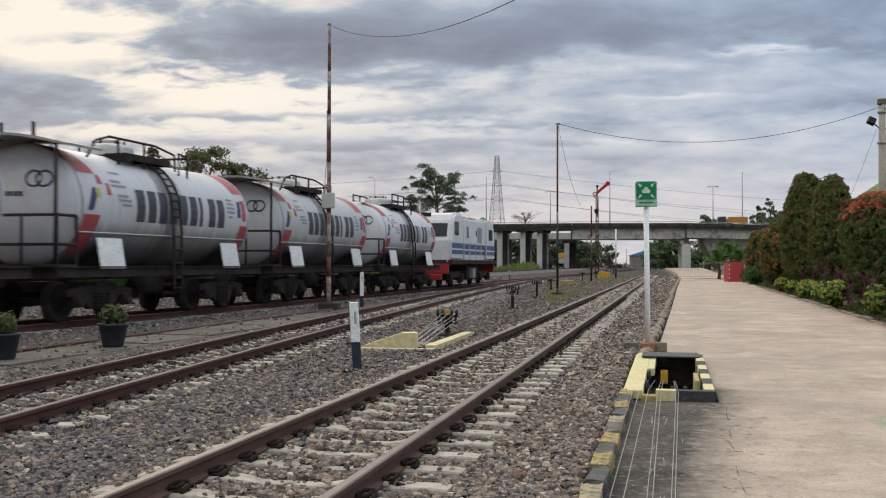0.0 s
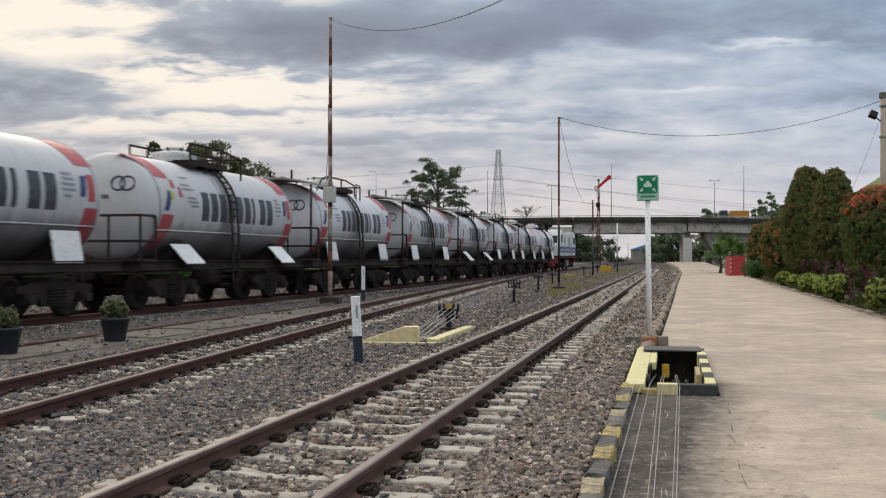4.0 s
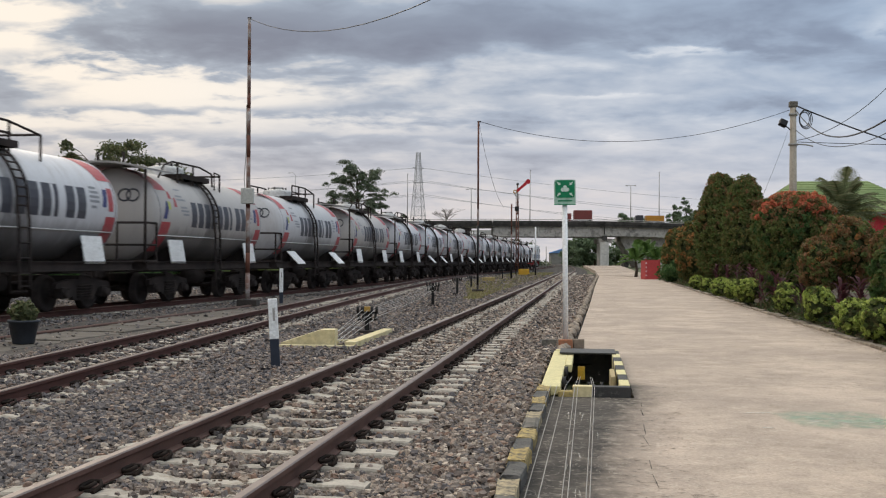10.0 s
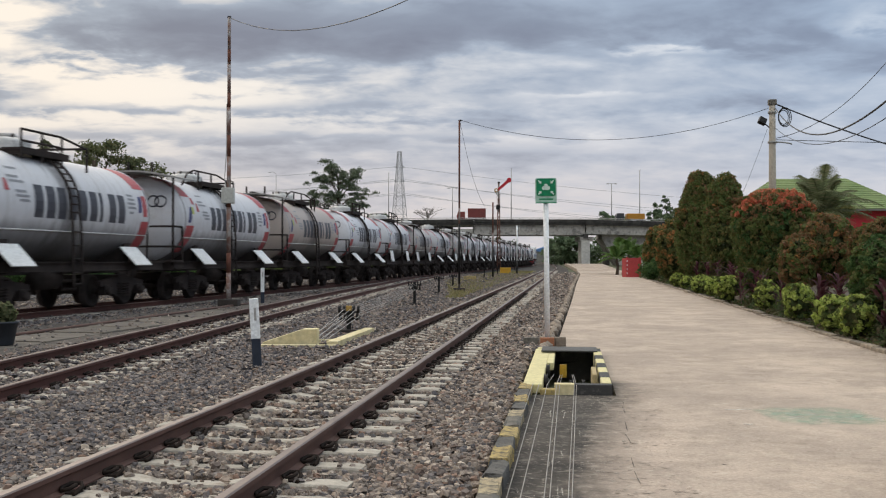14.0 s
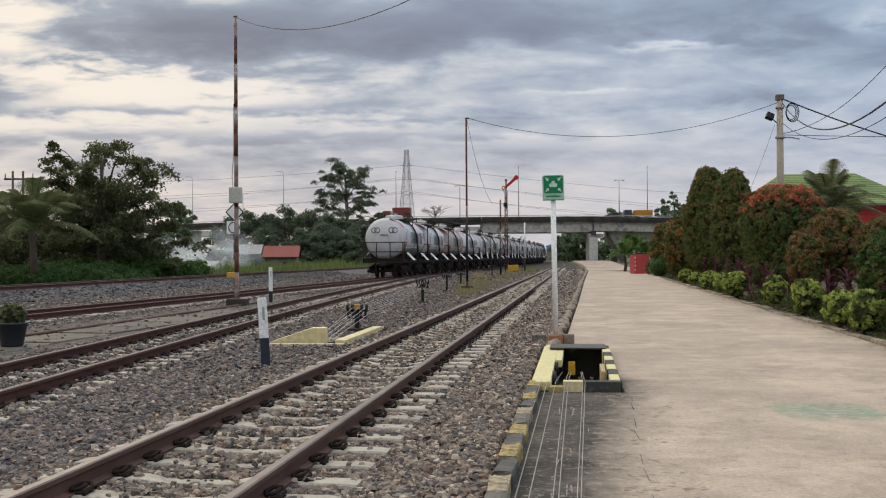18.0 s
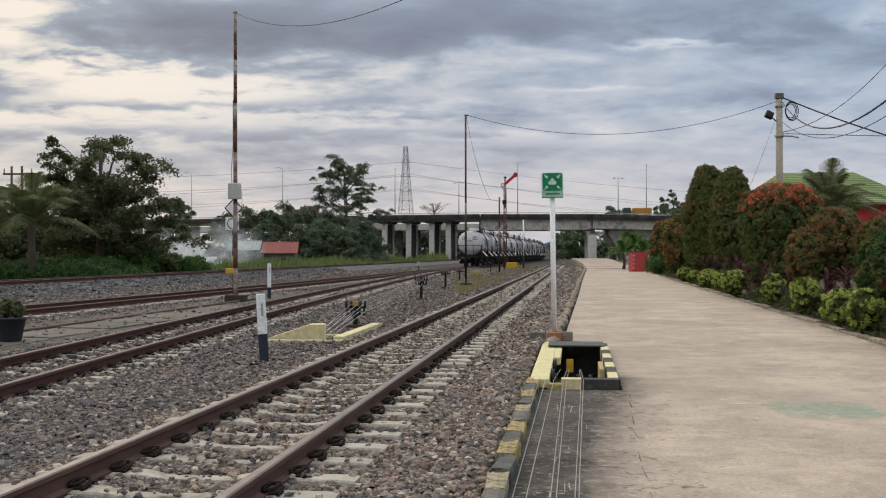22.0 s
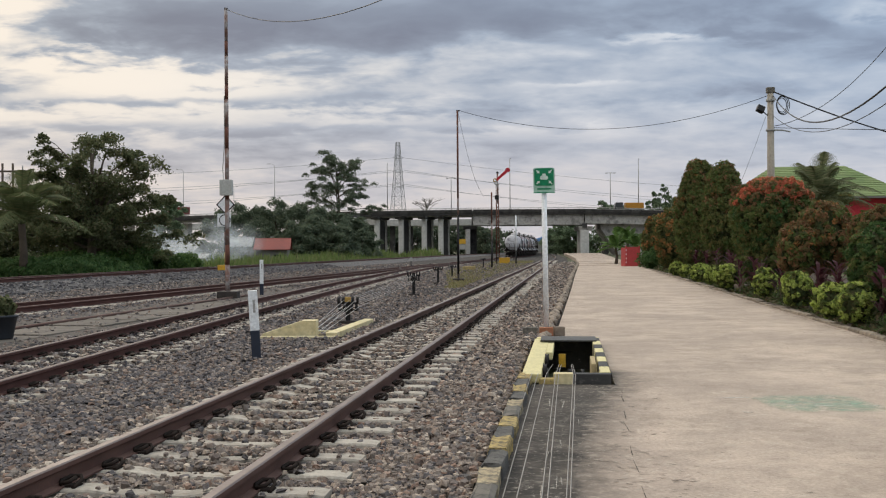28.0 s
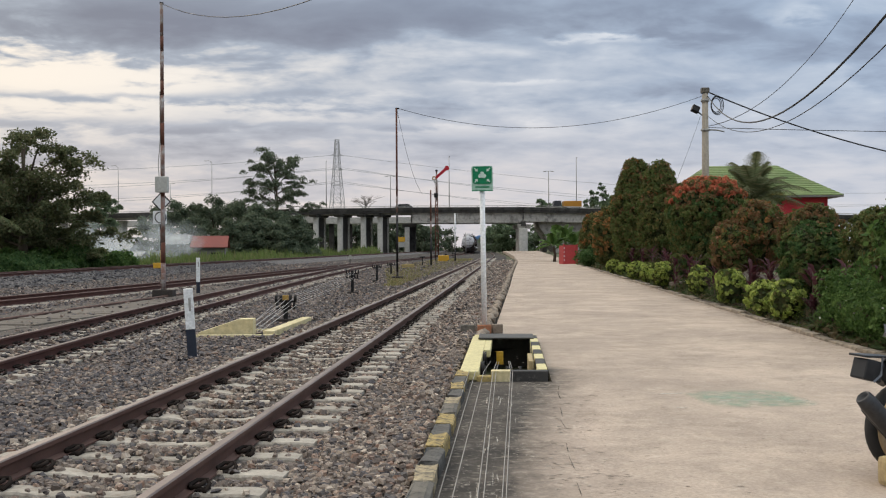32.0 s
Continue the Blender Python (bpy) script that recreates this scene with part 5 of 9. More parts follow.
def wheel_stand(x, y, h, rows=2, cols=2, box_top=False, turn=0, foot=True):
    s = thing("wire_wheel_stand", pose(x, y, BED_Z, 0, 0, turn), "black iron stand with small pulley wheels for signal wires", "wire stand", "signal wire stands")
    if not box_top:
        s.scale = (1.0, 1.0, 1.0)
    part("post", box((0.085, 0.08, h), (0, 0, h / 2), 0.006), M_BLACKMETAL, s)
    if foot:
        part("foot", box((0.34, 0.26, 0.09), (0, 0, 0.04), 0.01), M_BLOCK, s, "dark footing block")
    for i in range(rows):
        z = h - 0.06 - i * 0.13
        part("arm", box((0.34 - 0.06 * i, 0.05, 0.035), (0, 0, z - 0.03), 0.004), M_BLACKMETAL, s)
        for k in range(cols):
            for sgn in (-1, 1):
                pulley(s, (sgn * (0.09 + 0.085 * k) - sgn * 0.02 * i, 0, z + 0.02), 0.078)
    if box_top:
        part("cap", box((0.11, 0.1, 0.09), (0, -0.03, h - 0.02), 0.01), M_OCHRE, s, "ochre painted cap")


M_OLDWIRE = mat("dull_grey_wire", (0.55, 0.53, 0.50), (0.42, 0.40, 0.37), 0.7, scale=9, fine=60, bump=0.0)
M_OCHRE = mat("ochre_paint", (0.42, 0.26, 0.06), (0.34, 0.22, 0.07), 0.7, scale=6, fine=30, bump=0.2, depth=0.003)
wheel_stand(-1.59, 20.21, 0.50, 2, 2, True)
wheel_stand(-0.59, 32.30, 0.72, 2, 2)
wheel_stand(0.18, 43.67, 0.70, 1, 2)
wheel_stand(0.93, 54.53, 0.62, 1, 2)
wheel_stand(3.71, 80.97, 0.75, 1, 2)
wheel_stand(5.75, 98.59, 0.7, 1, 2)
wheel_stand(8.00, 118.73, 0.7, 1, 1)
wheel_stand(10.39, 140.23, 0.7, 1, 1)


def yellow_trough():
    t = thing("wire_trough", label="yellow painted concrete trough for signal wires in the ballast", category="trough")
    part("wedge", prism([(-0.86, 0.0), (0.0, 0.0), (0.0, 0.28), (-0.22, 0.28), (-0.86, 0.07)], 0.34, None, pose(-1.86, 17.35, BED_Z, 0, 0, -1)), M_YELLOW, t, "pale yellow wedge block")
    part("front_edge", box((1.3, 0.08, 0.07), (-2.12, 17.0, BED_Z + 0.02), 0.01, pose(0, 0, 0, 0, 0, -3)), M_YELLOW, t)
    part("cross_edge", box((0.42, 0.08, 0.09), (-1.70, 17.9, BED_Z + 0.03), 0.01), M_YELLOW, t)
    part("side_edge", box((0.18, 3.4, 0.13), (-1.42, 18.8, BED_Z + 0.035), 0.012, pose(0, 0, 0, 0, 0, -6.5)), M_YELLOW, t)
    for i in range(7):
        w = thing("signal_wire", label="thin grey signal wire from the wheel stand into the trough", category="wire", group="signal wires in the ballast")
        x = -1.72 + 0.055 * i
        part("strand", tube([(x - 0.4, 17.6, BED_Z + 0.06), (x, 20.16, BED_Z + 0.34 + 0.13 * (i % 2))], 0.0045, 4), M_OLDWIRE, w)
        w = thing("signal_wire", label="thin grey signal wire between two wheel stands", category="wire", group="signal wires in the ballast")
        part("strand", tube([(x, 20.2, BED_Z + 0.34 + 0.13 * (i % 2)), ((x - 0.70 + 0.04 * i) / 2, 26.25, BED_Z + 0.40 + 0.13 * (i % 2)), (-0.70 + 0.04 * i, 32.3, BED_Z + 0.52 + 0.13 * (i % 2))], 0.003, 4), M_OLDWIRE, w)


yellow_trough()


def point_indicator(x, y):
    p = thing("point_lever", pose(x, y, BED_Z), "small round point indicator on a black stem", "indicator")
    part("stem", rod((0, 0, 0), (0, 0, 0.55), 0.04), M_BLACKMETAL, p)
    part("disc", prism([(0.16 * math.cos(t), 0.16 * math.sin(t)) for t in np.linspace(0, 2 * math.pi, 16, endpoint=False)], 0.03, None, pose(0, 0, 0.68)), M_SMALLGREY, p, "grey disc")
    part("base", box((1.1, 0.5, 0.12), (-0.1, 0, 0.02), 0.02), M_SMALLGREY, p, "pale concrete base")


point_indicator(-1.72, 82.95)


# ---- masts ----
def mast_paint():
    m = mat("peeling_white_mast_paint", (0.40, 0.38, 0.37), (0.29, 0.26, 0.25), 0.7, scale=1.2, fine=14, bump=0.3, depth=0.004, dirt=(0.17, 0.075, 0.05), dirt_at=0.46)
    return m


M_MAST = mast_paint()
M_RUSTMAST = mat("rust_red_mast", (0.16, 0.06, 0.04), (0.10, 0.045, 0.032), 0.85, scale=2, fine=20, bump=0.3, depth=0.004, dirt=(0.45, 0.42, 0.38), dirt_at=0.66)
M_BOXGREY = mat("pale_grey_cabinet_paint", (0.50, 0.50, 0.47), (0.44, 0.44, 0.41), 0.6, scale=2, fine=20, bump=0.05)


def tall_mast():
    p = thing("light_mast", pose(-5.95, 31.41, BED_Z), "tall rusty white mast with a grey box", "mast")
    p.scale = (1.05, 1.05, 1.05)
    part("foot_block", box((0.55, 0.5, 0.26), (0.02, 0, 0.09), 0.02), M_BLOCK, p, "dark concrete block")
    z, i = 0.1, 0
    cuts = [0.1, 0.95, 1.5, 2.75, 3.2, 4.15, 4.75, 5.5, 5.9, 6.7, 7.1, 8.0]
    for a, b in zip(cuts, cuts[1:]):
        r = 0.064 - 0.002 * i
        part("mast_section", rod((0, 0, a), (0, 0, b), r, seg=14), M_RUSTMAST if i % 2 else M_MAST, p)
        i += 1
    part("cabinet", box((0.34, 0.22, 0.43), (0.0, -0.1, 3.07), 0.02), M_BOXGREY, p, "pale grey metal box")
    part("conduit", tube([(-0.08, -0.06, 3.25), (-0.11, -0.03, 3.6), (-0.06, -0.02, 4.3), (-0.06, 0, 5.6)], 0.012, 5), M_SMALLGREY, p)
    part("finial", box((0.1, 0.06, 0.06), (0, 0, 8.0), 0.01), M_BLACKMETAL, p)


M_YELLOWBOX = mat("bright_yellow_box_paint", (0.62, 0.34, 0.02), (0.55, 0.32, 0.04), 0.5, scale=4, fine=30, bump=0.1, depth=0.002)
tall_mast()


def board_post():
    """A banded post between the train's track and the farthest one."""
    p = thing("signal_board_post", pose(-8.58, 45.0, -0.46), "banded black and white post with two white signal boards", "signal post")
    part("post", rod((0, 0, 0), (0, 0, 3.7), 0.06, seg=12), M_BLACKPAINT, p)
    for a, b, mm in ((1.08, 1.62, M_PALEYELLOW), (1.62, 2.12, M_BLACKPAINT), (2.12, 2.46, M_MAST), (2.46, 2.74, M_BLACKPAINT)):
        part("band", rod((0, 0, a), (0, 0, b), 0.072, seg=12), mm, p)
    d = 0.41
    part("diamond_board", prism([(0, d), (d * 0.95, 0), (0, -d), (-d * 0.95, 0)], 0.02, None, pose(0.0, -0.08, 3.59)), M_BLACKPAINT, p, "black edge of the diamond board")
    part("diamond_face", prism([(0, d * 0.82), (d * 0.78, 0), (0, -d * 0.82), (-d * 0.78, 0)], 0.006, None, pose(0.0, -0.1, 3.59)), M_WHITEPAINT, p, "white diamond board")
    part("ring_board", box((0.56, 0.02, 0.54), (-0.06, -0.08, 2.95), 0.01), M_WHITEPAINT, p, "white square board with a black ring")
    part("ring", tube([(-0.03 + 0.22 * math.cos(t), -0.095, 2.95 + 0.22 * math.sin(t)) for t in np.linspace(0, 2 * math.pi, 22, endpoint=False)], 0.02, 4, closed=True), M_BLACKPAINT, p)
    part("yellow_box", box((0.34, 0.24, 0.22), (-0.14, -0.14, 0.99), 0.02), M_YELLOWBOX, p, "yellow box on the post")


board_post()


def slim_mast(x, y, top, r, label, sections):
    p = thing("pole", pose(x, y, BED_Z), label, "pole", "slim masts by the tracks")
    for a, b, mm in sections:
        part("pole_section", rod((0, 0, a), (0, 0, b), r * (1 - 0.3 * a / top), seg=10), mm, p)
    return p


p2 = slim_mast(1.07, 46.70, 6.9, 0.05, "tall thin rust brown mast with a wire at its top", [(0, 0.35, M_BLOCK), (0.35, 2.9, M_BLACKMETAL), (2.9, 3.6, M_MAST), (3.6, 7.4, M_RUSTMAST)])
part("insulator", box((0.16, 0.05, 0.06), (0.03, 0, 7.38), 0.01), M_BLACKMETAL, p2)
part("foot_block", box((0.5, 0.45, 0.2), (0, 0, 0.06), 0.02), M_BLOCK, p2)
slim_mast(4.40, 81.63, 5.7, 0.07, "thin rust brown post beside the signal", [(0, 2.1, M_BLACKMETAL), (2.1, 3.4, M_MAST), (3.4, 5.7, M_RUSTMAST)])
slim_mast(7.72, 101.39, 4.6, 0.07, "thin white post with a dark foot", [(0, 1.3, M_BLACKMETAL), (1.3, 4.6, M_WHITEPAINT)])
slim_mast(17.76, 206.54, 4.2, 0.07, "thin grey post near the bridge", [(0, 4.2, M_SMALLGREY)])


def semaphore():
    s = thing("semaphore_signal", pose(6.52, 109.94, BED_Z), "semaphore signal with a raised red arm on a lattice mast", "railway signal")
    s.scale = (1.19, 1.19, 1.225)
    part("base_box", box((0.85, 0.6, 0.5), (0.3, -4.0, 0.25), 0.03), M_YELLOWBOX, s, "yellow box at the mast foot")
    bm = bmesh.new()
    for x in (-0.14, 0.14):
        for y in (-0.14, 0.14):
            rod((x, y, 0), (x * 0.5, y * 0.5, 5.3), 0.03, seg=6, bm=bm)
    for k in range(12):
        z, f = 0.3 + k * 0.42, 1 - 0.5 * k / 12
        tube([(-0.14 * f, -0.14 * f, z), (0.14 * f, -0.14 * f, z + 0.3)], 0.018, 4, bm)
        tube([(0.14 * f, 0.14 * f, z), (-0.14 * f, 0.14 * f, z + 0.3)], 0.018, 4, bm)
    part("lattice_mast", bm, M_RUSTMAST, s)
    part("mast_top", rod((0, 0, 5.1), (0, 0, 7.45), 0.09, 0.07, seg=10), M_MAST, s)
    part("cap", lathe([(0.0, 0.16), (0.1, 0.1), (0.13, 0.0), (0.0, 0.0)], 12), M_BLACKMETAL, s, m=pose(0, 0, 7.45))
    part("lamp", box((0.34, 0.3, 0.36), (-0.06, -0.1, 5.45), 0.04), M_BLACKMETAL, s, "black lamp case")
    a = radians(41)
    L = 1.15
    bm = prism([(-0.1, -0.1), (L, -0.13), (L, 0.13), (-0.1, 0.1)], 0.03, None, pose(0, -0.14, 6.95, 0, -41, 0))
    arm = part("arm", bm, M_SIGNALRED, s, "red signal arm")
    part("arm_disc", prism([(0.2 * math.cos(t), 0.2 * math.sin(t)) for t in np.linspace(0, 2 * math.pi, 18, endpoint=False)], 0.032, None, pose(math.cos(a) * L, -0.14, 6.95 + math.sin(a) * L)), M_SIGNALRED, arm, "red disc")
    for dx, dz, mm in ((-0.22, -0.04, M_OCHRE), (-0.1, -0.26, M_SMALLGREY)):
        part("spectacle", tube([(dx + 0.13 * math.cos(t), -0.16, 6.9 + dz + 0.13 * math.sin(t)) for t in np.linspace(0, 2 * math.pi, 14, endpoint=False)], 0.05, 5, closed=True), mm, s, "spectacle ring")
    part("ladder", handrail([[(x, 0.25, 0), (x, 0.2, 6.6)] for x in (-0.12, 0.12)] + [[(-0.12, 0.22, z), (0.12, 0.22, z)] for z in np.arange(0.4, 6.5, 0.35)], 0.015), M_RUSTMAST, s)


M_SIGNALRED = mat("signal_red_paint", (0.50, 0.02, 0.035), (0.42, 0.025, 0.035), 0.45, scale=4, fine=20, bump=0.0)
semaphore()
wb = thing("weathered_box", pose(2.36, 71.90, BED_Z), "low faded yellow concrete box in the ballast", "box")
part("body", box((0.8, 0.6, 0.32), (0, 0, 0.14), 0.03), M_PALEYELLOW, wb)


# ---- overhead wires ----
def span(p, q, sag, r, label, category="cable", name="cable", n=24, material=None, over=1.0):
    pts = []
    for i in range(n + 1):
        t = over * i / n
        v = Vector(p) + (Vector(q) - Vector(p)) * t
        v.z -= sag * 4 * t * (1 - t)
        pts.append(v)
    w = thing(name, label=label, category=category, group="overhead cables")
    part("strand", tube(pts, r, 5), material or M_CABLE, w)


span((-5.95, 31.4, 8.2), (6.4, 4.2, 8.1), 2.35, 0.010, "thin dark wire from the tall mast")
span((1.07, 46.6, 7.2), (13.9, 44.5, 7.5), 1.1, 0.0105, "thin dark wire sagging between mast and concrete pole")
span((1.1, 46.6, 7.1), (2.32, 49.8, 3.65), 0.55, 0.007, "thin wire hanging down from the mast")


def concrete_pole():
    c = thing("utility_pole", pose(13.9, 44.5, PLAT_Z), "pale concrete utility pole with a small floodlight", "utility pole")
    c.scale = (1.06, 1.06, 1.06)
    part("shaft", rod((0, 0, 0), (0, 0, 7.35), 0.175, 0.115, seg=16), M_POLE, c)
    part("cap", box((0.30, 0.26, 0.22), (0, 0, 7.34), 0.03), M_KERBGREY, c)
    part("collar", rod((0, 0, 6.9), (0, 0, 7.0), 0.165, seg=16), M_SMALLGREY, c)
    part("collar", rod((0, 0, 5.75), (0, 0, 5.83), 0.18, seg=16), M_SMALLGREY, c)
    part("floodlight", box((0.30, 0.2, 0.26), (-0.42, -0.1, 6.6), 0.03, pose(0, 0, 0, -20, 25, 0)), M_BLACKMETAL, c, "small black floodlight")
    part("floodlight_arm", tube([(-0.1, 0, 6.35), (-0.3, -0.05, 6.5), (-0.4, -0.1, 6.6)], 0.025, 5), M_BLACKMETAL, c)
    part("arm", tube([(0.1, 0, 5.8), (0.45, -0.05, 5.78), (0.75, -0.05, 5.72)], 0.03, 5), M_SMALLGREY, c)
    for r, dx in ((0.30, 0.42), (0.25, 0.40), (0.34, 0.45)):
        part("cable_coil", tube([(dx + r * 0.75 * math.cos(t), -0.12, 6.75 + r * 1.1 * math.sin(t)) for t in np.linspace(0, 2 * math.pi, 26, endpoint=False)], 0.018, 5, closed=True), M_CABLE, c, "coil of black cable")


M_POLE = mat("pale_pole_concrete", (0.42, 0.37, 0.30), (0.34, 0.30, 0.25), 0.9, scale=1.5, fine=14, bump=0.2, depth=0.006)
concrete_pole()
span((14.0, 44.5, 7.63), (24.1, 43.0, 4.4), 0.35, 0.03, "thick black cable from the concrete pole")
span((14.0, 44.5, 7.46), (8.11, 17.52, 4.52), 1.2, 0.022, "thick black twisted cable sagging from the concrete pole", over=1.3)
span((14.0, 44.5, 6.64), (9.48, 19.43, 4.88), 1.1, 0.012, "thin cable sagging from the concrete pole", over=1.3)
span((14.0, 44.5, 6.19), (17.36, 40.98, 8.95), 0.6, 0.014, "thin cable rising from the concrete pole", over=1.9)
span((14.0, 44.5, 6.14), (34.0, 43.0, 5.8), 0.1, 0.014, "thin level cable from the concrete pole")
span((13.7, 44.5, 6.6), (13.0, 47.0, 3.2), 0.1, 0.006, "thin stay wire beside the concrete pole")


# ---- strip between the two left tracks, with its flower pots ----
def old_strip():
    s = thing("old_walkway", label="cracked low concrete strip between the tracks", category="walkway", kind="structure")
    y = 4.0
    while y < 28:
        ln = random.uniform(1.6, 2.4)
        x = -7.25 + 0.134 * (y + ln / 2 - 19.4) + 0.7
        part("slab", box((1.15 + random.uniform(-0.12, 0.12), ln - 0.05, 0.16), (0, 0, 0), 0.02), M_OLDCONC, s, m=pose(x, y + ln / 2, -0.215 + random.uniform(-0.012, 0.012), random.uniform(-0.6, 0.6), random.uniform(-0.8, 0.8), -7.6))
        y += ln
    part("old_rail", tube([(-9.2, 4.0, -0.13), (-7.3, 19.4, -0.13), (-5.55, 33.0, -0.13)], 0.035, 6), M_RUST, s)


M_OLDCONC = mat("grimy_strip_concrete", (0.17, 0.145, 0.12), (0.10, 0.086, 0.073), 0.93, scale=2, fine=16, bump=0.4, depth=0.01, vary=0.15, dirt=(0.09, 0.08, 0.07), dirt_at=0.58)
M_POT = mat("dark_plastic_pot", (0.022, 0.026, 0.034), (0.035, 0.04, 0.05), 0.5, scale=4, fine=30, bump=0.1, depth=0.002)
old_strip()


# ---- road bridge over the railway ----
M_BRIDGE = mat("weathered_bridge_concrete", (0.48, 0.455, 0.42), (0.36, 0.34, 0.315), 0.92, scale=0.25, fine=2.5, bump=0.2, depth=0.03, dirt=(0.12, 0.115, 0.11), dirt_at=0.56)
# second colour: stained fascia, and shade painted on the piers set back under the decks
M_BRIDGEDARK = mat("sooty_fascia_and_shaded_piers", (0.045, 0.042, 0.04), (0.09, 0.084, 0.078), 0.92, scale=0.3, fine=2.5, bump=0.2, depth=0.03, dirt=(0.025, 0.024, 0.023), dirt_at=0.55)
M_COLUMN = mat("pale_pier_concrete", (0.56, 0.54, 0.50), (0.44, 0.425, 0.40), 0.92, scale=0.3, fine=2.0, bump=0.15, depth=0.02, vary=0.1, dirt=(0.22, 0.21, 0.20), dirt_at=0.62)


def deck_piece(parent, name, p, q, z0, z1, half, material):
    """A straight length of deck or girder from p to q on plan."""
    p, q = Vector((*p, 0)), Vector((*q, 0))
    d = (q - p)
    m = Matrix.Translation((p + q) / 2) @ Matrix.Rotation(math.atan2(d.y, d.x), 4, "Z")
    return part(name, box((d.length + 0.05, half * 2, z1 - z0), (0, 0, (z0 + z1) / 2), 0.04), material, parent, m=m)


BRIDGE, BRIDGE_Z = 1.209, 0.407   # the bridge is planned at a smaller scale and drawn out to its true distance


def bridge():
    b = thing("road_bridge", label="grey concrete road bridge on tall piers across the tracks", category="bridge", kind="structure")
    b.scale, b.location.z = (BRIDGE, BRIDGE, BRIDGE), BRIDGE_Z
    # plan of the deck's middle line and the height of its parapet top
    plan = [(-190, 365, 9.6), (-130, 318, 9.4), (-74, 268, 9.2), (-36, 238, 9.0), (-14, 221, 8.75), (8, 219, 8.9), (30, 219, 8.9), (55, 219, 8.3), (120, 225, 6.6), (220, 245, 4.5)]
    for (xa, ya, za), (xb, yb, zb) in zip(plan, plan[1:]):
        p, q = (xa, ya), (xb, yb)
        d = Vector((xb - xa, yb - ya, zb - za))
        m = Matrix.Translation(((xa + xb) / 2, (ya + yb) / 2, (za + zb) / 2)) @ Matrix.Rotation(math.atan2(d.y, d.x), 4, "Z") @ Matrix.Rotation(-math.atan2(d.z, d.xy.length), 4, "Y")
        ln = d.length + 0.3
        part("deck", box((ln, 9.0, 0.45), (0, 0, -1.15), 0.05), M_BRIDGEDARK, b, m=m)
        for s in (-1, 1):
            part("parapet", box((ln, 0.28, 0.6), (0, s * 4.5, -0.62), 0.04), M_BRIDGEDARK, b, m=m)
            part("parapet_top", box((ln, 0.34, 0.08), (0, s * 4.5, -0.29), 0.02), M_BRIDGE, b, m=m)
            part("guard_rail", rod((-ln / 2, s * 4.4, 0.0), (ln / 2, s * 4.4, 0.0), 0.06, seg=6), M_SMALLGREY, b, m=m)
            k = -ln / 2 + 1
            while k < ln / 2:
                part("guard_post", box((0.1, 0.1, 0.35), (k, s * 4.4, -0.14), 0.0), M_SMALLGREY, b, m=m)
                k += 4.0
        girder = 5.45 if xa in (8, 30) else (za + zb) / 2 - 1.6
        for s in (-1, 1):
            part("girder", box((ln, 0.8, (za + zb) / 2 - 1.3 - girder), (0, s * (3.5 if xa in (8, 30) else 3.0), girder + ((za + zb) / 2 - 1.3 - girder) / 2 - (za + zb) / 2), 0.05), M_BRIDGE, b, m=m)
        if xa == 8:
            part("girder_lip", box((ln, 0.3, 0.16), (0, -3.95, 5.6 - 8.9), 0.02), M_BRIDGE, b, m=m)
            part("drain_pipe", rod((-ln / 2 + 9, -4.25, -1.2), (-ln / 2 + 9, -4.25, -3.5), 0.08, seg=6), M_BOXGREY, b, m=m)
            part("drain_pipe", rod((ln / 2 - 0.2, -4.25, -1.0), (ln / 2 - 0.2, -4.25, -2.8), 0.08, seg=6), M_BLACKMETAL, b, m=m)
    # wall piers left of the tracks
    for x, y in ((-11.2, 217), (-6.4, 216.5), (-1.8, 216), (1.5, 216)):
        part("pier", box((1.0, 1.0, 8.0), (0, 0, 3.2), 0.08), M_COLUMN, b, m=pose(x, y - 0.4, 0, 0, 0, -8))
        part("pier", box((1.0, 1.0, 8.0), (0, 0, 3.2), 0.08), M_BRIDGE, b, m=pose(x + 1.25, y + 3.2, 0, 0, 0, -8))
        # wall behind the piers takes the dark colour as shade under the deck
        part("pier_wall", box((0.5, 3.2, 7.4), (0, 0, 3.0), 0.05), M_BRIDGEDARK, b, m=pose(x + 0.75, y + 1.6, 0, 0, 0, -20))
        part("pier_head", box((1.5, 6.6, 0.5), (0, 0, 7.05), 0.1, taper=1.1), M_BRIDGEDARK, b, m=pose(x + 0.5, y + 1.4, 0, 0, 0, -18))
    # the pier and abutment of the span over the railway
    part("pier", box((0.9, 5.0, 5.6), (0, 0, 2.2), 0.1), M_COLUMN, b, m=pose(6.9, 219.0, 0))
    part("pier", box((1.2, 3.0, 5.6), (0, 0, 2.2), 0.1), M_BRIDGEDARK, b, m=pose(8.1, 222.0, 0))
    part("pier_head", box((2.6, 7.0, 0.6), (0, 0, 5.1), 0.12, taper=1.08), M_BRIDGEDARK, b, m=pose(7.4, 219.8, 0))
    part("pier", box((1.75, 5.0, 5.4), (0, 0, 1.8), 0.1), M_COLUMN, b, m=pose(30.0, 217.5, 0))
    part("pier_head", box((2.6, 7.0, 0.9), (0, 0, 4.75), 0.12, taper=1.12), M_BRIDGE, b, m=pose(30.2, 218.6, 0))
    part("bearing_block", box((1.0, 1.0, 0.9), (30.0, 215.2, 5.3), 0.08), M_BRIDGEDARK, b)
    part("abutment", prism([(37.0, -0.5), (90, -0.5), (90, 6.6), (33.5, 6.6), (33.5, 4.8)], 8.0, None, pose(0, 221, 0)), M_BRIDGE, b, "sloping concrete abutment")
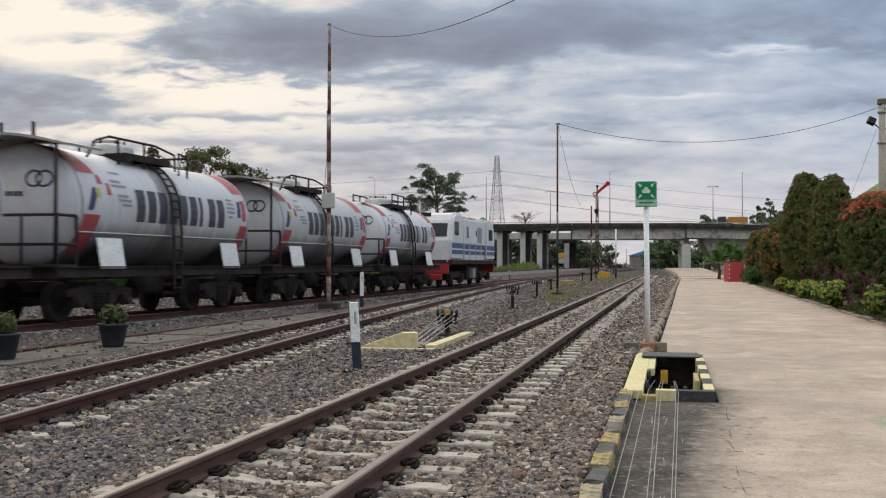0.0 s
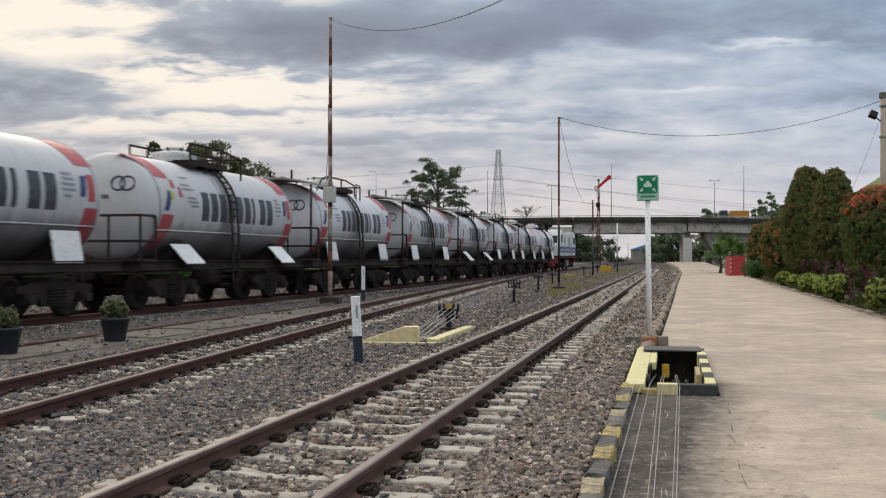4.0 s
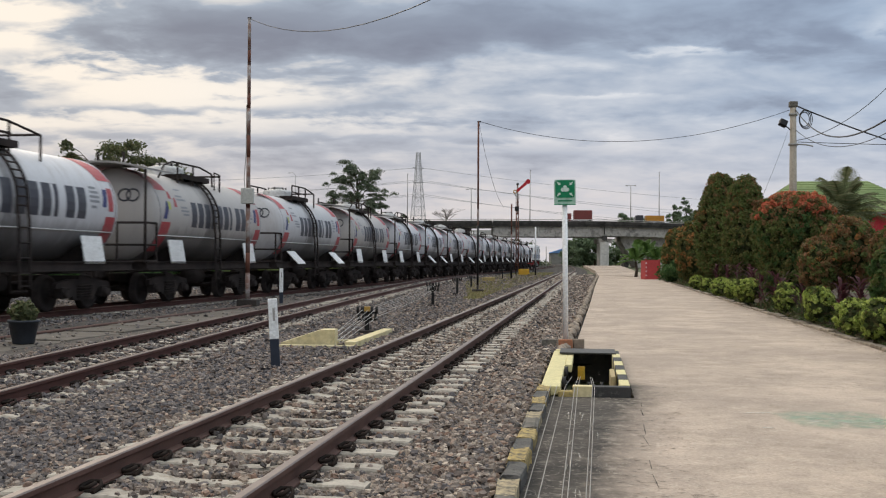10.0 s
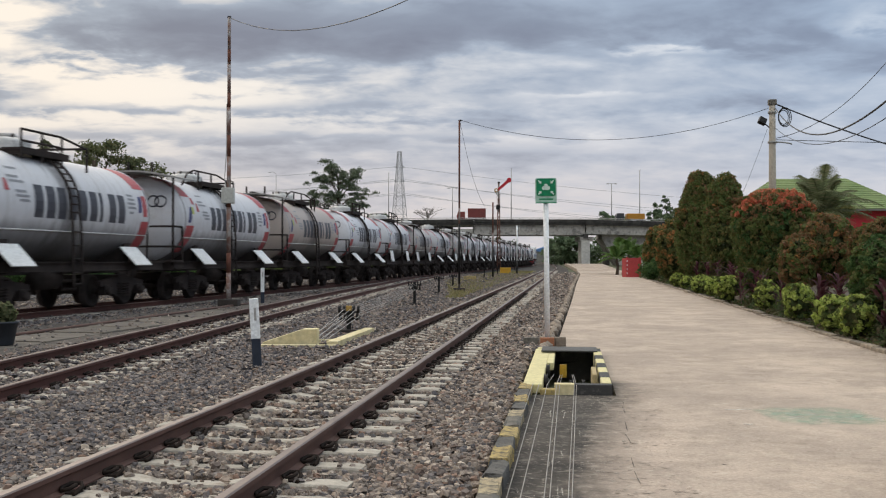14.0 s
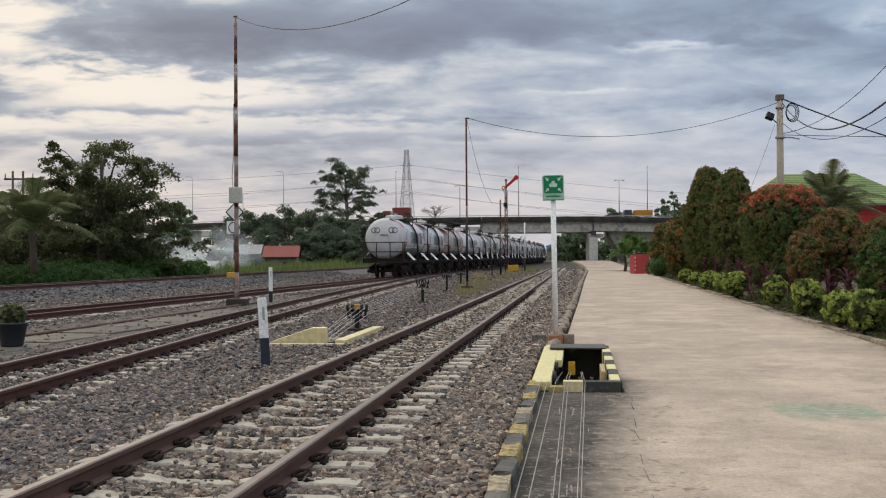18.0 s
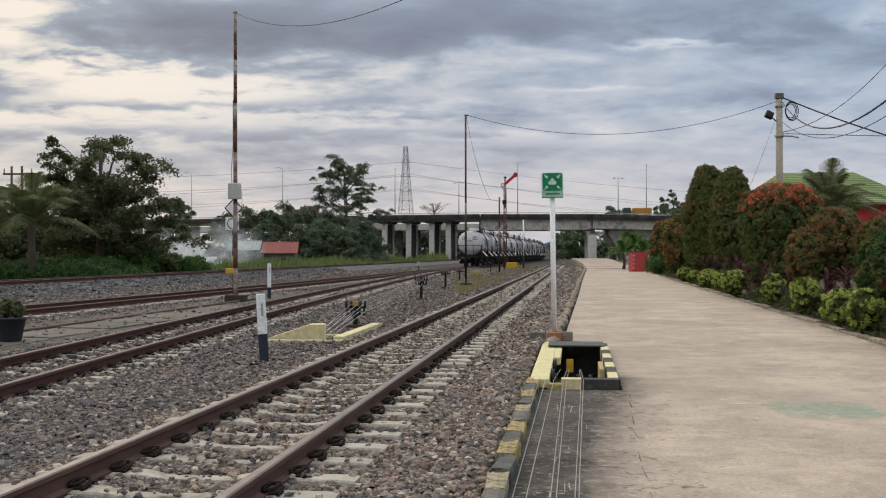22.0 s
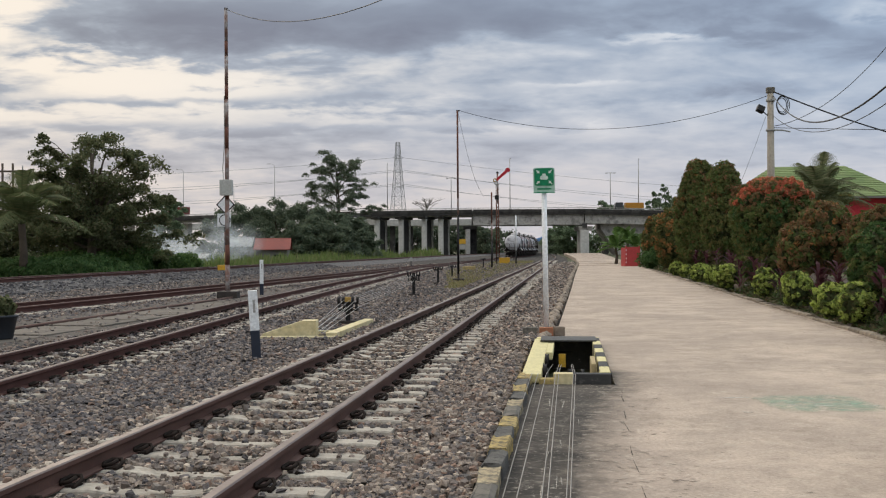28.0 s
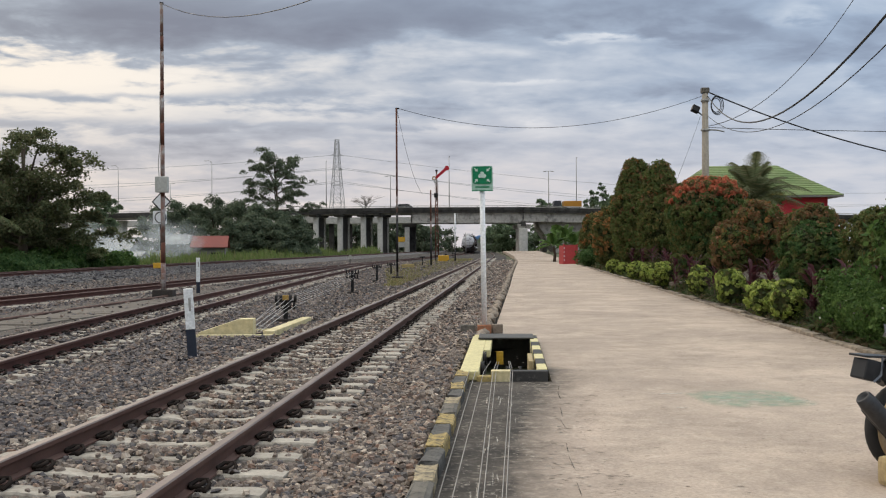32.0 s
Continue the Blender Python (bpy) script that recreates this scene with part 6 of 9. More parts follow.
    # far viaduct piers that show beyond the trees
    for k in range(16):
        t = k / 15
        x, y = -58 - 66 * t, 256 + 58 * t
        part("pier", box((1.2, 3.0, 7.5), (0, 0, 3.6), 0.06), M_COLUMN, b, m=pose(x, y, 0, 0, 0, 40))
    # second carriageway behind
    c = thing("second_bridge", label="second grey concrete carriageway behind the bridge", category="bridge", kind="structure")
    c.scale, c.location.z = (BRIDGE, BRIDGE, BRIDGE), BRIDGE_Z
    for (xa, ya, za), (xb, yb, zb) in zip(plan[2:-1], plan[3:]):
        deck_piece(c, "deck", (xa + 4, ya + 20), (xb + 4, yb + 20), za - 2.8, za - 1.45, 4.5, M_COLUMN)
    for x in (-30, -25, -14, -9, -5, -1, 3, 9, 33, 38):
        # rear piers coloured dark in place of the shade under their deck
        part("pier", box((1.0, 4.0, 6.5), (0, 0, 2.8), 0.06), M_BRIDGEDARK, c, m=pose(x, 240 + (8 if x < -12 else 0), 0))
    # board with a yellow field hung on the pier left of the span
    w = thing("warning_board", pose(5.6 * BRIDGE, 213.6 * BRIDGE, 2.5), "yellow warning board fixed to the bridge pier", "sign board")
    part("board", box((1.8, 0.1, 1.1), (0, 0, 0.7), 0.02), M_YELLOWBOX, w)
    part("lower_board", box((1.8, 0.1, 1.2), (0, 0.02, -0.6), 0.02), M_SMALLGREY, w, "grey lower board")
    part("leg", rod((-0.6, 0.1, -2.95), (-0.6, 0.1, 1.2), 0.05), M_SMALLGREY, w)


bridge()


def street_lamp(x, y, z0, h, kind, turn=0):
    p = thing("street_lamp", pose(x, y, z0, 0, 0, turn), "tall grey street lamp standing on the bridge", "street lamp", "street lamps along the bridge")
    part("column", rod((0, 0, 0), (0, 0, h), 0.13, 0.08, seg=8), M_SMALLGREY, p)
    if kind == "arm":
        part("arm", tube([(0, 0, h), (-0.2, 0, h + 0.5), (-0.8, 0, h + 0.85), (-1.5, 0, h + 0.8)], 0.06, 5), M_SMALLGREY, p)
        part("lantern", box((0.7, 0.25, 0.14), (-1.8, 0, h + 0.76), 0.04), M_SMALLGREY, p)
    elif kind == "tee":
        part("cross_arm", box((2.4, 0.1, 0.1), (0, 0, h), 0.02), M_SMALLGREY, p)
        for s in (-1, 1):
            part("lantern", box((0.6, 0.3, 0.16), (s * 1.0, 0, h - 0.1), 0.04), M_SMALLGREY, p)
    else:
        part("lantern", box((0.3, 0.2, 0.12), (0.1, 0, h), 0.03), M_SMALLGREY, p)


def at_px(px, y):
    """x of a thing seen along that bearing at distance y."""
    return (px - 784) / 1920 * y


for px, y, z0, top, kind in ((1098, 222, 8, 312, "tee"), (1148, 224, 8, 288, "plain"), (920, 224, 8, 286, "plain"), (703, 222, 8, 294, "plain"), (816, 226, 8, 320, "tee"), (504, 250, 8, 298, "arm"), (343, 275, 8, 306, "arm"), (432, 270, 8, 332, "tee"), (1290, 226, 8, 300, "plain")):
    y *= BRIDGE
    street_lamp(at_px(px, y), y, z0 + 1.8, (447 - top) / 1920 * y - 0.6 - z0, kind, 0)


# ---- pylon and its lines ----
def pylon():
    y = 620.0
    x = at_px(722, y)
    p = thing("pylon", pose(x, y, 0, 0, 0, 20), "tall grey steel lattice power pylon", "pylon")
    top = (447 - 256) / 1920 * y + 1.2
    half = lambda z: 4.6 * (1 - z / top) ** 1.2 + 0.95
    bm = bmesh.new()
    zs = [0, 8, 15, 21, 27, 32, 37, 42, 46, 50, 54, 58, top]
    for a, b in zip(zs, zs[1:]):
        ha, hb = half(a), half(b)
        ca = [(-ha, -ha, a), (ha, -ha, a), (ha, ha, a), (-ha, ha, a)]
        cb = [(-hb, -hb, b), (hb, -hb, b), (hb, hb, b), (-hb, hb, b)]
        for k in range(4):
            tube([ca[k], cb[k]], 0.17, 4, bm)
            tube([ca[k], cb[(k + 1) % 4]], 0.09, 4, bm)
            tube([ca[(k + 1) % 4], cb[k]], 0.09, 4, bm)
            tube([cb[k], cb[(k + 1) % 4]], 0.09, 4, bm)
    part("lattice", bm, M_PYLON, p)
    for z in (38, 46, 54):
        bm = bmesh.new()
        for s in (-1, 1):
            tube([(0, 0, z + 1.5), (s * 3.4, 0, z)], 0.15, 4, bm)
            tube([(0, 0, z - 0.5), (s * 3.4, 0, z)], 0.15, 4, bm)
        part("cross_arm", bm, M_PYLON, p)
    for i, (z0, sag) in enumerate(((38, 9), (46, 9), (54, 9), (39, 12), (47, 12))):
        for s, xe, ye, ze in ((-1, -420, 560, z0 - 6), (1, 420, 760, z0 - 14)):
            w = thing("power_line", label="thin high voltage line far behind the bridge", category="power line", group="power lines")
            pts = []
            for k in range(13):
                t = k / 12
                pts.append((x + s * 3.2 + (xe - x) * t, y + (ye - y) * t, z0 + (ze - z0) * t - sag * 4 * t * (1 - t)))
            part("strand", tube(pts, 0.09, 4), M_PYLON, w)


# steel grey lightened in its colour for haze at this distance
M_PYLON = mat("grey_steel_with_haze_in_colour", (0.42, 0.42, 0.43), (0.36, 0.36, 0.37), 0.6, 0.2, scale=1, fine=5, bump=0.0)
pylon()


# ---- vegetation ----
def leaves_mat(name, colours, t=0.42):
    return palette(name, [tuple(1.58 * c for c in k) for k in colours], 0.65, 30, 0.0, spec=0.12, through_light=t)


M_LEAFDARK = leaves_mat("dark_green_leaves", [(0.029, 0.058, 0.020), (0.043, 0.080, 0.026), (0.058, 0.102, 0.032), (0.038, 0.070, 0.026), (0.080, 0.116, 0.043)])
M_LEAFTREE = leaves_mat("tree_leaves", [(0.053, 0.064, 0.034), (0.072, 0.084, 0.039), (0.096, 0.104, 0.050), (0.061, 0.072, 0.036), (0.119, 0.110, 0.060)])
M_LEAFGRASS = leaves_mat("fresh_green_weeds", [(0.078, 0.114, 0.035), (0.106, 0.137, 0.046), (0.064, 0.091, 0.029), (0.129, 0.137, 0.060), (0.092, 0.119, 0.040)])
M_LEAFLIME = leaves_mat("lime_green_leaves", [(0.232, 0.289, 0.063), (0.313, 0.364, 0.092), (0.162, 0.214, 0.052), (0.394, 0.417, 0.127), (0.116, 0.161, 0.046)])
M_LEAFRED = leaves_mat("red_brown_young_leaves", [(0.36, 0.085, 0.055), (0.42, 0.115, 0.065), (0.28, 0.085, 0.048), (0.20, 0.105, 0.045), (0.38, 0.14, 0.075)])
M_LEAFORANGE = leaves_mat("orange_brown_leaves", [(0.216, 0.104, 0.038), (0.270, 0.126, 0.048), (0.162, 0.099, 0.038), (0.108, 0.090, 0.034)])
M_LEAFRUST = leaves_mat("olive_leaves_with_rusty_tips", [(0.075, 0.088, 0.030), (0.105, 0.10, 0.036), (0.06, 0.078, 0.027), (0.14, 0.105, 0.040), (0.09, 0.098, 0.034), (0.05, 0.066, 0.024)])
M_LEAFBROWN = leaves_mat("bronze_green_leaves", [(0.158, 0.082, 0.043), (0.108, 0.082, 0.036), (0.202, 0.095, 0.053), (0.079, 0.075, 0.033), (0.130, 0.102, 0.046)])
M_LEAFPURPLE = leaves_mat("purple_leaves", [(0.045, 0.018, 0.022), (0.062, 0.023, 0.028), (0.038, 0.016, 0.02), (0.08, 0.034, 0.038)])
M_LEAFHEDGE = leaves_mat("hedge_leaves", [(0.054, 0.086, 0.026), (0.082, 0.108, 0.032), (0.102, 0.122, 0.043), (0.068, 0.089, 0.029), (0.122, 0.108, 0.043)])
M_BARK = mat("rough_bark", (0.10, 0.075, 0.055), (0.07, 0.055, 0.042), 0.95, scale=4, fine=30, bump=0.6, depth=0.02)
M_TWIG = mat("pale_shrub_stem", (0.15, 0.12, 0.09), (0.10, 0.08, 0.06), 0.95, scale=6, fine=30, bump=0.5, depth=0.01)
RNG = np.random.default_rng(7)


def leaf_mesh(name, points, normals, size, material, long=1.6):
    """Small folded leaves: two triangles each, standing about their points."""
    n = len(points)
    nrm = normals + RNG.normal(0, 0.55, (n, 3))
    nrm /= np.linalg.norm(nrm, axis=1, keepdims=True) + 1e-9
    ref = RNG.normal(0, 1, (n, 3))
    a = np.cross(nrm, ref)
    a /= np.linalg.norm(a, axis=1, keepdims=True) + 1e-9
    b = np.cross(nrm, a)
    s = size * RNG.uniform(0.6, 1.4, (n, 1))
    v = np.stack([points - a * s * long / 2, points - b * s / 2 + nrm * s * 0.12, points + a * s * long / 2, points + b * s / 2 + nrm * s * 0.12], axis=1).reshape(-1, 3)
    f = np.arange(4 * n).reshape(n, 4)
    return quads(name, v, f, material)


def shell_points(n, centre, radii, lump=0.12, inner=0.25, flat_bottom=None, box_like=2.0):
    """Points in the outer skin of a lumpy rounded body; a higher box_like squares it."""
    d = RNG.normal(0, 1, (n, 3))
    d /= np.linalg.norm(d, axis=1, keepdims=True)
    sup = (np.abs(d) ** box_like).sum(axis=1, keepdims=True) ** (-1 / box_like)
    ph = RNG.uniform(0, 6.28, 6)
    wob = 1 + lump * (np.sin(d[:, :1] * 5 + ph[0]) * np.sin(d[:, 1:2] * 6 + ph[1]) + 0.7 * np.sin(d[:, 2:] * 9 + ph[2]) * np.sin(d[:, :1] * 11 + ph[3]))
    depth = 1 - inner * RNG.random((n, 1)) ** 2
    p = d * sup * wob * depth * np.array(radii) + np.array(centre)
    if flat_bottom is not None:
        p[:, 2] = np.maximum(p[:, 2], flat_bottom + RNG.uniform(0, 0.15, n))
    return p, d


def shrub(name, x, y, z0, layers, label, stems=4, stem_h=0.7, category="shrub", group="", scale=1.04):
    """A clipped shrub: stems and leaf layers (count, centre height, radii, material, leaf size, box_like)."""
    s = thing(name, pose(x, y, z0), label, category, group)
    s.scale = (scale, scale, scale)
    for i, (n, zc, radii, material, size, bl, lump) in enumerate(layers):
        p, d = shell_points(int(n * 1.5), (0, 0, zc), radii, lump * 1.15, 0.35, None, bl)
        part("foliage", leaf_mesh("foliage", p, d, size * 0.78, material), None, s)
    for k in range(stems):
        a = k * 2.4
        r = 0.12 + 0.1 * (k % 2)
        part("stem", tube([(r * math.cos(a) * 0.5, r * math.sin(a) * 0.5, -0.05), (r * math.cos(a), r * math.sin(a), stem_h * 0.6), (r * 2 * math.cos(a), r * 2 * math.sin(a), stem_h * 1.3)], 0.022, 5), M_TWIG, s)
    return s


def bed(u, v):
    p = uv(u * 1.045, v * 1.02 + 0.006 * u)
    return p.x, p.y


def sprig_points(n, centre, radii, box_like, tuft, top=None):
    """Points gathered in small tufts over a rounded body; `top` keeps only the tufts above that height (-1 to 1)."""
    m = max(40, int(n / 26))
    d = RNG.normal(0, 1, (m * 4, 3))
    d /= np.linalg.norm(d, axis=1, keepdims=True)
    if top is not None:
        d = d[d[:, 2] + RNG.normal(0, 0.10, len(d)) > top]
    d = d[:m]
    sup = (np.abs(d) ** box_like).sum(axis=1, keepdims=True) ** (-1 / box_like)
    ph = RNG.uniform(0, 6.28, 4)
    wob = 1 + 0.05 * np.sin(d[:, :1] * 5 + ph[0]) * np.sin(d[:, 1:2] * 5 + ph[1]) + 0.04 * np.sin(d[:, 2:] * 8 + ph[2])
    seat = d * sup * wob * (1 - 0.10 * RNG.random((len(d), 1))) * np.array(radii) + np.array(centre)
    size = tuft * RNG.uniform(0.6, 1.35, len(d))
    which = RNG.integers(0, len(d), n)
    e = RNG.normal(0, 1, (n, 3)) + d[which] * 0.7
    e /= np.linalg.norm(e, axis=1, keepdims=True)
    p = seat[which] + e * (size[which] * RNG.uniform(0.25, 1.0, n) ** 0.5)[:, None]
    return p, e * 0.8 + d[which] * 0.5


def topiary(name, x, y, lobes, layers, label, stems=5, stem_h=0.7, spread=0.3, group=""):
    """A clipped shrub of one or more lobes (centre, radii, box_like), each covered by leaf layers (material, leaves per square metre, leaf size, tuft, top, and the one lobe that it grows on)."""
    s = thing(name, pose(x, y, PLAT_Z - 0.05), label, "shrub", group)
    for number, (centre, radii, bl) in enumerate(lobes):
        area = 4 * math.pi * ((radii[0] * radii[1]) ** 1.6 / 3 + (radii[0] * radii[2]) ** 1.6 / 3 + (radii[1] * radii[2]) ** 1.6 / 3) ** (1 / 1.6)
        # core of leaves coloured darker, to give the shade inside the lobe
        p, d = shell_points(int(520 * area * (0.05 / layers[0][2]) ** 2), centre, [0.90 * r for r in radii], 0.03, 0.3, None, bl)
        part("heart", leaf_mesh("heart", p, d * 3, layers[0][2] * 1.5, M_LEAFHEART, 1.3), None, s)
        for material, dens, size, tuft, top, *only in layers:
            if only and only[0] != number:
                continue
            lift = 1.045 if only else 1.0
            tuft *= 0.62
            share = 1.0 if top is None else (1 - top) / 2
            p, d = sprig_points(int(dens * area * share), centre, [r * lift for r in radii], bl, tuft, top)
            part("foliage", leaf_mesh("foliage", p, d, size, material, 1.9), None, s)
    for k in range(stems):
        a = k * 2.4
        r = spread * (0.4 + 0.6 * ((k * 0.618) % 1))
        part("stem", tube([(r * math.cos(a) * 0.6, r * math.sin(a) * 0.6, -0.05), (r * math.cos(a) * 0.9, r * math.sin(a) * 0.8, stem_h * 0.5), (r * 1.3 * math.cos(a + 0.2), r * 1.3 * math.sin(a + 0.2), stem_h), (r * 1.6 * math.cos(a), r * 1.6 * math.sin(a), stem_h * 1.7)], 0.022, 5, radii=[0.03, 0.024, 0.02, 0.012]), M_TWIG, s)
    return s


# darker greens that hold the shade of the shrub's inside
M_LEAFHEART = leaves_mat("inner_leaves_with_painted_shade", [(0.030, 0.042, 0.017), (0.040, 0.052, 0.02), (0.05, 0.05, 0.022)], 0.2)


def planting():
    G = "shrubs beside the platform"
    z = PLAT_Z - 0.05
    # clipped shrubs, nearest last
    x, y = bed(69.5, 5.3)
    topiary("shrub", x, y, [((0, 0, 1.9), (0.95, 1.2, 1.65), 2.2)], [(M_LEAFRUST, 420, 0.085, 0.26, None), (M_LEAFORANGE, 160, 0.08, 0.24, -0.4)], "rusty olive clipped shrub beside the platform", group=G)
    x, y = bed(60.5, 5.45)
    topiary("shrub", x, y, [((0, 0, 1.85), (0.95, 1.2, 1.7), 2.2)], [(M_LEAFRUST, 430, 0.08, 0.24, None), (M_LEAFORANGE, 260, 0.08, 0.24, -0.5)], "rust orange clipped shrub beside the platform", group=G)
    x, y = bed(50.5, 5.6)
    topiary("tall_shrub", x, y, [((0.05, 0, 2.7), (1.0, 1.2, 2.0), 2.2), ((0.1, -0.2, 1.6), (0.78, 1.0, 1.35), 2.2), ((0.14, 0, 4.2), (0.74, 0.8, 1.28), 2.0)], [(M_LEAFHEDGE, 520, 0.07, 0.26, None), (M_LEAFRUST, 420, 0.07, 0.26, None), (M_LEAFBROWN, 170, 0.065, 0.24, 0.0), (M_LEAFORANGE, 90, 0.06, 0.22, 0.4)], "tall dark green pointed shrub with rusty tips", group=G, stem_h=0.9)
    x, y = bed(43.0, 5.9)
    topiary("tall_shrub", x, y, [((0, 0, 2.5), (0.84, 0.95, 1.85), 2.2), ((-0.03, 0, 3.78), (0.62, 0.68, 1.0), 2.0)], [(M_LEAFHEDGE, 560, 0.064, 0.22, None), (M_LEAFRUST, 440, 0.064, 0.22, None), (M_LEAFBROWN, 170, 0.06, 0.2, 0.1), (M_LEAFORANGE, 80, 0.055, 0.2, 0.45)], "tall dark green pointed shrub with rusty tips", group=G, stem_h=0.9)
    x, y = bed(31.0, 5.55)
    topiary("hedge_block", x, y, [((0, 0, 1.35), (0.92, 0.98, 1.15), 2.6), ((0.02, 0, 2.15), (1.08, 1.1, 1.10), 2.7)], [(M_LEAFHEDGE, 900, 0.050, 0.15, None), (M_LEAFDARK, 420, 0.050, 0.15, None), (M_LEAFRUST, 420, 0.048, 0.15, None), (M_LEAFRED, 4200, 0.046, 0.16, 0.60, 1), (M_LEAFBROWN, 800, 0.046, 0.16, 0.30, 1)], "rounded square hedge block with fresh red top growth", group=G, stem_h=0.6, spread=0.5)
    x, y = bed(24.4, 5.35)
    topiary("shrub", x, y, [((-0.42, 0, 1.32), (0.42, 0.55, 0.58), 2.2), ((0.22, 0.1, 1.58), (0.58, 0.7, 0.80), 2.1)], [(M_LEAFBROWN, 1150, 0.043, 0.14, None), (M_LEAFHEDGE, 420, 0.043, 0.14, None), (M_LEAFORANGE, 300, 0.038, 0.13, -0.1)], "bronze brown shrub on bare twisting stems", group=G, stems=8, stem_h=0.8, spread=0.4)
    x, y = bed(22.4, 6.2)
    topiary("shrub", x, y, [((0, 0, 1.45), (0.62, 0.75, 0.75), 2.1)], [(M_LEAFBROWN, 900, 0.043, 0.14, None), (M_LEAFRUST, 520, 0.043, 0.14, None)], "bronze brown shrub behind the bed border", group=G, stems=6, stem_h=0.9)
    x, y = bed(19.4, 5.35)
    topiary("shrub", x, y, [((0.04, 0, 1.06), (0.58, 0.65, 0.70), 2.2)], [(M_LEAFDARK, 1600, 0.038, 0.10, None), (M_LEAFHEDGE, 800, 0.038, 0.10, None), (M_LEAFBROWN, 160, 0.033, 0.10, 0.55)], "dense dark green rounded shrub", group=G, stem_h=0.5)
    x, y = bed(17.9, 6.1)
    topiary("shrub", x, y, [((0, 0, 1.25), (0.60, 0.7, 0.72), 2.1)], [(M_LEAFRUST, 1000, 0.040, 0.12, None), (M_LEAFHEDGE, 700, 0.040, 0.12, None)], "olive green shrub behind the border", group=G, stem_h=0.6)
    # broad leaved sapling and loose low plants nearest the camera
    x, y = bed(13.9, 5.24)
    shrub("sapling", x, y, z, [(3000, 1.30, (0.5, 0.55, 0.82), M_LEAFSAP, 0.075, 2.0, 0.25), (1200, 1.0, (0.6, 0.65, 0.8), M_LEAFSAP, 0.085, 2.0, 0.25)], "bright green broad leaved sapling", stems=5, stem_h=1.2, category="sapling", group=G)
    x, y = bed(12.0, 5.6)
    shrub("sapling", x, y, z, [(2600, 1.2, (0.5, 0.6, 0.8), M_LEAFSAP, 0.08, 2.0, 0.25)], "bright green broad leaved sapling", stems=5, stem_h=1.0, category="sapling", group=G)
    for u, v, r, h in ((15.7, 4.85, 0.40, 0.78), (14.7, 4.85, 0.42, 0.66), (13.6, 4.8, 0.42, 0.6), (12.6, 4.8, 0.4, 0.55)):
        x, y = bed(u, v)
        shrub("flowering_shrub", x, y, z, [(2600, h * 0.62, (r, r, h * 0.6), M_LEAFSAP, 0.045, 2.0, 0.22), (9, h * 0.75, (r, r, h * 0.55), M_PETAL, 0.04, 2.0, 0.2)], "low green shrub with a few white flowers", stems=4, stem_h=0.4, group=G)
    # clipped lime green balls along the border
    for u, v, r, h in ((50.5, 4.7, 0.42, 0.80), (47.0, 4.8, 0.38, 0.70), (40.3, 4.65, 0.48, 0.85), (37.4, 4.75, 0.45, 0.85), (35.2, 4.9, 0.45, 0.9), (33.0, 4.6, 0.50, 0.98), (26.8, 4.65, 0.36, 0.95), (22.8, 4.6, 0.40, 0.98), (19.4, 4.55, 0.45, 0.82), (17.7, 4.5, 0.34, 0.88)):
        x, y = bed(u, v)
        r, h = r * 0.76, h * 0.84
        topiary("clipped_bush", x, y, [((0, 0, h * 0.58), (r, r, h * 0.44), 2.2)], [(M_LEAFLIME, 1900, 0.030 + 0.0006 * u, 0.075, None), (M_LEAFHEDGE, 900, 0.030 + 0.0006 * u, 0.075, None), (M_LEAFLIME, 900, 0.03 + 0.0005 * u, 0.07, 0.2)], "small clipped lime green bush at the border", stems=3, stem_h=0.3, spread=0.1, group="clipped bushes along the border")
    # purple leaved plants among them
    for u, v, h in ((45.0, 5.0, 1.5), (41.5, 5.0, 1.5), (38.5, 5.0, 1.5), (36.0, 5.1, 1.4), (30.2, 4.55, 1.2), (29.0, 4.75, 1.25), (28.2, 4.8, 1.3), (25.4, 4.75, 1.15), (24.6, 4.9, 1.1), (21.4, 4.75, 1.1), (20.6, 4.9, 1.2), (17.3, 4.8, 1.15), (16.6, 5.1, 1.25), (15.6, 5.3, 1.2), (34.2, 4.9, 1.3)):
        x, y = bed(u, v)
        p = thing("purple_plant", pose(x, y, z), "purple leaved garden plant between the shrubs", "plant", "purple plants between the shrubs")
        bm = bmesh.new()
        for k in range(34):
            a, t = random.uniform(0, 6.28), random.uniform(0.25, 1.0)
            L = random.uniform(0.28, 0.5)
            base = Vector((0.05 * math.cos(a * 3), 0.05 * math.sin(a * 3), h * t * 0.75))
            out = Vector((math.cos(a), math.sin(a), 0))
            tip = base + out * L * 0.8 + Vector((0, 0, L * 0.55))
            mid = (base + tip) / 2 + Vector((0, 0, 0.07))
            side = Vector((-out.y, out.x, 0)) * 0.04
            v1 = [bm.verts.new(q) for q in (base, mid + side, tip, mid - side)]
            bm.faces.new(v1)
        part("leaves", bm, M_LEAFPURPLE, p)
        part("stem", rod((0, 0, -0.05), (0, 0, h * 0.8), 0.015, seg=5), M_TWIG, p)


M_LEAFSAP = leaves_mat("bright_sapling_leaves", [(0.045, 0.085, 0.024), (0.065, 0.112, 0.03), (0.095, 0.145, 0.042), (0.036, 0.068, 0.02)])
M_PETAL = leaves_mat("white_petals", [(0.7, 0.7, 0.66), (0.65, 0.66, 0.62)])
planting()


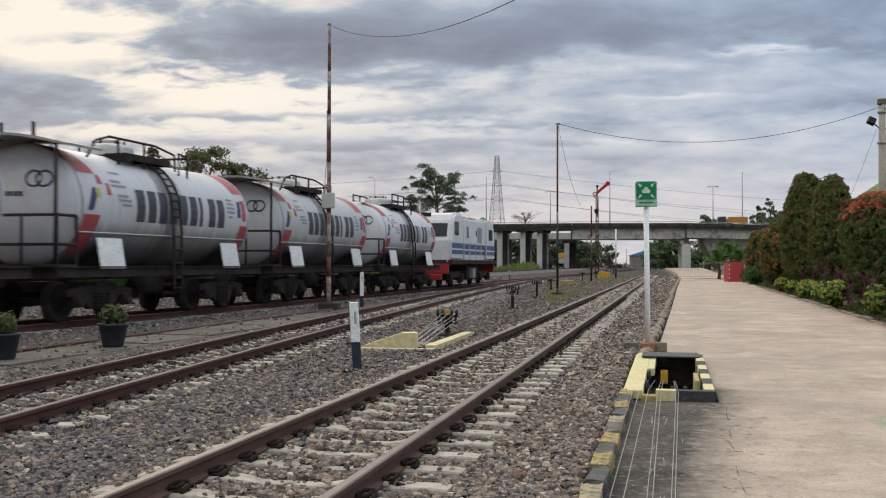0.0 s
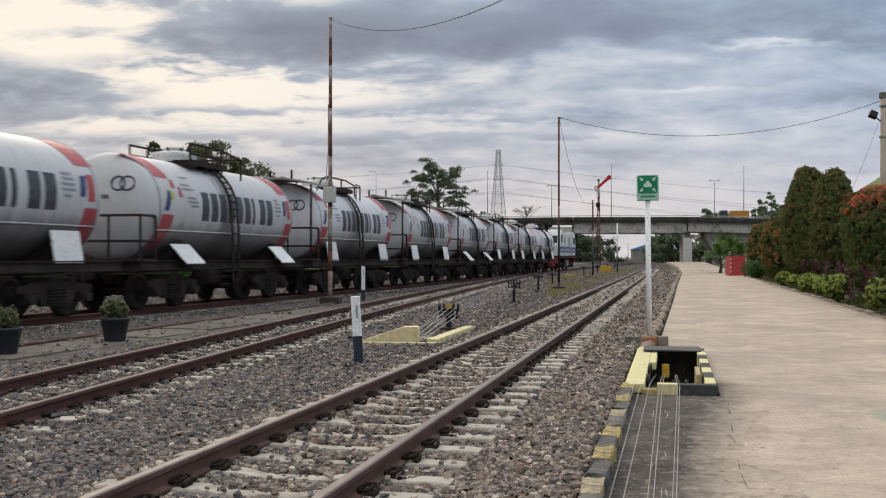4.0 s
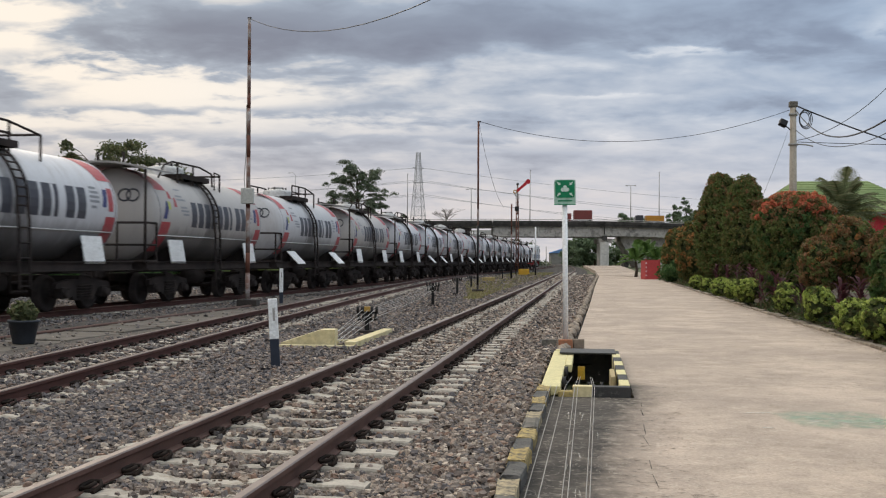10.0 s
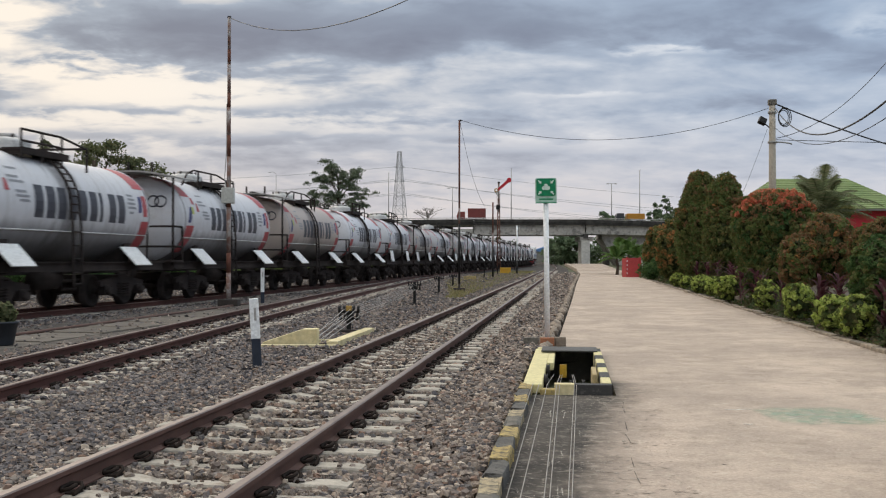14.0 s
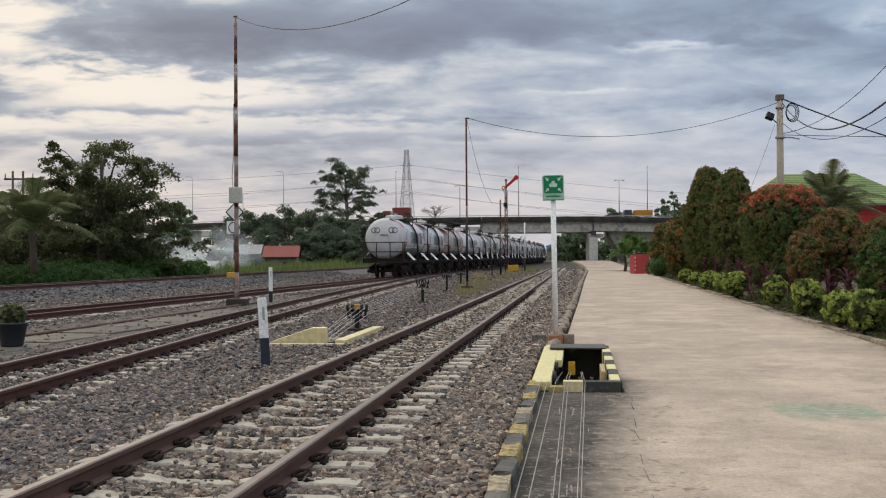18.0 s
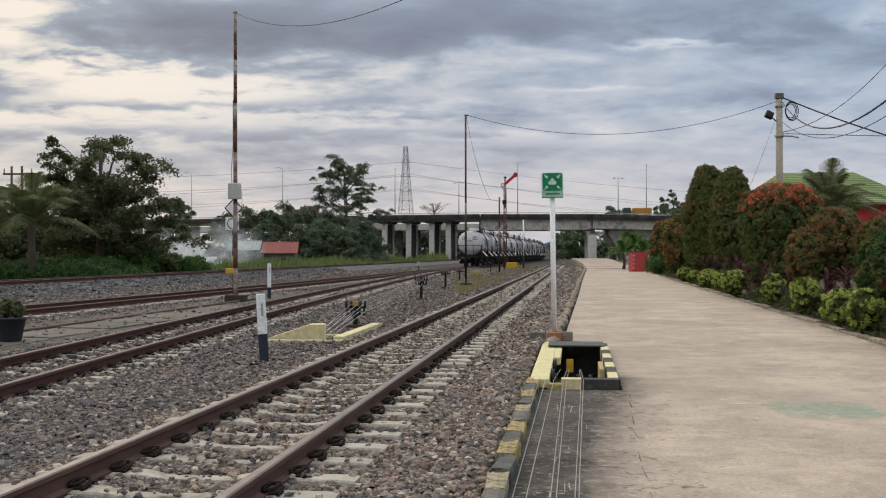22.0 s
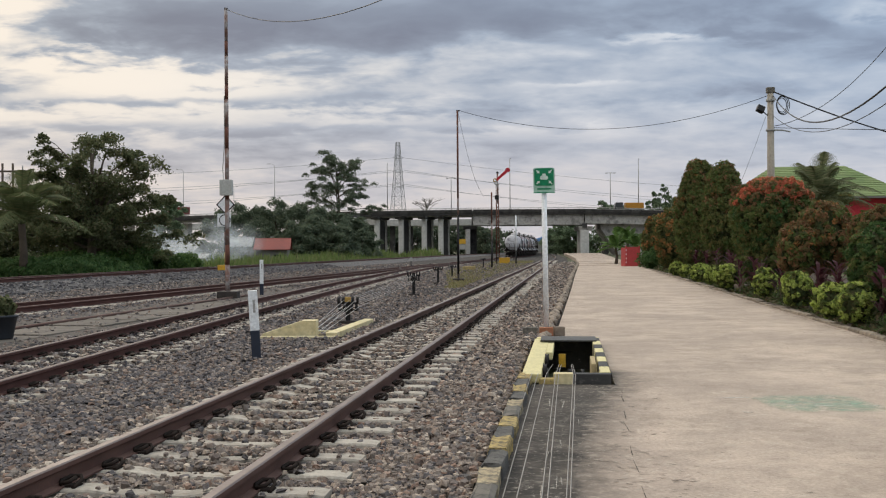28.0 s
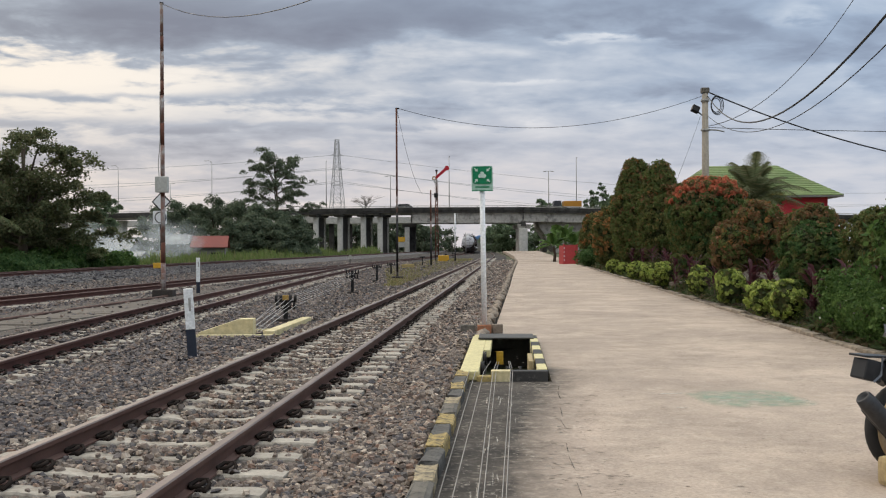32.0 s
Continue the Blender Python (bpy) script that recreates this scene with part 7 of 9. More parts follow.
def tree(name, x, y, z0, h, spread, label, material, n=9000, leaf=0.2, trunk=0.2, clumps=34, low=0.35, seed=1, flat=0.5, group="", limbs=10, lean=0.0, thin=1.0, peak=0.75, fan=0.0):
    """Trunk, forking limbs that end in flat ragged sprays of leaves, with sky between."""
    rng = random.Random(seed)
    t = thing(name, pose(x, y, z0), label, "tree", group)
    part("trunk", tube([(0, 0, -0.2), (0.02 * h * rng.uniform(-1, 1), 0, h * 0.25), (0.02 * h + lean * 0.5, 0.01 * h, h * 0.55), (lean, 0, h * 0.9)], trunk, 8, radii=[trunk * 1.15, trunk, trunk * 0.7, trunk * 0.2]), M_BARK, t)
    tips = []
    for k in range(limbs):
        a = k * 2.4 + rng.uniform(-0.35, 0.35)
        f = k / max(1, limbs - 1)
        zb = h * (low + (0.82 - low) * f)
        # widest a third of the way up, narrow at the top
        r = spread * (1.0 - peak * max(0.0, f - 0.35) / 0.65) * rng.uniform(0.7, 1.08)
        rise = h * rng.uniform(0.04, 0.15) + 0.1 * h * f
        if fan:
            # limbs leave the trunk low and sweep up and out to an open, uneven top
            zb = h * (low + (0.50 - low) * f)
            r = spread * (1.0 - 0.55 * f) * rng.uniform(0.75, 1.1)
            rise = h * (0.10 + fan * f) * rng.uniform(0.8, 1.12)
        bx = lean * zb / h
        tip = Vector((bx + math.cos(a) * r, math.sin(a) * r, zb + rise))
        mid = Vector((bx + math.cos(a + 0.15) * r * 0.5, math.sin(a + 0.15) * r * 0.5, zb + rise * 0.75))
        bm = tube([(bx, 0, zb), mid, tip], trunk * 0.3, 6, radii=[trunk * 0.36, trunk * 0.22, trunk * 0.05])
        for j in range(5):
            q = mid.lerp(tip, j / 4) if j else Vector((bx, 0, zb)).lerp(mid, 0.6)
            b = a + rng.choice((-1, 1)) * rng.uniform(0.5, 1.2)
            ln = spread * rng.uniform(0.15, 0.34)
            e = q + Vector((math.cos(b) * ln, math.sin(b) * ln, rng.uniform(-0.02, 0.07) * h))
            tube([q, e], trunk * 0.08, 4, bm, radii=[trunk * 0.10, trunk * 0.03])
            tips += [e, q.lerp(e, 0.55)]
        part("limb", bm, M_BARK, t)
        tips += [tip, mid.lerp(tip, 0.5)]
    for j in range(4):
        tips.append(Vector((lean + rng.gauss(0, 0.10) * spread, rng.gauss(0, 0.1) * spread, h * rng.uniform(0.84, 0.97))))
    tips = np.array([tuple(p) for p in tips])
    sel = tips[RNG.integers(0, len(tips), clumps)] if clumps > len(tips) else tips[RNG.permutation(len(tips))[:clumps]]
    sel = sel + RNG.normal(0, 1, sel.shape) * np.array([0.07 * spread, 0.07 * spread, 0.018 * h])
    rr = thin * spread * RNG.uniform(0.05, 0.125, len(sel))
    which = RNG.integers(0, len(sel), n)
    g = np.clip(RNG.normal(0, 1, (n, 3)), -2.2, 2.2) * rr[which][:, None] * np.array([1.0, 1.0, flat])
    pts = sel[which] + g
    # sprays droop at their rims
    pts[:, 2] -= 0.18 * (g[:, 0] ** 2 + g[:, 1] ** 2) / (rr[which] + 1e-6)
    nrm = np.tile(np.array([0, 0, 0.8]), (n, 1)) + RNG.normal(0, 0.3, (n, 3))
    part("crown", leaf_mesh("crown", pts, nrm, leaf, material), None, t)
    return t


def palm(name, x, y, z0, h, frond, n, label, droop=1.0, trunk=0.14, material=None, category="palm", seed=3, wide=0.024, low=0.15):
    """Fronds of narrow leaflets on a ringed trunk."""
    rng = random.Random(seed)
    t = thing(name, pose(x, y, z0), label, category)
    part("trunk", tube([(0, 0, -0.1), (0.1, 0, h * 0.5), (0, 0, h)], trunk, 8, radii=[trunk * 1.3, trunk, trunk * 0.9]), M_BARK, t)
    for k in range(n):
        a = k * 2.39996
        up = low + (1.4 - low) * (k / n) ** 0.8 + (rng.uniform(-0.2, 0.2) if low > 0.2 else 0)
        L = frond * rng.uniform(0.85, 1.1)
        bm = bmesh.new()
        spine = []
        for i in range(9):
            s = i / 8
            r = L * (s * math.cos(up) * 1.0 + 0.0)
            zz = h + L * (math.sin(up) * s - droop * 0.75 * s * s * math.cos(up * 0.6))
            spine.append(Vector((math.cos(a) * r, math.sin(a) * r, zz)))
        tube(spine, 0.02, 4, bm)
        side = Vector((-math.sin(a), math.cos(a), 0))
        for i in range(48):
            s = 0.12 + 0.88 * i / 48
            f = s * 8
            j = min(7, int(f))
            base = spine[j].lerp(spine[j + 1], f - j)
            d = (spine[j + 1] - spine[j]).normalized()
            ll = L * 0.24 * math.sin(math.pi * min(1, 0.12 + s * 0.9)) + 0.08
            for sg in (-1, 1):
                tip = base + (side * sg * 0.75 + d * 0.55).normalized() * ll + Vector((0, 0, -ll * 0.35 * droop))
                w = d * wide
                bm.faces.new([bm.verts.new(q) for q in (base - w, base + w, tip)])
        part("frond", bm, material or M_LEAFDARK, t)
    return t


# left: the great tree, palms and wood beyond the far track
M_LEAFPALM = leaves_mat("olive_palm_fronds", [(0.072, 0.086, 0.038), (0.094, 0.104, 0.046), (0.057, 0.074, 0.034), (0.124, 0.112, 0.055), (0.068, 0.084, 0.038)], 0.4)
# distance haze is put into the next two leaf colours, paler and greyer
M_LEAFWOOD = leaves_mat("grey_green_wood_leaves_with_haze", [(0.060, 0.080, 0.056), (0.082, 0.104, 0.066), (0.104, 0.126, 0.080), (0.068, 0.088, 0.062), (0.124, 0.138, 0.092)], 0.45)
M_LEAFHAZE = leaves_mat("far_leaves_paled_by_painted_haze", [(0.085, 0.118, 0.07), (0.105, 0.142, 0.082), (0.125, 0.16, 0.092), (0.095, 0.128, 0.078)], 0.45)
tree("large_tree", -19.5, 62, -0.4, 8.15, 4.5, "large spreading dark green tree beyond the tracks", M_LEAFTREE, 36000, 0.112, 0.26, 210, 0.20, 5, 0.45, limbs=20, thin=0.62, fan=0.40)
tree("large_tree", -20.9, 64, -0.4, 6.4, 2.9, "dark green tree with an upright crown beyond the tracks", M_LEAFTREE, 20000, 0.10, 0.2, 95, 0.22, 6, 0.5, limbs=11, lean=-0.5, fan=0.3)
tree("large_tree", -20.0, 66, -0.4, 4.8, 2.3, "dense dark green tree beyond the tracks", M_LEAFTREE, 20000, 0.11, 0.2, 90, 0.12, 16, 0.6, limbs=12)
tree("small_tree", at_px(250, 66), 66, -0.4, 2.7, 2.0, "low feathery green tree beyond the tracks", M_LEAFPALM, 14000, 0.10, 0.1, 60, 0.4, 13, 0.3, limbs=8)
palm("coconut_palm", at_px(58, 53.5), 53.5, -0.4, 3.0, 4.9, 19, "young coconut palm with long arching fronds", 1.0, 0.2, M_LEAFPALM, seed=4, low=0.7, wide=0.03)
palm("coconut_palm", at_px(-28, 55), 55, -0.4, 3.0, 4.6, 18, "young coconut palm with long arching fronds", 1.0, 0.2, M_LEAFPALM, seed=9, low=0.7, wide=0.03)
palm("coconut_palm", at_px(-130, 58), 58, -0.4, 2.6, 3.8, 18, "young coconut palm with long arching fronds", 0.8, 0.2, M_LEAFPALM, seed=10, low=0.6)
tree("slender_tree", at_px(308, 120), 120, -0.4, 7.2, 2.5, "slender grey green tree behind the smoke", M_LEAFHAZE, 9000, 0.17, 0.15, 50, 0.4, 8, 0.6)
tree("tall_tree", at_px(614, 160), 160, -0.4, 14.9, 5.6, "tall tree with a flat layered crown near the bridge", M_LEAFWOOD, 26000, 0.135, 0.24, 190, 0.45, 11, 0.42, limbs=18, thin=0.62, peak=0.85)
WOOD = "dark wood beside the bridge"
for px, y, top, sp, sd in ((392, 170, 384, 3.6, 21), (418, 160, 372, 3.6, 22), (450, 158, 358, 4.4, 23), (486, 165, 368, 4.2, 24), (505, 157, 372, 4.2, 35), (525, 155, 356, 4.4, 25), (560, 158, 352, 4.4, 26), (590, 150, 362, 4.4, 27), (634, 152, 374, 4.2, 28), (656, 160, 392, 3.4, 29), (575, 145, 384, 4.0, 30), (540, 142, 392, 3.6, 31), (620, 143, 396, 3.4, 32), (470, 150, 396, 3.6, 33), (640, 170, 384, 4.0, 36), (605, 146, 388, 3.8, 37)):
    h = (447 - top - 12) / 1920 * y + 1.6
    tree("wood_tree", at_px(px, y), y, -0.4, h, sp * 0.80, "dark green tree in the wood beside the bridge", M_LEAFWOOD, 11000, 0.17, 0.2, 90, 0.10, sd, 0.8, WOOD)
for px, y, top, sp, sd in ((-150, 84, 372, 3.4, 61), (-95, 82, 380, 3.2, 62), (-45, 84, 374, 3.2, 63), (0, 80, 384, 3.0, 64), (35, 84, 378, 3.0, 65), (75, 82, 388, 2.8, 66), (110, 84, 384, 2.8, 67), (205, 86, 398, 2.4, 68)):
    h = (447 - top) / 1920 * y + 1.6
    tree("wood_tree", at_px(px, y), y, -0.4, h, sp, "dark green tree behind the palms", M_LEAFTREE, 5500, 0.175, 0.14, 80, 0.06, sd, 0.8, "trees behind the palms")
# under and beyond the bridge
for px, y, top, sp, sd in ((1015, 262, 404, 5.5, 41), (1035, 258, 402, 5.0, 42), (1000, 300, 412, 5.0, 43), (905, 275, 414, 6, 44), (875, 270, 410, 6, 45), (840, 272, 404, 6, 46), (810, 268, 400, 6, 58), (780, 270, 403, 6, 47), (755, 268, 402, 6, 59), (725, 272, 402, 6, 48), (700, 268, 400, 6, 49), (660, 262, 400, 6, 54), (1090, 262, 412, 6, 50), (1130, 262, 400, 6, 55)):
    y *= BRIDGE
    h = (447 - top) / 1920 * y + 1.2
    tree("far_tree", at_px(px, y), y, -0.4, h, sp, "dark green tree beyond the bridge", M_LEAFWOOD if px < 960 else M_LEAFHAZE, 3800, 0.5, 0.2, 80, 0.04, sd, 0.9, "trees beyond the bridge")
for px, y, top, sp, sd in ((1092, 262, 362, 3.2, 51), (1120, 270, 366, 3.0, 52), (1196, 255, 345, 3.4, 53), (1180, 262, 352, 3.0, 56), (1210, 250, 350, 3.2, 57)):
    y *= BRIDGE
    h = (447 - top) / 1920 * y + 1.2
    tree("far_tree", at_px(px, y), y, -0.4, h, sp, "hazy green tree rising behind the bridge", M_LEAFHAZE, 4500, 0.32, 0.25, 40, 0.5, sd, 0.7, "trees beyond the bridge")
palm("coconut_palm", at_px(1470, 50), 50, -0.2, 3.55, 3.5, 24, "coconut palm in front of the green roofed house", 0.84, 0.16, M_LEAFTREE, seed=12, wide=0.022, low=0.4)
tree("garden_tree", at_px(1502, 56), 56, -0.2, 4.3, 1.7, "bronze green garden tree before the red walled house", M_LEAFRUST, 7000, 0.12, 0.08, 60, 0.12, 71, 0.7)
tree("garden_tree", at_px(1452, 58), 58, -0.2, 3.9, 1.3, "bronze green garden tree before the red walled house", M_LEAFRUST, 5000, 0.12, 0.08, 50, 0.12, 72, 0.7)
for px, y, h in ((1107, 92, 2.6), (1128, 94, 3.3), (1144, 92, 2.8), (1118, 97, 3.4)):
    palm("banana_plant", at_px(px, y), y, -0.2, h * 0.55, h * 0.8, 9, "bright green banana plant by the road", 0.7, 0.12, M_LEAFSAP, "banana plant", seed=int(px), wide=0.06)


def bare_tree(px, y, top):
    """A leafless flat topped tree far behind the bridge."""
    t = thing("bare_tree", pose(at_px(px, y), y, -0.4), "pale leafless flat topped tree behind the bridge", "tree")
    h = (447 - top) / 1920 * y + 1.6
    part("trunk", rod((0, 0, 0), (0, 0, h * 0.9), 0.25, 0.1, seg=6), M_TWIG, t)
    rng = random.Random(4)
    for k in range(20):
        a, z = k * 2.4 + rng.uniform(-0.4, 0.4), h * (0.70 + 0.2 * rng.random())
        r = 5.6 * rng.uniform(0.35, 1.0)
        zt = h * rng.uniform(0.90, 1.0) - 0.03 * h * r / 5.6
        mid = Vector((r * 0.5 * math.cos(a), r * 0.5 * math.sin(a), (z + zt) / 2 + 0.5))
        tip = Vector((r * math.cos(a), r * math.sin(a), zt))
        bm = tube([(0, 0, z), mid, tip], 0.09, 4, radii=[0.12, 0.08, 0.04])
        for j in range(5):
            q = mid.lerp(tip, rng.uniform(0.1, 1.0))
            tube([q, q + Vector((rng.uniform(-1.1, 1.1), rng.uniform(-1, 1), rng.uniform(0.0, 0.9)))], 0.04, 4, bm)
        part("branch", bm, M_PALETWIG, t)


M_PALETWIG = mat("pale_bare_twigs", (0.26, 0.23, 0.21), (0.19, 0.17, 0.155), 0.95, scale=1, fine=6, bump=0.0)
bare_tree(772, 360, 354)


def undergrowth():
    """Bushes and tall weeds along the far side of the tracks."""
    rng = random.Random(3)
    spots = []
    for px in range(-160, 240, 34):
        spots.append((px, rng.uniform(54, 60), rng.uniform(0.7, 1.5), rng.uniform(1.2, 1.9)))
    spots += [(240, 66, 1.9, 2.4), (215, 64, 1.7, 2.0), (276, 67, 1.7, 1.5), (343, 68, 1.45, 1.25), (140, 60, 1.6, 1.6), (250, 66, 1.6, 1.6)]
    for px, y, h, r in spots:
        g = thing("bush", pose(at_px(px, y), y, -0.42), "rounded green bush on the bank beyond the tracks", "bush", "bushes on the bank")
        p, d = shell_points(4200, (0, 0, h * 0.5), (r, r * 0.8, h * 0.55), 0.16, 0.4)
        part("foliage", leaf_mesh("foliage", p, d, 0.10, M_LEAFDARK if rng.random() < 0.7 else M_LEAFSAP), None, g)
    # a band of grass and weeds
    n = 42000
    t = RNG.random(n)
    y = 44 + 160 * t ** 1.25
    edge = np.interp(y, TRACK_FAR.p[:, 1], TRACK_FAR.p[:, 0]) - 2.4
    x = edge - RNG.random(n) ** 1.4 * (6 + y * 0.12)
    # thick and uneven beside the huts, thin under the bushes
    thick = np.where(x / y * 1920 + 784 > 380, 1.0, 0.45)
    h = RNG.uniform(0.2, 0.9, n) * thick * (0.65 + 0.55 * np.sin(x * 0.7 + 0.2 * y) * np.sin(y * 0.23)) * (1 + y / 160)
    a = RNG.uniform(0, 6.28, n)
    w = 0.05 + y * 0.0011
    lean = RNG.normal(0, 0.25, (n, 2)) * h[:, None]
    v = np.stack([np.stack([x - np.cos(a) * w, y - np.sin(a) * w, np.full(n, -0.42)], 1), np.stack([x + np.cos(a) * w, y + np.sin(a) * w, np.full(n, -0.42)], 1), np.stack([x + lean[:, 0], y + lean[:, 1], -0.42 + h], 1)], axis=1).reshape(-1, 3)
    me = quads("grass", v, np.arange(3 * n).reshape(n, 3), M_LEAFGRASS)
    tagged(new("grass", me), "bright green grass and weeds beyond the tracks", "grass", kind="stuff")
    # sparse dry grass between the tracks towards the bridge
    n = 9000
    y = 38 + 90 * RNG.random(n)
    x = np.interp(y, TRACK_NEAR.p[:, 1], TRACK_NEAR.p[:, 0]) - 1.6 - RNG.random(n) * np.clip((y - 36) * 0.12, 0.5, 4.2)
    h = RNG.uniform(0.04, 0.16, n)
    a = RNG.uniform(0, 6.28, n)
    w = 0.03
    lean = RNG.normal(0, 0.5, (n, 2)) * h[:, None]
    v = np.stack([np.stack([x - np.cos(a) * w, y - np.sin(a) * w, np.full(n, -0.19)], 1), np.stack([x + np.cos(a) * w, y + np.sin(a) * w, np.full(n, -0.19)], 1), np.stack([x + lean[:, 0], y + lean[:, 1], -0.19 + h], 1)], axis=1).reshape(-1, 3)
    me = quads("dry_grass", v, np.arange(3 * n).reshape(n, 3), M_LEAFDRY)
    tagged(new("dry_grass", me), "sparse dry grass between the tracks", "grass", kind="stuff")


M_LEAFDRY = leaves_mat("dry_grass_blades", [(0.17, 0.14, 0.07), (0.13, 0.12, 0.05), (0.20, 0.17, 0.09), (0.10, 0.11, 0.04)])
undergrowth()


def bed_cover():
    """Low leafy plants and litter that hide the soil between the shrubs."""
    n = 34000
    u = 11 + 62 * RNG.random(n) ** 1.3
    v = 4.36 + 0.014 * u + RNG.random(n) * 2.6
    patch_h = 0.16 + 0.14 * np.sin(u * 2.3 + v * 3.1) + 0.10 * np.sin(u * 5.7 - v * 4.0)
    z = PLAT_Z + np.clip(patch_h, 0.02, None) * RNG.random(n) * np.clip((v - 4.3 - 0.014 * u) * 3, 0.2, 1)
    pts = np.stack([u * SA + v * CA, u * CA - v * SA, z], axis=1)
    nrm = np.tile(np.array([0.0, 0.0, 0.9]), (n, 1))
    tagged(new("ground_cover", leaf_mesh("ground_cover", pts, nrm, 0.075, M_LEAFCOVER)), "low dark green plants and dry leaves on the bed", "ground cover", kind="stuff")


M_LEAFCOVER = leaves_mat("mixed_ground_cover_leaves", [(0.03, 0.045, 0.018), (0.05, 0.07, 0.026), (0.10, 0.075, 0.042), (0.06, 0.05, 0.03), (0.045, 0.065, 0.024)])
bed_cover()


# ---- flower pots on the strip ----
def flower_pot(x, y, label):
    p = thing("potted_plant", pose(x, y, -0.135), label, "potted plant", "potted plants between the tracks")
    part("pot", lathe([(0.0, 0.0), (0.155, 0.0), (0.165, 0.02), (0.225, 0.33), (0.245, 0.335), (0.245, 0.37), (0.22, 0.37), (0.205, 0.31), (0.0, 0.30)], 24), M_POT, p, "dark plastic pot")
    q, d = shell_points(700, (0, 0, 0.50), (0.19, 0.19, 0.15), 0.2, 0.6)
    part("foliage", leaf_mesh("foliage", q, d, 0.05, M_LEAFTREE), None, p)
    part("stem", rod((0, 0, 0.28), (0, 0, 0.5), 0.012, seg=5), M_TWIG, p)


flower_pot(-6.68, 16.85, "dark plastic pot with a small green plant")
flower_pot(-7.25, 14.35, "dark plastic pot with a small green plant")


# ---- house, gate and huts ----
M_REDWALL = mat("bright_red_wall_paint", (0.62, 0.045, 0.06), (0.55, 0.04, 0.055), 0.7, scale=0.6, fine=8, bump=0.05, depth=0.01)
M_GREENROOF = mat("faded_green_roof_tile", (0.15, 0.22, 0.08), (0.21, 0.26, 0.11), 0.8, scale=0.5, fine=6, bump=0.3, depth=0.03, vary=0.12)
M_GATE = mat("red_painted_zinc", (0.46, 0.06, 0.06), (0.38, 0.055, 0.055), 0.65, scale=2, fine=12, bump=0.1, depth=0.01, dirt=(0.30, 0.17, 0.13), dirt_at=0.66)
M_TIN = mat("grey_tin_roof", (0.27, 0.275, 0.28), (0.18, 0.18, 0.185), 0.6, 0.2, scale=0.6, fine=6, bump=0.1, depth=0.01)
M_REDROOF = mat("dull_red_roof_sheet", (0.26, 0.075, 0.06), (0.20, 0.065, 0.055), 0.8, scale=0.6, fine=6, bump=0.1, depth=0.01)
M_PLASTER = mat("dirty_white_plaster", (0.25, 0.24, 0.22), (0.17, 0.16, 0.145), 0.9, scale=0.5, fine=6, bump=0.1, depth=0.01)


def green_house():
    h = thing("house", pose(25.7, 74.2, 0.0, 0, 0, -8), "red walled house with a green tiled hip roof", "house")
    part("wall", box((9.6, 8.0, 4.5), (0, 0, 2.25), 0.02), M_REDWALL, h)
    part("window", box((0.8, 0.1, 1.0), (4.1, -4.03, 3.4), 0.02), M_GLASS, h, "dark window")
    part("window_frame", box((0.96, 0.06, 1.16), (4.1, -4.0, 3.4), 0.02), M_PLASTER, h)
    # four roof slopes, each laid in courses of tile
    ridge, eave, hx, hy, rx = 6.75, 4.45, 5.6, 4.8, 2.4
    roof = part("roof", prism([(-hx, 0), (hx, 0), (hx, 0.12), (-hx, 0.12)], hy * 2, None, pose(0, 0, eave - 0.1)), M_PLASTER, h, "pale eaves board")
    n = 17
    for k in range(n):
        t0, t1 = k / n, (k + 1.12) / n
        z0, z1 = eave + (ridge - eave) * t0 + 0.05, eave + (ridge - eave) * min(1, t1) + 0.02
        a0, a1 = hx + (rx - hx) * t0, hx + (rx - hx) * min(1, t1)
        b0, b1 = hy * (1 - t0), hy * (1 - min(1, t1))
        for q in (((-a0, -b0, z0), (a0, -b0, z0), (a1, -b1, z1), (-a1, -b1, z1)), ((-a0, b0, z0), (a0, b0, z0), (a1, b1, z1), (-a1, b1, z1)), ((-a0, -b0, z0), (-a0, b0, z0), (-a1, b1, z1), (-a1, -b1, z1)), ((a0, -b0, z0), (a0, b0, z0), (a1, b1, z1), (a1, -b1, z1))):
            bm = bmesh.new()
            top = [bm.verts.new(Vector(c) + Vector((0, 0, 0.012 if i < 2 else 0.0))) for i, c in enumerate(q)]
            low = [bm.verts.new(Vector(c) - Vector((0, 0, 0.04))) for c in q]
            bm.faces.new(top)
            for i in range(4):
                bm.faces.new((top[i], low[i], low[(i + 1) % 4], top[(i + 1) % 4]))
            bmesh.ops.recalc_face_normals(bm, faces=bm.faces)
            part("tile_course", bm, M_GREENROOF, roof)


green_house()


def red_gate():
    g = thing("metal_gate", pose(14.6, 80.0, PLAT_Z, 0, 0, 10), "red painted metal gate panel beside the road", "gate")
    part("panel", box((1.05, 0.05, 1.42), (0.1, 0, 0.72), 0.01), M_GATE, g)
    part("side_panel", box((0.05, 0.9, 1.38), (-0.45, 0.42, 0.7), 0.01), M_GATE, g)
    for x in (-0.42, 0.62):
        part("post", box((0.09, 0.09, 1.5), (x, -0.04, 0.75), 0.01), M_GATE, g)
    for z in (0.3, 0.6, 0.9, 1.2):
        part("hinge_patch", box((0.07, 0.02, 0.1), (-0.42, -0.095, z), 0.0), M_WHITEPAINT, g, "white patch")
    b = thing("bush", pose(14.3, 70.0, PLAT_Z), "dark green low bush beside the red gate", "bush")
    p, d = shell_points(3200, (0, 0, 0.62), (1.05, 0.9, 0.62), 0.2, 0.5)
    part("foliage", leaf_mesh("foliage", p, d, 0.1, M_LEAFDARK), None, b)


red_gate()


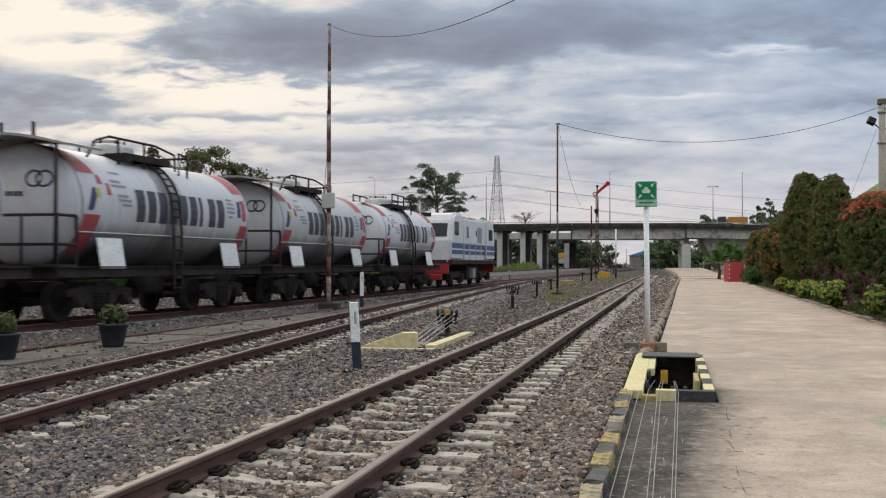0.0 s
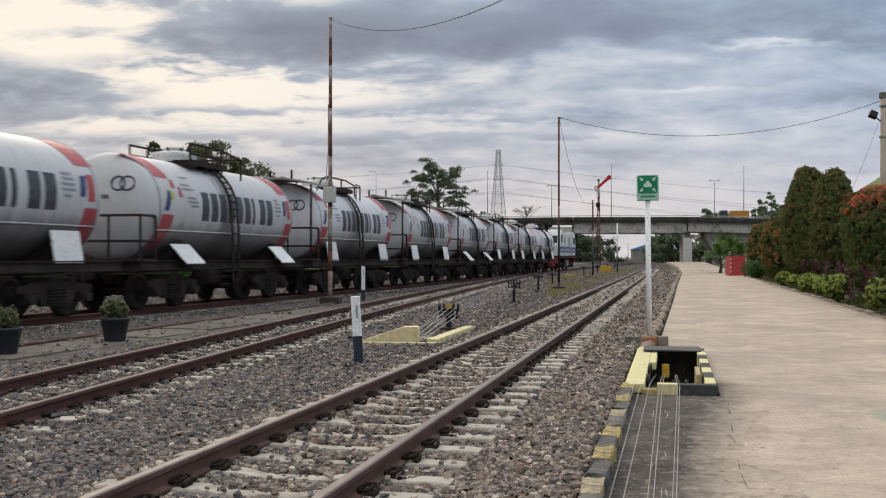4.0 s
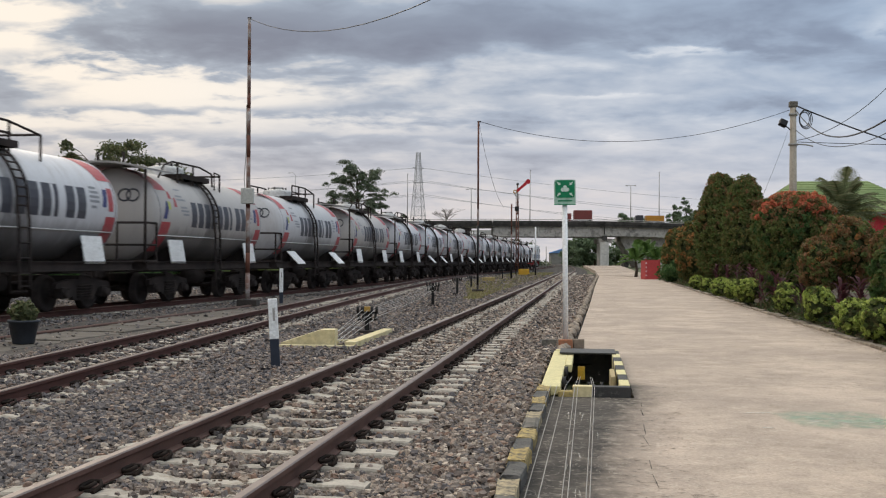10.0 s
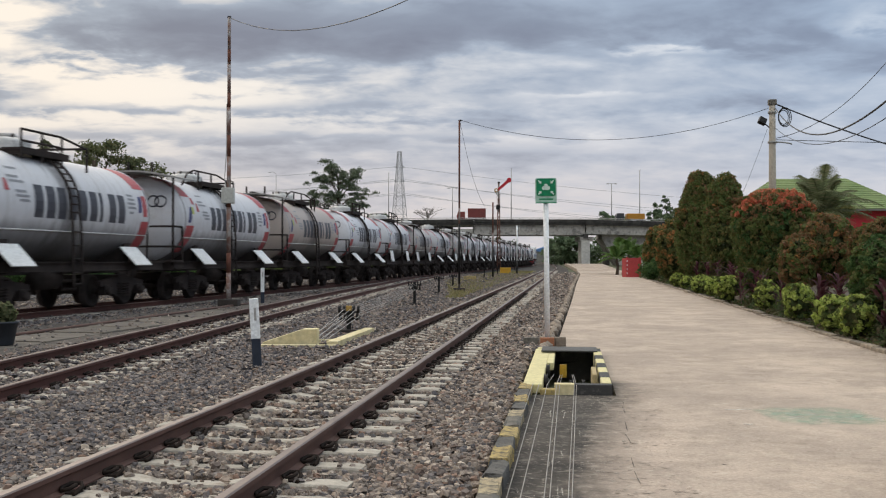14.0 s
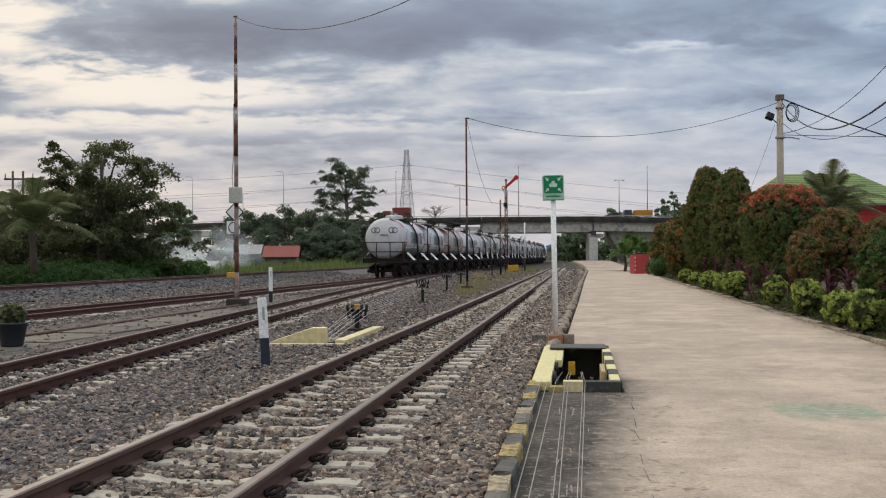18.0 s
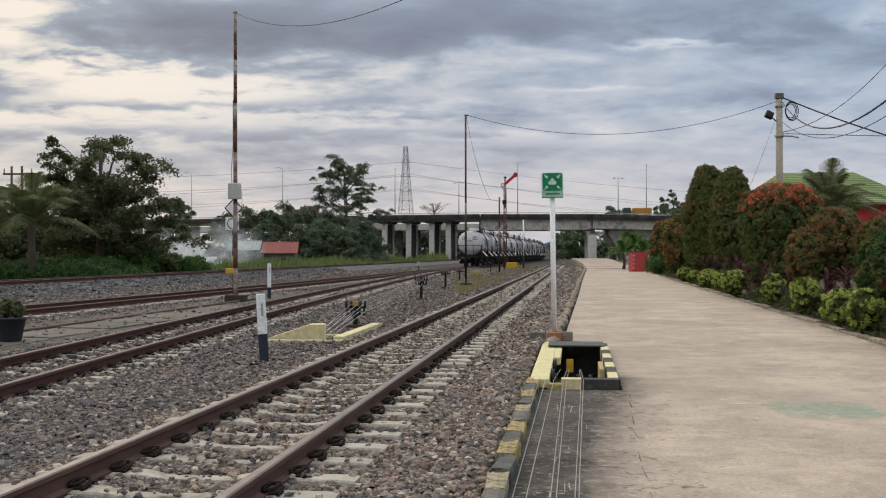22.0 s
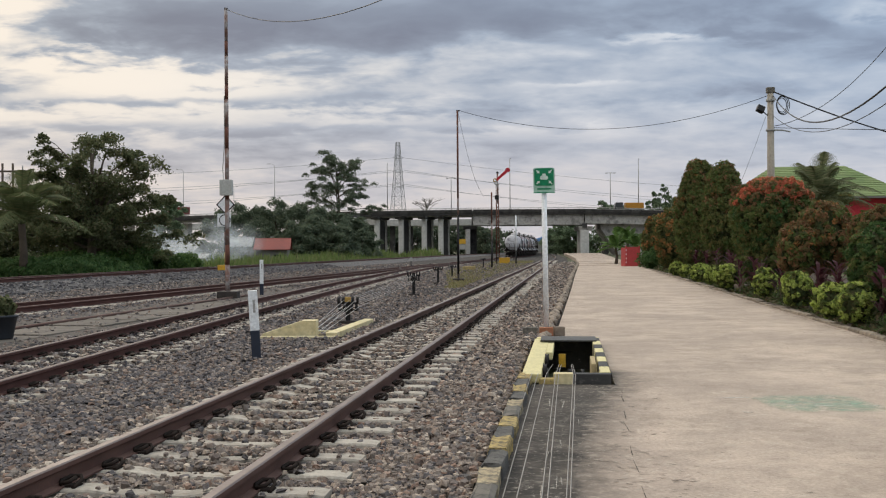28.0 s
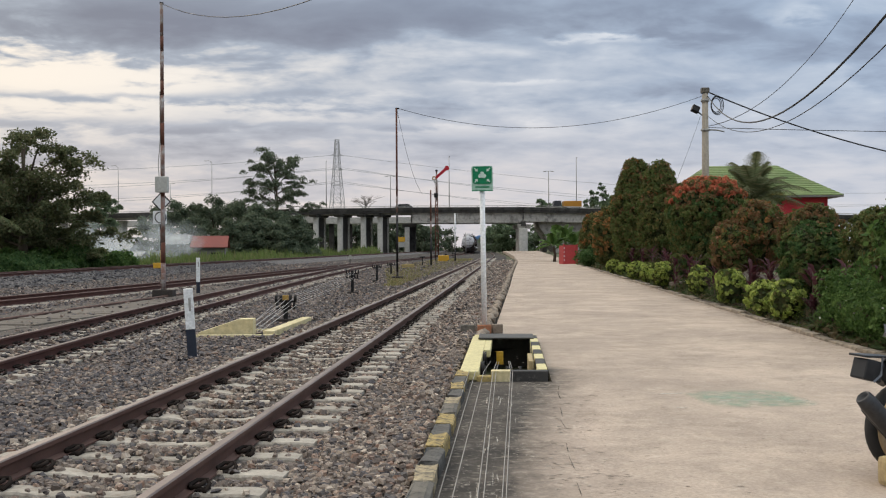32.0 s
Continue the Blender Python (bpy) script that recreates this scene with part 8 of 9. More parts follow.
# the dimming by drifting smoke is put into this grey wall colour
M_DIMWALL = mat("hut_wall_greyed_for_smoke", (0.20, 0.19, 0.175), (0.13, 0.12, 0.11), 0.9, scale=0.8, fine=7, bump=0.4, depth=0.02)


def hut(x, y, w, d, hw, hr, roof, label, turn=0):
    h = thing("hut", pose(x, y, -0.42, 0, 0, turn), label, "hut", "huts beyond the tracks")
    part("wall", box((w, d, hw), (0, 0, hw / 2), 0.02), M_DIMWALL, h)
    for s in (-1, 1):
        ln = math.hypot(d / 2 + 0.4, hr)
        part("roof", box((w + 0.6, ln, 0.08), (0, s * (d / 4 + 0.15), hw + hr / 2), 0.01, pose(0, 0, 0, -s * math.degrees(math.atan2(hr, d / 2 + 0.4)), 0, 0)), roof, h)
    part("doorway", box((0.9, 0.1, hw * 0.7), (w * 0.2, -d / 2 - 0.02, hw * 0.36), 0.0), M_GLASS, h, "dark doorway")


hut(at_px(501, 118), 118, 3.3, 4, 1.75, 1.25, M_REDROOF, "small hut with a dull red roof", 4)
hut(at_px(350, 112), 112, 2.6, 4, 1.55, 1.1, M_TIN, "low hut with a grey tin roof", -8)
hut(at_px(318, 115), 115, 3.4, 4.5, 1.6, 1.5, M_TIN, "low hut with a grey tin roof seen on its gable", 62)
hut(at_px(292, 125), 125, 4.0, 5, 2.3, 1.2, M_TIN, "low hut with a grey tin roof", 0)
hut(at_px(366, 109), 109, 2.2, 2.5, 0.9, 0.5, M_TIN, "low lean-to with a grey tin roof", -5)
hut(at_px(444, 122), 122, 2.4, 4, 2.1, 1.1, M_TIN, "low hut with a grey tin roof", 3)


def far_shed():
    s = thing("blue_shed", pose(at_px(985, 460), 460, -0.4), "blue roofed industrial shed far along the railway", "shed")
    part("wall", box((14, 10, 5), (0, 0, 2.5), 0.05), M_PLASTER, s)
    part("roof", prism([(-8, 0), (8, 0), (0, 2.6)], 11, None, pose(0, 0, 5)), M_BLUEROOF, s, "blue sheet roof")


M_BLUEROOF = mat("blue_roof_sheet", (0.10, 0.20, 0.40), (0.12, 0.23, 0.44), 0.6, scale=0.3, fine=3, bump=0.05, depth=0.01)
far_shed()


def h_frame():
    p = thing("power_pole_frame", pose(at_px(34, 95), 95, -0.4), "double wooden power pole with a cross beam", "power pole")
    for x in (-0.45, 0.45):
        part("pole", rod((x, 0, 0), (x, 0, 9.4), 0.13, 0.1, seg=8), M_BARK, p)
    part("cross_beam", box((2.6, 0.14, 0.16), (0.1, 0, 8.7), 0.02), M_BARK, p)
    part("brace", tube([(-0.45, 0, 6.6), (0.9, 0, 8.6)], 0.05, 5), M_BARK, p)
    for x in (-1.1, -0.45, 0.45, 1.3):
        part("insulator", rod((x, 0, 8.75), (x, 0, 9.2), 0.06, seg=6), M_SMALLGREY, p)


h_frame()


# ---- smoke from a rubbish fire ----
def smoke_mat():
    m = bpy.data.materials.new("thin_blue_smoke")
    m.use_nodes = True
    nt = m.node_tree
    nt.nodes.clear()
    co = nt.nodes.new("ShaderNodeTexCoord")
    sep = nt.nodes.new("ShaderNodeSeparateXYZ")
    link(nt, co, "Object", sep, 0)
    x, _, z = sep.outputs
    r = mathn(nt, "SQRT", mathn(nt, "ADD", mathn(nt, "MULTIPLY", x, x), mathn(nt, "MULTIPLY", z, z)))
    n = node(nt, "ShaderNodeTexNoise", Scale=1.6, Detail=5.0, Roughness=0.62)
    geo = nt.nodes.new("ShaderNodeNewGeometry")
    add = nt.nodes.new("ShaderNodeVectorMath")
    o = nt.nodes.new("ShaderNodeObjectInfo")
    link(nt, co, "Object", add, 0)
    nt.links.new(mathn(nt, "MULTIPLY", o.outputs["Random"], 37.0), add.inputs[1])
    link(nt, add, 0, n, 0)
    thick = mathn(nt, "MULTIPLY", ramp(nt, r, [(0.0, 0.55), (0.5, 0.30), (0.95, 0.0)]), ramp(nt, n.outputs[0], [(0.32, 0.1), (0.68, 1.0)]))
    d = nt.nodes.new("ShaderNodeBsdfDiffuse")
    d.inputs[0].default_value = (0.86, 0.91, 0.95, 1)
    tl = nt.nodes.new("ShaderNodeBsdfTranslucent")
    tl.inputs[0].default_value = (0.86, 0.91, 0.95, 1)
    half = nt.nodes.new("ShaderNodeMixShader")
    half.inputs[0].default_value = 0.5
    link(nt, d, 0, half, 1)
    link(nt, tl, 0, half, 2)
    t = nt.nodes.new("ShaderNodeBsdfTransparent")
    mx = nt.nodes.new("ShaderNodeMixShader")
    nt.links.new(thick, mx.inputs[0])
    link(nt, t, 0, mx, 1)
    link(nt, half, 0, mx, 2)
    out = nt.nodes.new("ShaderNodeOutputMaterial")
    link(nt, mx, 0, out, 0)
    return m


M_SMOKE = smoke_mat()


def smoke():
    rng = random.Random(5)
    clouds = []
    bm = bmesh.new()
    bmesh.ops.create_icosphere(bm, subdivisions=3, radius=1.0)
    bmesh.ops.delete(bm, geom=[v for v in bm.verts if v.co.y > 0.01], context="VERTS")
    for v in bm.verts:
        v.co.y *= 0.3
    for f in bm.faces:
        f.smooth = True
    puff = mesh_of(bm, "puff", M_SMOKE)
    for c in range(3):
        s = thing("smoke", label="thin bluish smoke drifting from a small fire", category="smoke", group="smoke drifting past the huts")
        for k in range(5):
            r = rng.uniform(1.3, 2.3)
            h = k / 4
            part("puff", puff, None, s, m=pose(rng.uniform(-2.6, 2.6) + h * 0.8, rng.uniform(-2, 2), 0.1 + 2.3 * h, 0, rng.uniform(-25, 25), 0) @ Matrix.Diagonal((r * 1.3, r, r * 0.8, 1)))
        clouds.append((s, at_px((300, 345, 395)[c], 92), 92.0 + c, (0.2, 0.5, 0.9)[c]))
    return clouds


SMOKE = smoke()


# ---- motorcycle parked on the platform ----
M_TYRE = mat("black_rubber", (0.02, 0.02, 0.021), (0.03, 0.03, 0.03), 0.85, scale=8, fine=50, bump=0.3, depth=0.003)
M_RIM = mat("gold_alloy_rim", (0.50, 0.38, 0.24), (0.44, 0.33, 0.20), 0.4, 0.6, scale=5, fine=30, bump=0.05)
M_PLASTIC = mat("black_moulded_plastic", (0.018, 0.019, 0.022), (0.028, 0.029, 0.032), 0.42, scale=4, fine=30, bump=0.05, depth=0.002)
M_MUFFLER = mat("dusty_black_muffler", (0.035, 0.037, 0.042), (0.06, 0.06, 0.062), 0.5, 0.2, scale=6, fine=40, bump=0.1, depth=0.002)
M_FAIRING = mat("grey_body_paint", (0.20, 0.22, 0.25), (0.17, 0.19, 0.22), 0.35, scale=4, fine=30, bump=0.0)


def motorcycle():
    b = thing("motorcycle", pose(3.035, 5.94, PLAT_Z, 0, 0, 8), "black motorcycle with gold rims parked on the platform", "motorcycle")
    b.scale = (0.9, 0.9, 0.9)
    for x, nm in ((0.0, "rear_wheel"), (1.26, "front_wheel")):
        w = part(nm, lathe([(0.243, -0.045), (0.275, -0.05), (0.292, -0.03), (0.297, 0.0), (0.292, 0.03), (0.275, 0.05), (0.243, 0.045)], 40), M_TYRE, b, "black tyre", m=pose(x, 0, 0.297, 90, 0, 0))
        part("rim", lathe([(0.195, -0.035), (0.244, -0.05), (0.250, -0.046), (0.250, 0.046), (0.244, 0.05), (0.195, 0.035), (0.195, -0.035)], 40), M_RIM, w, "gold alloy rim")
        for k in range(5):
            a = k * 2 * math.pi / 5
            part("spoke", tube([(0.03 * math.cos(a), 0.03 * math.sin(a), 0), (0.19 * math.cos(a + 0.2), 0.19 * math.sin(a + 0.2), 0)], 0.018, 6), M_RIM, w)
        part("hub", rod((0, 0, -0.07), (0, 0, 0.07), 0.05, seg=14), M_PLASTIC, w)
        part("brake_disc", rod((0, 0, 0.058), (0, 0, 0.063), 0.11, seg=24), M_SMALLGREY, w)
    # exhaust on the side towards the track, rising to the rear
    bm = tube([(0.62, -0.16, 0.2), (0.25, -0.175, 0.19), (0.0, -0.18, 0.17), (-0.16, -0.18, 0.23)], 0.034, 8)
    part("exhaust_pipe", bm, M_MUFFLER, b)
    bm = lathe([(0.0, 0.0), (0.035, 0.0), (0.050, 0.03), (0.054, 0.10), (0.056, 0.38), (0.050, 0.43), (0.04, 0.44), (0.03, 0.42), (0.0, 0.41)], 20)
    muf = part("muffler", bm, M_MUFFLER, b, "thick black muffler", m=Matrix.Translation((-0.14, -0.18, 0.21)) @ (Vector((-0.30, 0.0, 0.32)).to_track_quat("Z", "Y").to_matrix().to_4x4()))
    part("heat_shield", box((0.035, 0.09, 0.26), (-0.055, 0, 0.22), 0.012), M_PLASTIC, muf, "slotted heat shield")
    # rear mudguard, plate holder and tail
    bm = tube([(0.28, 0, 0.64), (0.0, 0, 0.70), (-0.12, 0, 0.69), (-0.22, 0, 0.60)], 0.06, 8)
    part("mudguard", bm, M_PLASTIC, b)
    part("plate_holder", box((0.12, 0.16, 0.13), (-0.29, 0, 0.665), 0.012, pose(0, 0, 0, 0, 14, 0)), M_PLASTIC, b, "black plate holder")
    part("plate_holder_lip", box((0.20, 0.18, 0.014), (-0.26, 0, 0.752), 0.005, pose(0, 0, 0, 0, 4, 0)), M_PLASTIC, b)
    part("plate_bracket", handrail([[(-0.24, -0.085, 0.75), (-0.25, -0.085, 0.64), (-0.30, -0.085, 0.60)]], 0.008), M_FAIRING, b, "thin grey bracket")
    part("tail_fairing", prism([(0.5, 0.66), (0.45, 0.80), (0.0, 0.86), (-0.10, 0.94), (-0.09, 0.88), (0.1, 0.76)], 0.22, None), M_FAIRING, b, "grey tail fairing")
    part("tail_lamp", box((0.05, 0.14, 0.05), (-0.04, 0, 0.82), 0.015), M_SIGNALRED, b, "red tail lamp")
    part("seat", prism([(0.55, 0.74), (0.5, 0.80), (0.15, 0.86), (-0.08, 0.91), (-0.1, 0.86), (0.2, 0.8)], 0.24, None), M_PLASTIC, b, "black seat")
    part("fuel_tank", prism([(0.5, 0.75), (0.95, 0.8), (0.98, 0.9), (0.85, 0.98), (0.6, 0.95), (0.48, 0.82)], 0.26, None), M_FAIRING, b)
    part("engine", box((0.42, 0.26, 0.32), (0.62, 0, 0.36), 0.04), M_MUFFLER, b)
    part("frame", handrail([[(0.95, 0, 0.85), (0.75, 0, 0.25), (0.4, 0, 0.25), (0.35, 0, 0.68)], [(0.95, 0, 0.8), (0.2, 0, 0.72)]], 0.025), M_PLASTIC, b)
    for y in (-0.09, 0.09):
        part("swing_arm", rod((0.0, y, 0.297), (0.42, y, 0.33), 0.022, seg=8), M_PLASTIC, b)
        part("shock_absorber", rod((0.05, y * 1.2, 0.34), (0.2, y * 1.2, 0.70), 0.025, seg=8), M_MUFFLER, b)
        part("fork", rod((1.26, y, 0.297), (1.0, y, 0.95), 0.025, seg=8), M_SMALLGREY, b)
    part("handlebar", tube([(0.88, -0.34, 1.02), (0.98, -0.12, 1.0), (0.98, 0.12, 1.0), (0.88, 0.34, 1.02)], 0.014, 6), M_PLASTIC, b)
    part("headlamp", lathe([(0.0, 0.1), (0.08, 0.09), (0.1, 0.05), (0.08, -0.05), (0.0, -0.08)], 16, "x"), M_GLASS, b, m=pose(1.12, 0, 0.9))
    part("front_mudguard", tube([(1.0, 0, 0.50), (1.15, 0, 0.61), (1.35, 0, 0.60), (1.5, 0, 0.48)], 0.06, 6), M_FAIRING, b)
    part("stand", rod((0.4, 0.1, 0.25), (0.3, 0.26, 0.01), 0.014, seg=6), M_PLASTIC, b)
    st = thing("stone_block", pose(2.835, 5.62, PLAT_Z, 0, 0, 12), "pale worn concrete block on the platform", "block")
    part("body", box((0.16, 0.22, 0.16), (0, 0, 0.08), 0.03), M_PLANK, st)


motorcycle()
lump = thing("stone_block", pose(9.45, 33.0, PLAT_Z, 0, 0, 25), "broken pale concrete block lying at the bed border", "block")
part("body", box((0.5, 0.34, 0.2), (0, 0, 0.1), 0.04), M_KERBSTONE, lump)


# ---- vehicles on the bridge ----
def lorry(label, paint, cab_paint, box_h=1.7, box_len=4.6):
    t = thing("lorry", label=label, category="lorry")
    part("cargo_box", box((box_len, 2.2, box_h), (-0.9, 0, 1.0 + box_h / 2), 0.06), paint, t)
    part("cab", prism([(1.5, 0.5), (3.1, 0.5), (3.15, 1.3), (2.85, 2.25), (1.5, 2.25)], 2.0, None), cab_paint, t)
    part("windscreen", box((0.05, 1.7, 0.7), (3.02, 0, 1.75), 0.02, pose(0, 0, 0, 0, -17, 0)), M_GLASS, t)
    part("chassis", box((6.0, 1.2, 0.25), (0.1, 0, 0.75), 0.02), M_TRAINBLACK, t)
    for x in (-2.2, 2.2):
        for y in (-0.9, 0.9):
            part("wheel", lathe([(0.0, -0.12), (0.42, -0.12), (0.46, -0.08), (0.46, 0.08), (0.42, 0.12), (0.0, 0.12)], 18), M_TYRE, t, m=pose(x, y, 0.46, 90, 0, 0))
    return t


def car(label, paint):
    t = thing("car", label=label, category="car")
    part("body", prism([(-2.1, 0.3), (2.1, 0.3), (2.1, 0.75), (1.2, 0.95), (0.6, 1.45), (-1.2, 1.48), (-2.0, 1.0)], 1.65, None), paint, t)
    for y in (-0.84, 0.84):
        part("side_window", prism([(-1.5, 0.98), (0.95, 0.98), (0.5, 1.38), (-1.1, 1.4)], 0.03, None, pose(0, y, 0)), M_GLASS, t)
        for x in (-1.3, 1.35):
            part("wheel", lathe([(0.0, -0.1), (0.28, -0.1), (0.31, -0.06), (0.31, 0.06), (0.28, 0.1), (0.0, 0.1)], 16), M_TYRE, t, m=pose(x, y * 0.92, 0.31, 90, 0, 0))
    return t


M_LORRYRED = mat("dull_red_lorry_paint", (0.22, 0.05, 0.045), (0.17, 0.05, 0.045), 0.6, scale=0.8, fine=8, bump=0.1, depth=0.01)
M_ORANGE = mat("orange_yellow_paint", (0.52, 0.24, 0.03), (0.44, 0.20, 0.03), 0.6, scale=0.8, fine=8, bump=0.1, depth=0.01)
M_CARPAINT = mat("dark_car_paint", (0.06, 0.06, 0.065), (0.05, 0.05, 0.055), 0.35, scale=0.8, fine=8, bump=0.0)
RED_LORRY = lorry("dull red lorry crossing the bridge", M_LORRYRED, M_LORRYRED, 1.9, 3.6)
CAR_A = car("dark car crossing the bridge", M_CARPAINT)
CAR_B = car("dark van crossing the bridge", M_CARPAINT)
parked = lorry("orange lorry parked on the bridge", M_ORANGE, M_CARPAINT, 1.2, 3.6)
parked.matrix_world = pose(39.6 * BRIDGE, 218.5 * BRIDGE, (8.68 - 0.93) * BRIDGE + BRIDGE_Z, 0, 0, 180) @ Matrix.Scale(1.2, 4)


def bridge_z(x):
    return float(np.interp(x, [-190, -130, -74, -36, -14, 8, 30, 55, 120, 220], [9.6, 9.4, 9.2, 9.0, 8.75, 8.9, 8.9, 8.3, 6.6, 4.5])) - 0.93


def bridge_y(x):
    return float(np.interp(x, [-190, -130, -74, -36, -14, 8, 30, 55, 120, 220], [365, 318, 268, 238, 221, 219, 219, 219, 225, 245]))


def drive(ob, rows, lane):
    out = []
    for t, x in rows:
        y = bridge_y(x)
        turn = math.degrees(math.atan2(bridge_y(x - 4) - bridge_y(x + 4), -8))
        out.append((t, pose(x * BRIDGE, (y + lane) * BRIDGE, bridge_z(x) * BRIDGE + BRIDGE_Z, 0, 0, turn)))
    ob.scale = (1.2, 1.2, 1.2)
    walk(ob, out)


# ---- swallow ----
def swallow():
    b = thing("bird", label="small dark swallow in flight", category="bird")
    part("body", lathe([(0.0, -0.09), (0.018, -0.05), (0.025, 0.0), (0.02, 0.05), (0.0, 0.085)], 10, "x"), M_BLACKMETAL, b)
    for s in (-1, 1):
        bm = bmesh.new()
        v = [bm.verts.new(c) for c in ((0.04, 0.01 * s, 0), (0.02, 0.10 * s, 0.025), (-0.06, 0.19 * s, 0.01), (-0.015, 0.09 * s, 0.018), (-0.03, 0.01 * s, 0))]
        bm.faces.new(v)
        bmesh.ops.solidify(bm, geom=bm.faces[:], thickness=0.004)
        part("wing", bm, M_BLACKMETAL, b)
    part("tail", prism([(-0.08, 0.0), (-0.15, 0.02), (-0.15, -0.02)], 0.03, None), M_BLACKMETAL, b)
    return b


BIRD = swallow()


def fly_bird():
    rows = [(0.0, pose(-30, -12, 6)), (17.6, pose(-30, 4, 5, 0, 0, 60))]
    for t, px, py, y, turn in ((18.3, 60, 300, 27, 25), (18.8, 640, 150, 26, 20), (19.0, 815, 104, 25, 20), (19.2, 998, 46, 24, 20), (19.5, 1250, -60, 22, 20)):
        rows.append((t, pose(at_px(px, y), y, 1.197 + (447 - py) / 1920 * y, 0, -12, turn)))
    rows.append((20.2, pose(14, 24, 12, 0, 0, 60)))
    for t, px, py, y, turn in ((20.8, 1350, 60, 27, 135), (21.0, 1162, 207, 29, 150), (21.3, 930, 330, 38, 140), (22.2, 700, 430, 120, 130)):
        rows.append((t, pose(at_px(px, y), y, 1.197 + (447 - py) / 1920 * y, 0, 8, turn)))
    rows.append((32.0, pose(-30, 235, 4, 0, 0, 130)))
    walk(BIRD, rows)


# ---- paint marks and stains on the platform ----
def stain_mat(name, colour, amount, scale=7.0):
    m = bpy.data.materials.new(name)
    m.use_nodes = True
    nt = m.node_tree
    bsdf = nt.nodes["Principled BSDF"]
    bsdf.inputs["Base Color"].default_value = (*colour, 1)
    bsdf.inputs["Roughness"].default_value = 0.9
    co = nt.nodes.new("ShaderNodeTexCoord")
    n = node(nt, "ShaderNodeTexNoise", Scale=scale, Detail=6.0, Roughness=0.7)
    link(nt, co, "Object", n, 0)
    sep = nt.nodes.new("ShaderNodeSeparateXYZ")
    link(nt, co, "Generated", sep, 0)
    fade = 1.0
    for axis in sep.outputs[:2]:
        # worn away towards its edges
        f = mathn(nt, "MULTIPLY", mathn(nt, "MULTIPLY", axis, mathn(nt, "SUBTRACT", 1.0, axis)), 4.0)
        fade = mathn(nt, "MULTIPLY", f, fade)
    fade = ramp(nt, fade, [(0.0, 0.0), (0.45, 1.0)])
    nt.links.new(mathn(nt, "MULTIPLY", ramp(nt, n.outputs[0], [(0.38, 0.0), (0.66, amount)]), fade), bsdf.inputs["Alpha"])
    return m


def paint_mark(u, v, w, d, material, label, turn=0):
    t = thing("paint_mark", along(u, v, PLAT_Z + 0.004, turn), label, "paint mark")
    part("film", prism(rounded(w, d, min(w, d) * 0.3), 0.002, None, pose(0, 0, 0, 90, 0, 0)), material, t)


M_GREENMARKS = stain_mat("worn_green_floor_paint", (0.36, 0.48, 0.36), 0.50, 5.0)
M_CHALK = stain_mat("white_chalk_scrape", (0.72, 0.68, 0.60), 0.9)
p0 = Vector((3.20, 9.0, 0))
uu, vv = p0.x * SA + p0.y * CA, p0.x * CA - p0.y * SA
paint_mark(uu, vv, 0.96, 1.05, M_GREENMARKS, "faded green painted mark on the platform", 9)
for du, dv, w, d, tr in ((0.08, -0.22, 0.12, 0.05, 6), (0.06, -0.06, 0.12, 0.05, 4), (-0.12, -0.22, 0.16, 0.05, 8), (-0.14, 0.02, 0.22, 0.05, 8), (-0.10, 0.22, 0.10, 0.05, 8), (0.30, -0.62, 0.26, 0.05, 16), (-0.10, 0.42, 0.10, 0.04, 10), (-0.55, -0.66, 0.10, 0.04, 4)):
    paint_mark(uu + du, vv + dv, w, d, M_CHALK, "thin white scrape on the platform", tr)


M_CRACK = stain_mat("dark_hairline_crack", (0.11, 0.09, 0.074), 0.6)


def crack():
    c = thing("platform_crack", label="broken dark crack along the platform beside the wires", category="crack", kind="structure")
    rng = random.Random(8)
    u = 5.2
    while u < 10.3:
        ln = rng.uniform(0.25, 0.7)
        v = 0.385 + 0.02 * (u - 5.8) + rng.uniform(-0.012, 0.012)
        part("crack_line", prism(rounded(rng.uniform(0.005, 0.011), ln, 0.002), 0.002, None, pose(0, 0, 0, 90, 0, 0)), M_CRACK, c, m=along(u + ln / 2, v, PLAT_Z + 0.004, rng.uniform(-3, 3)))
        u += ln + rng.uniform(0.05, 0.6)


crack()


def spalls(name, n, u_range, v_range, near, material, label, wide, category="concrete flakes"):
    """Thin flakes and chipped spots in the concrete's skin, longer across the platform than along it."""
    vs, fs = [], []
    rng = random.Random(n)
    while len(fs) < n:
        u, v = rng.uniform(*u_range), rng.uniform(*v_range)
        if rng.random() > near(u, v):
            continue
        w, d = wide * rng.uniform(0.25, 1.0) ** 2, rng.uniform(0.002, 0.008) * (0.6 + u / 14)
        k0 = len(vs)
        turn = rng.uniform(-0.25, 0.25)
        for k in range(6):
            a = 2 * math.pi * k / 6
            r = rng.uniform(0.5, 1.1)
            x, y = r * w * math.cos(a), r * d * math.sin(a)
            vs.append(tuple(uv(u + y + turn * x, v + x, PLAT_Z + 0.0035)))
        fs.append(tuple(range(k0, k0 + 6)))
    tagged(new(name, quads(name, vs, fs, material)), label, category, kind="stuff")


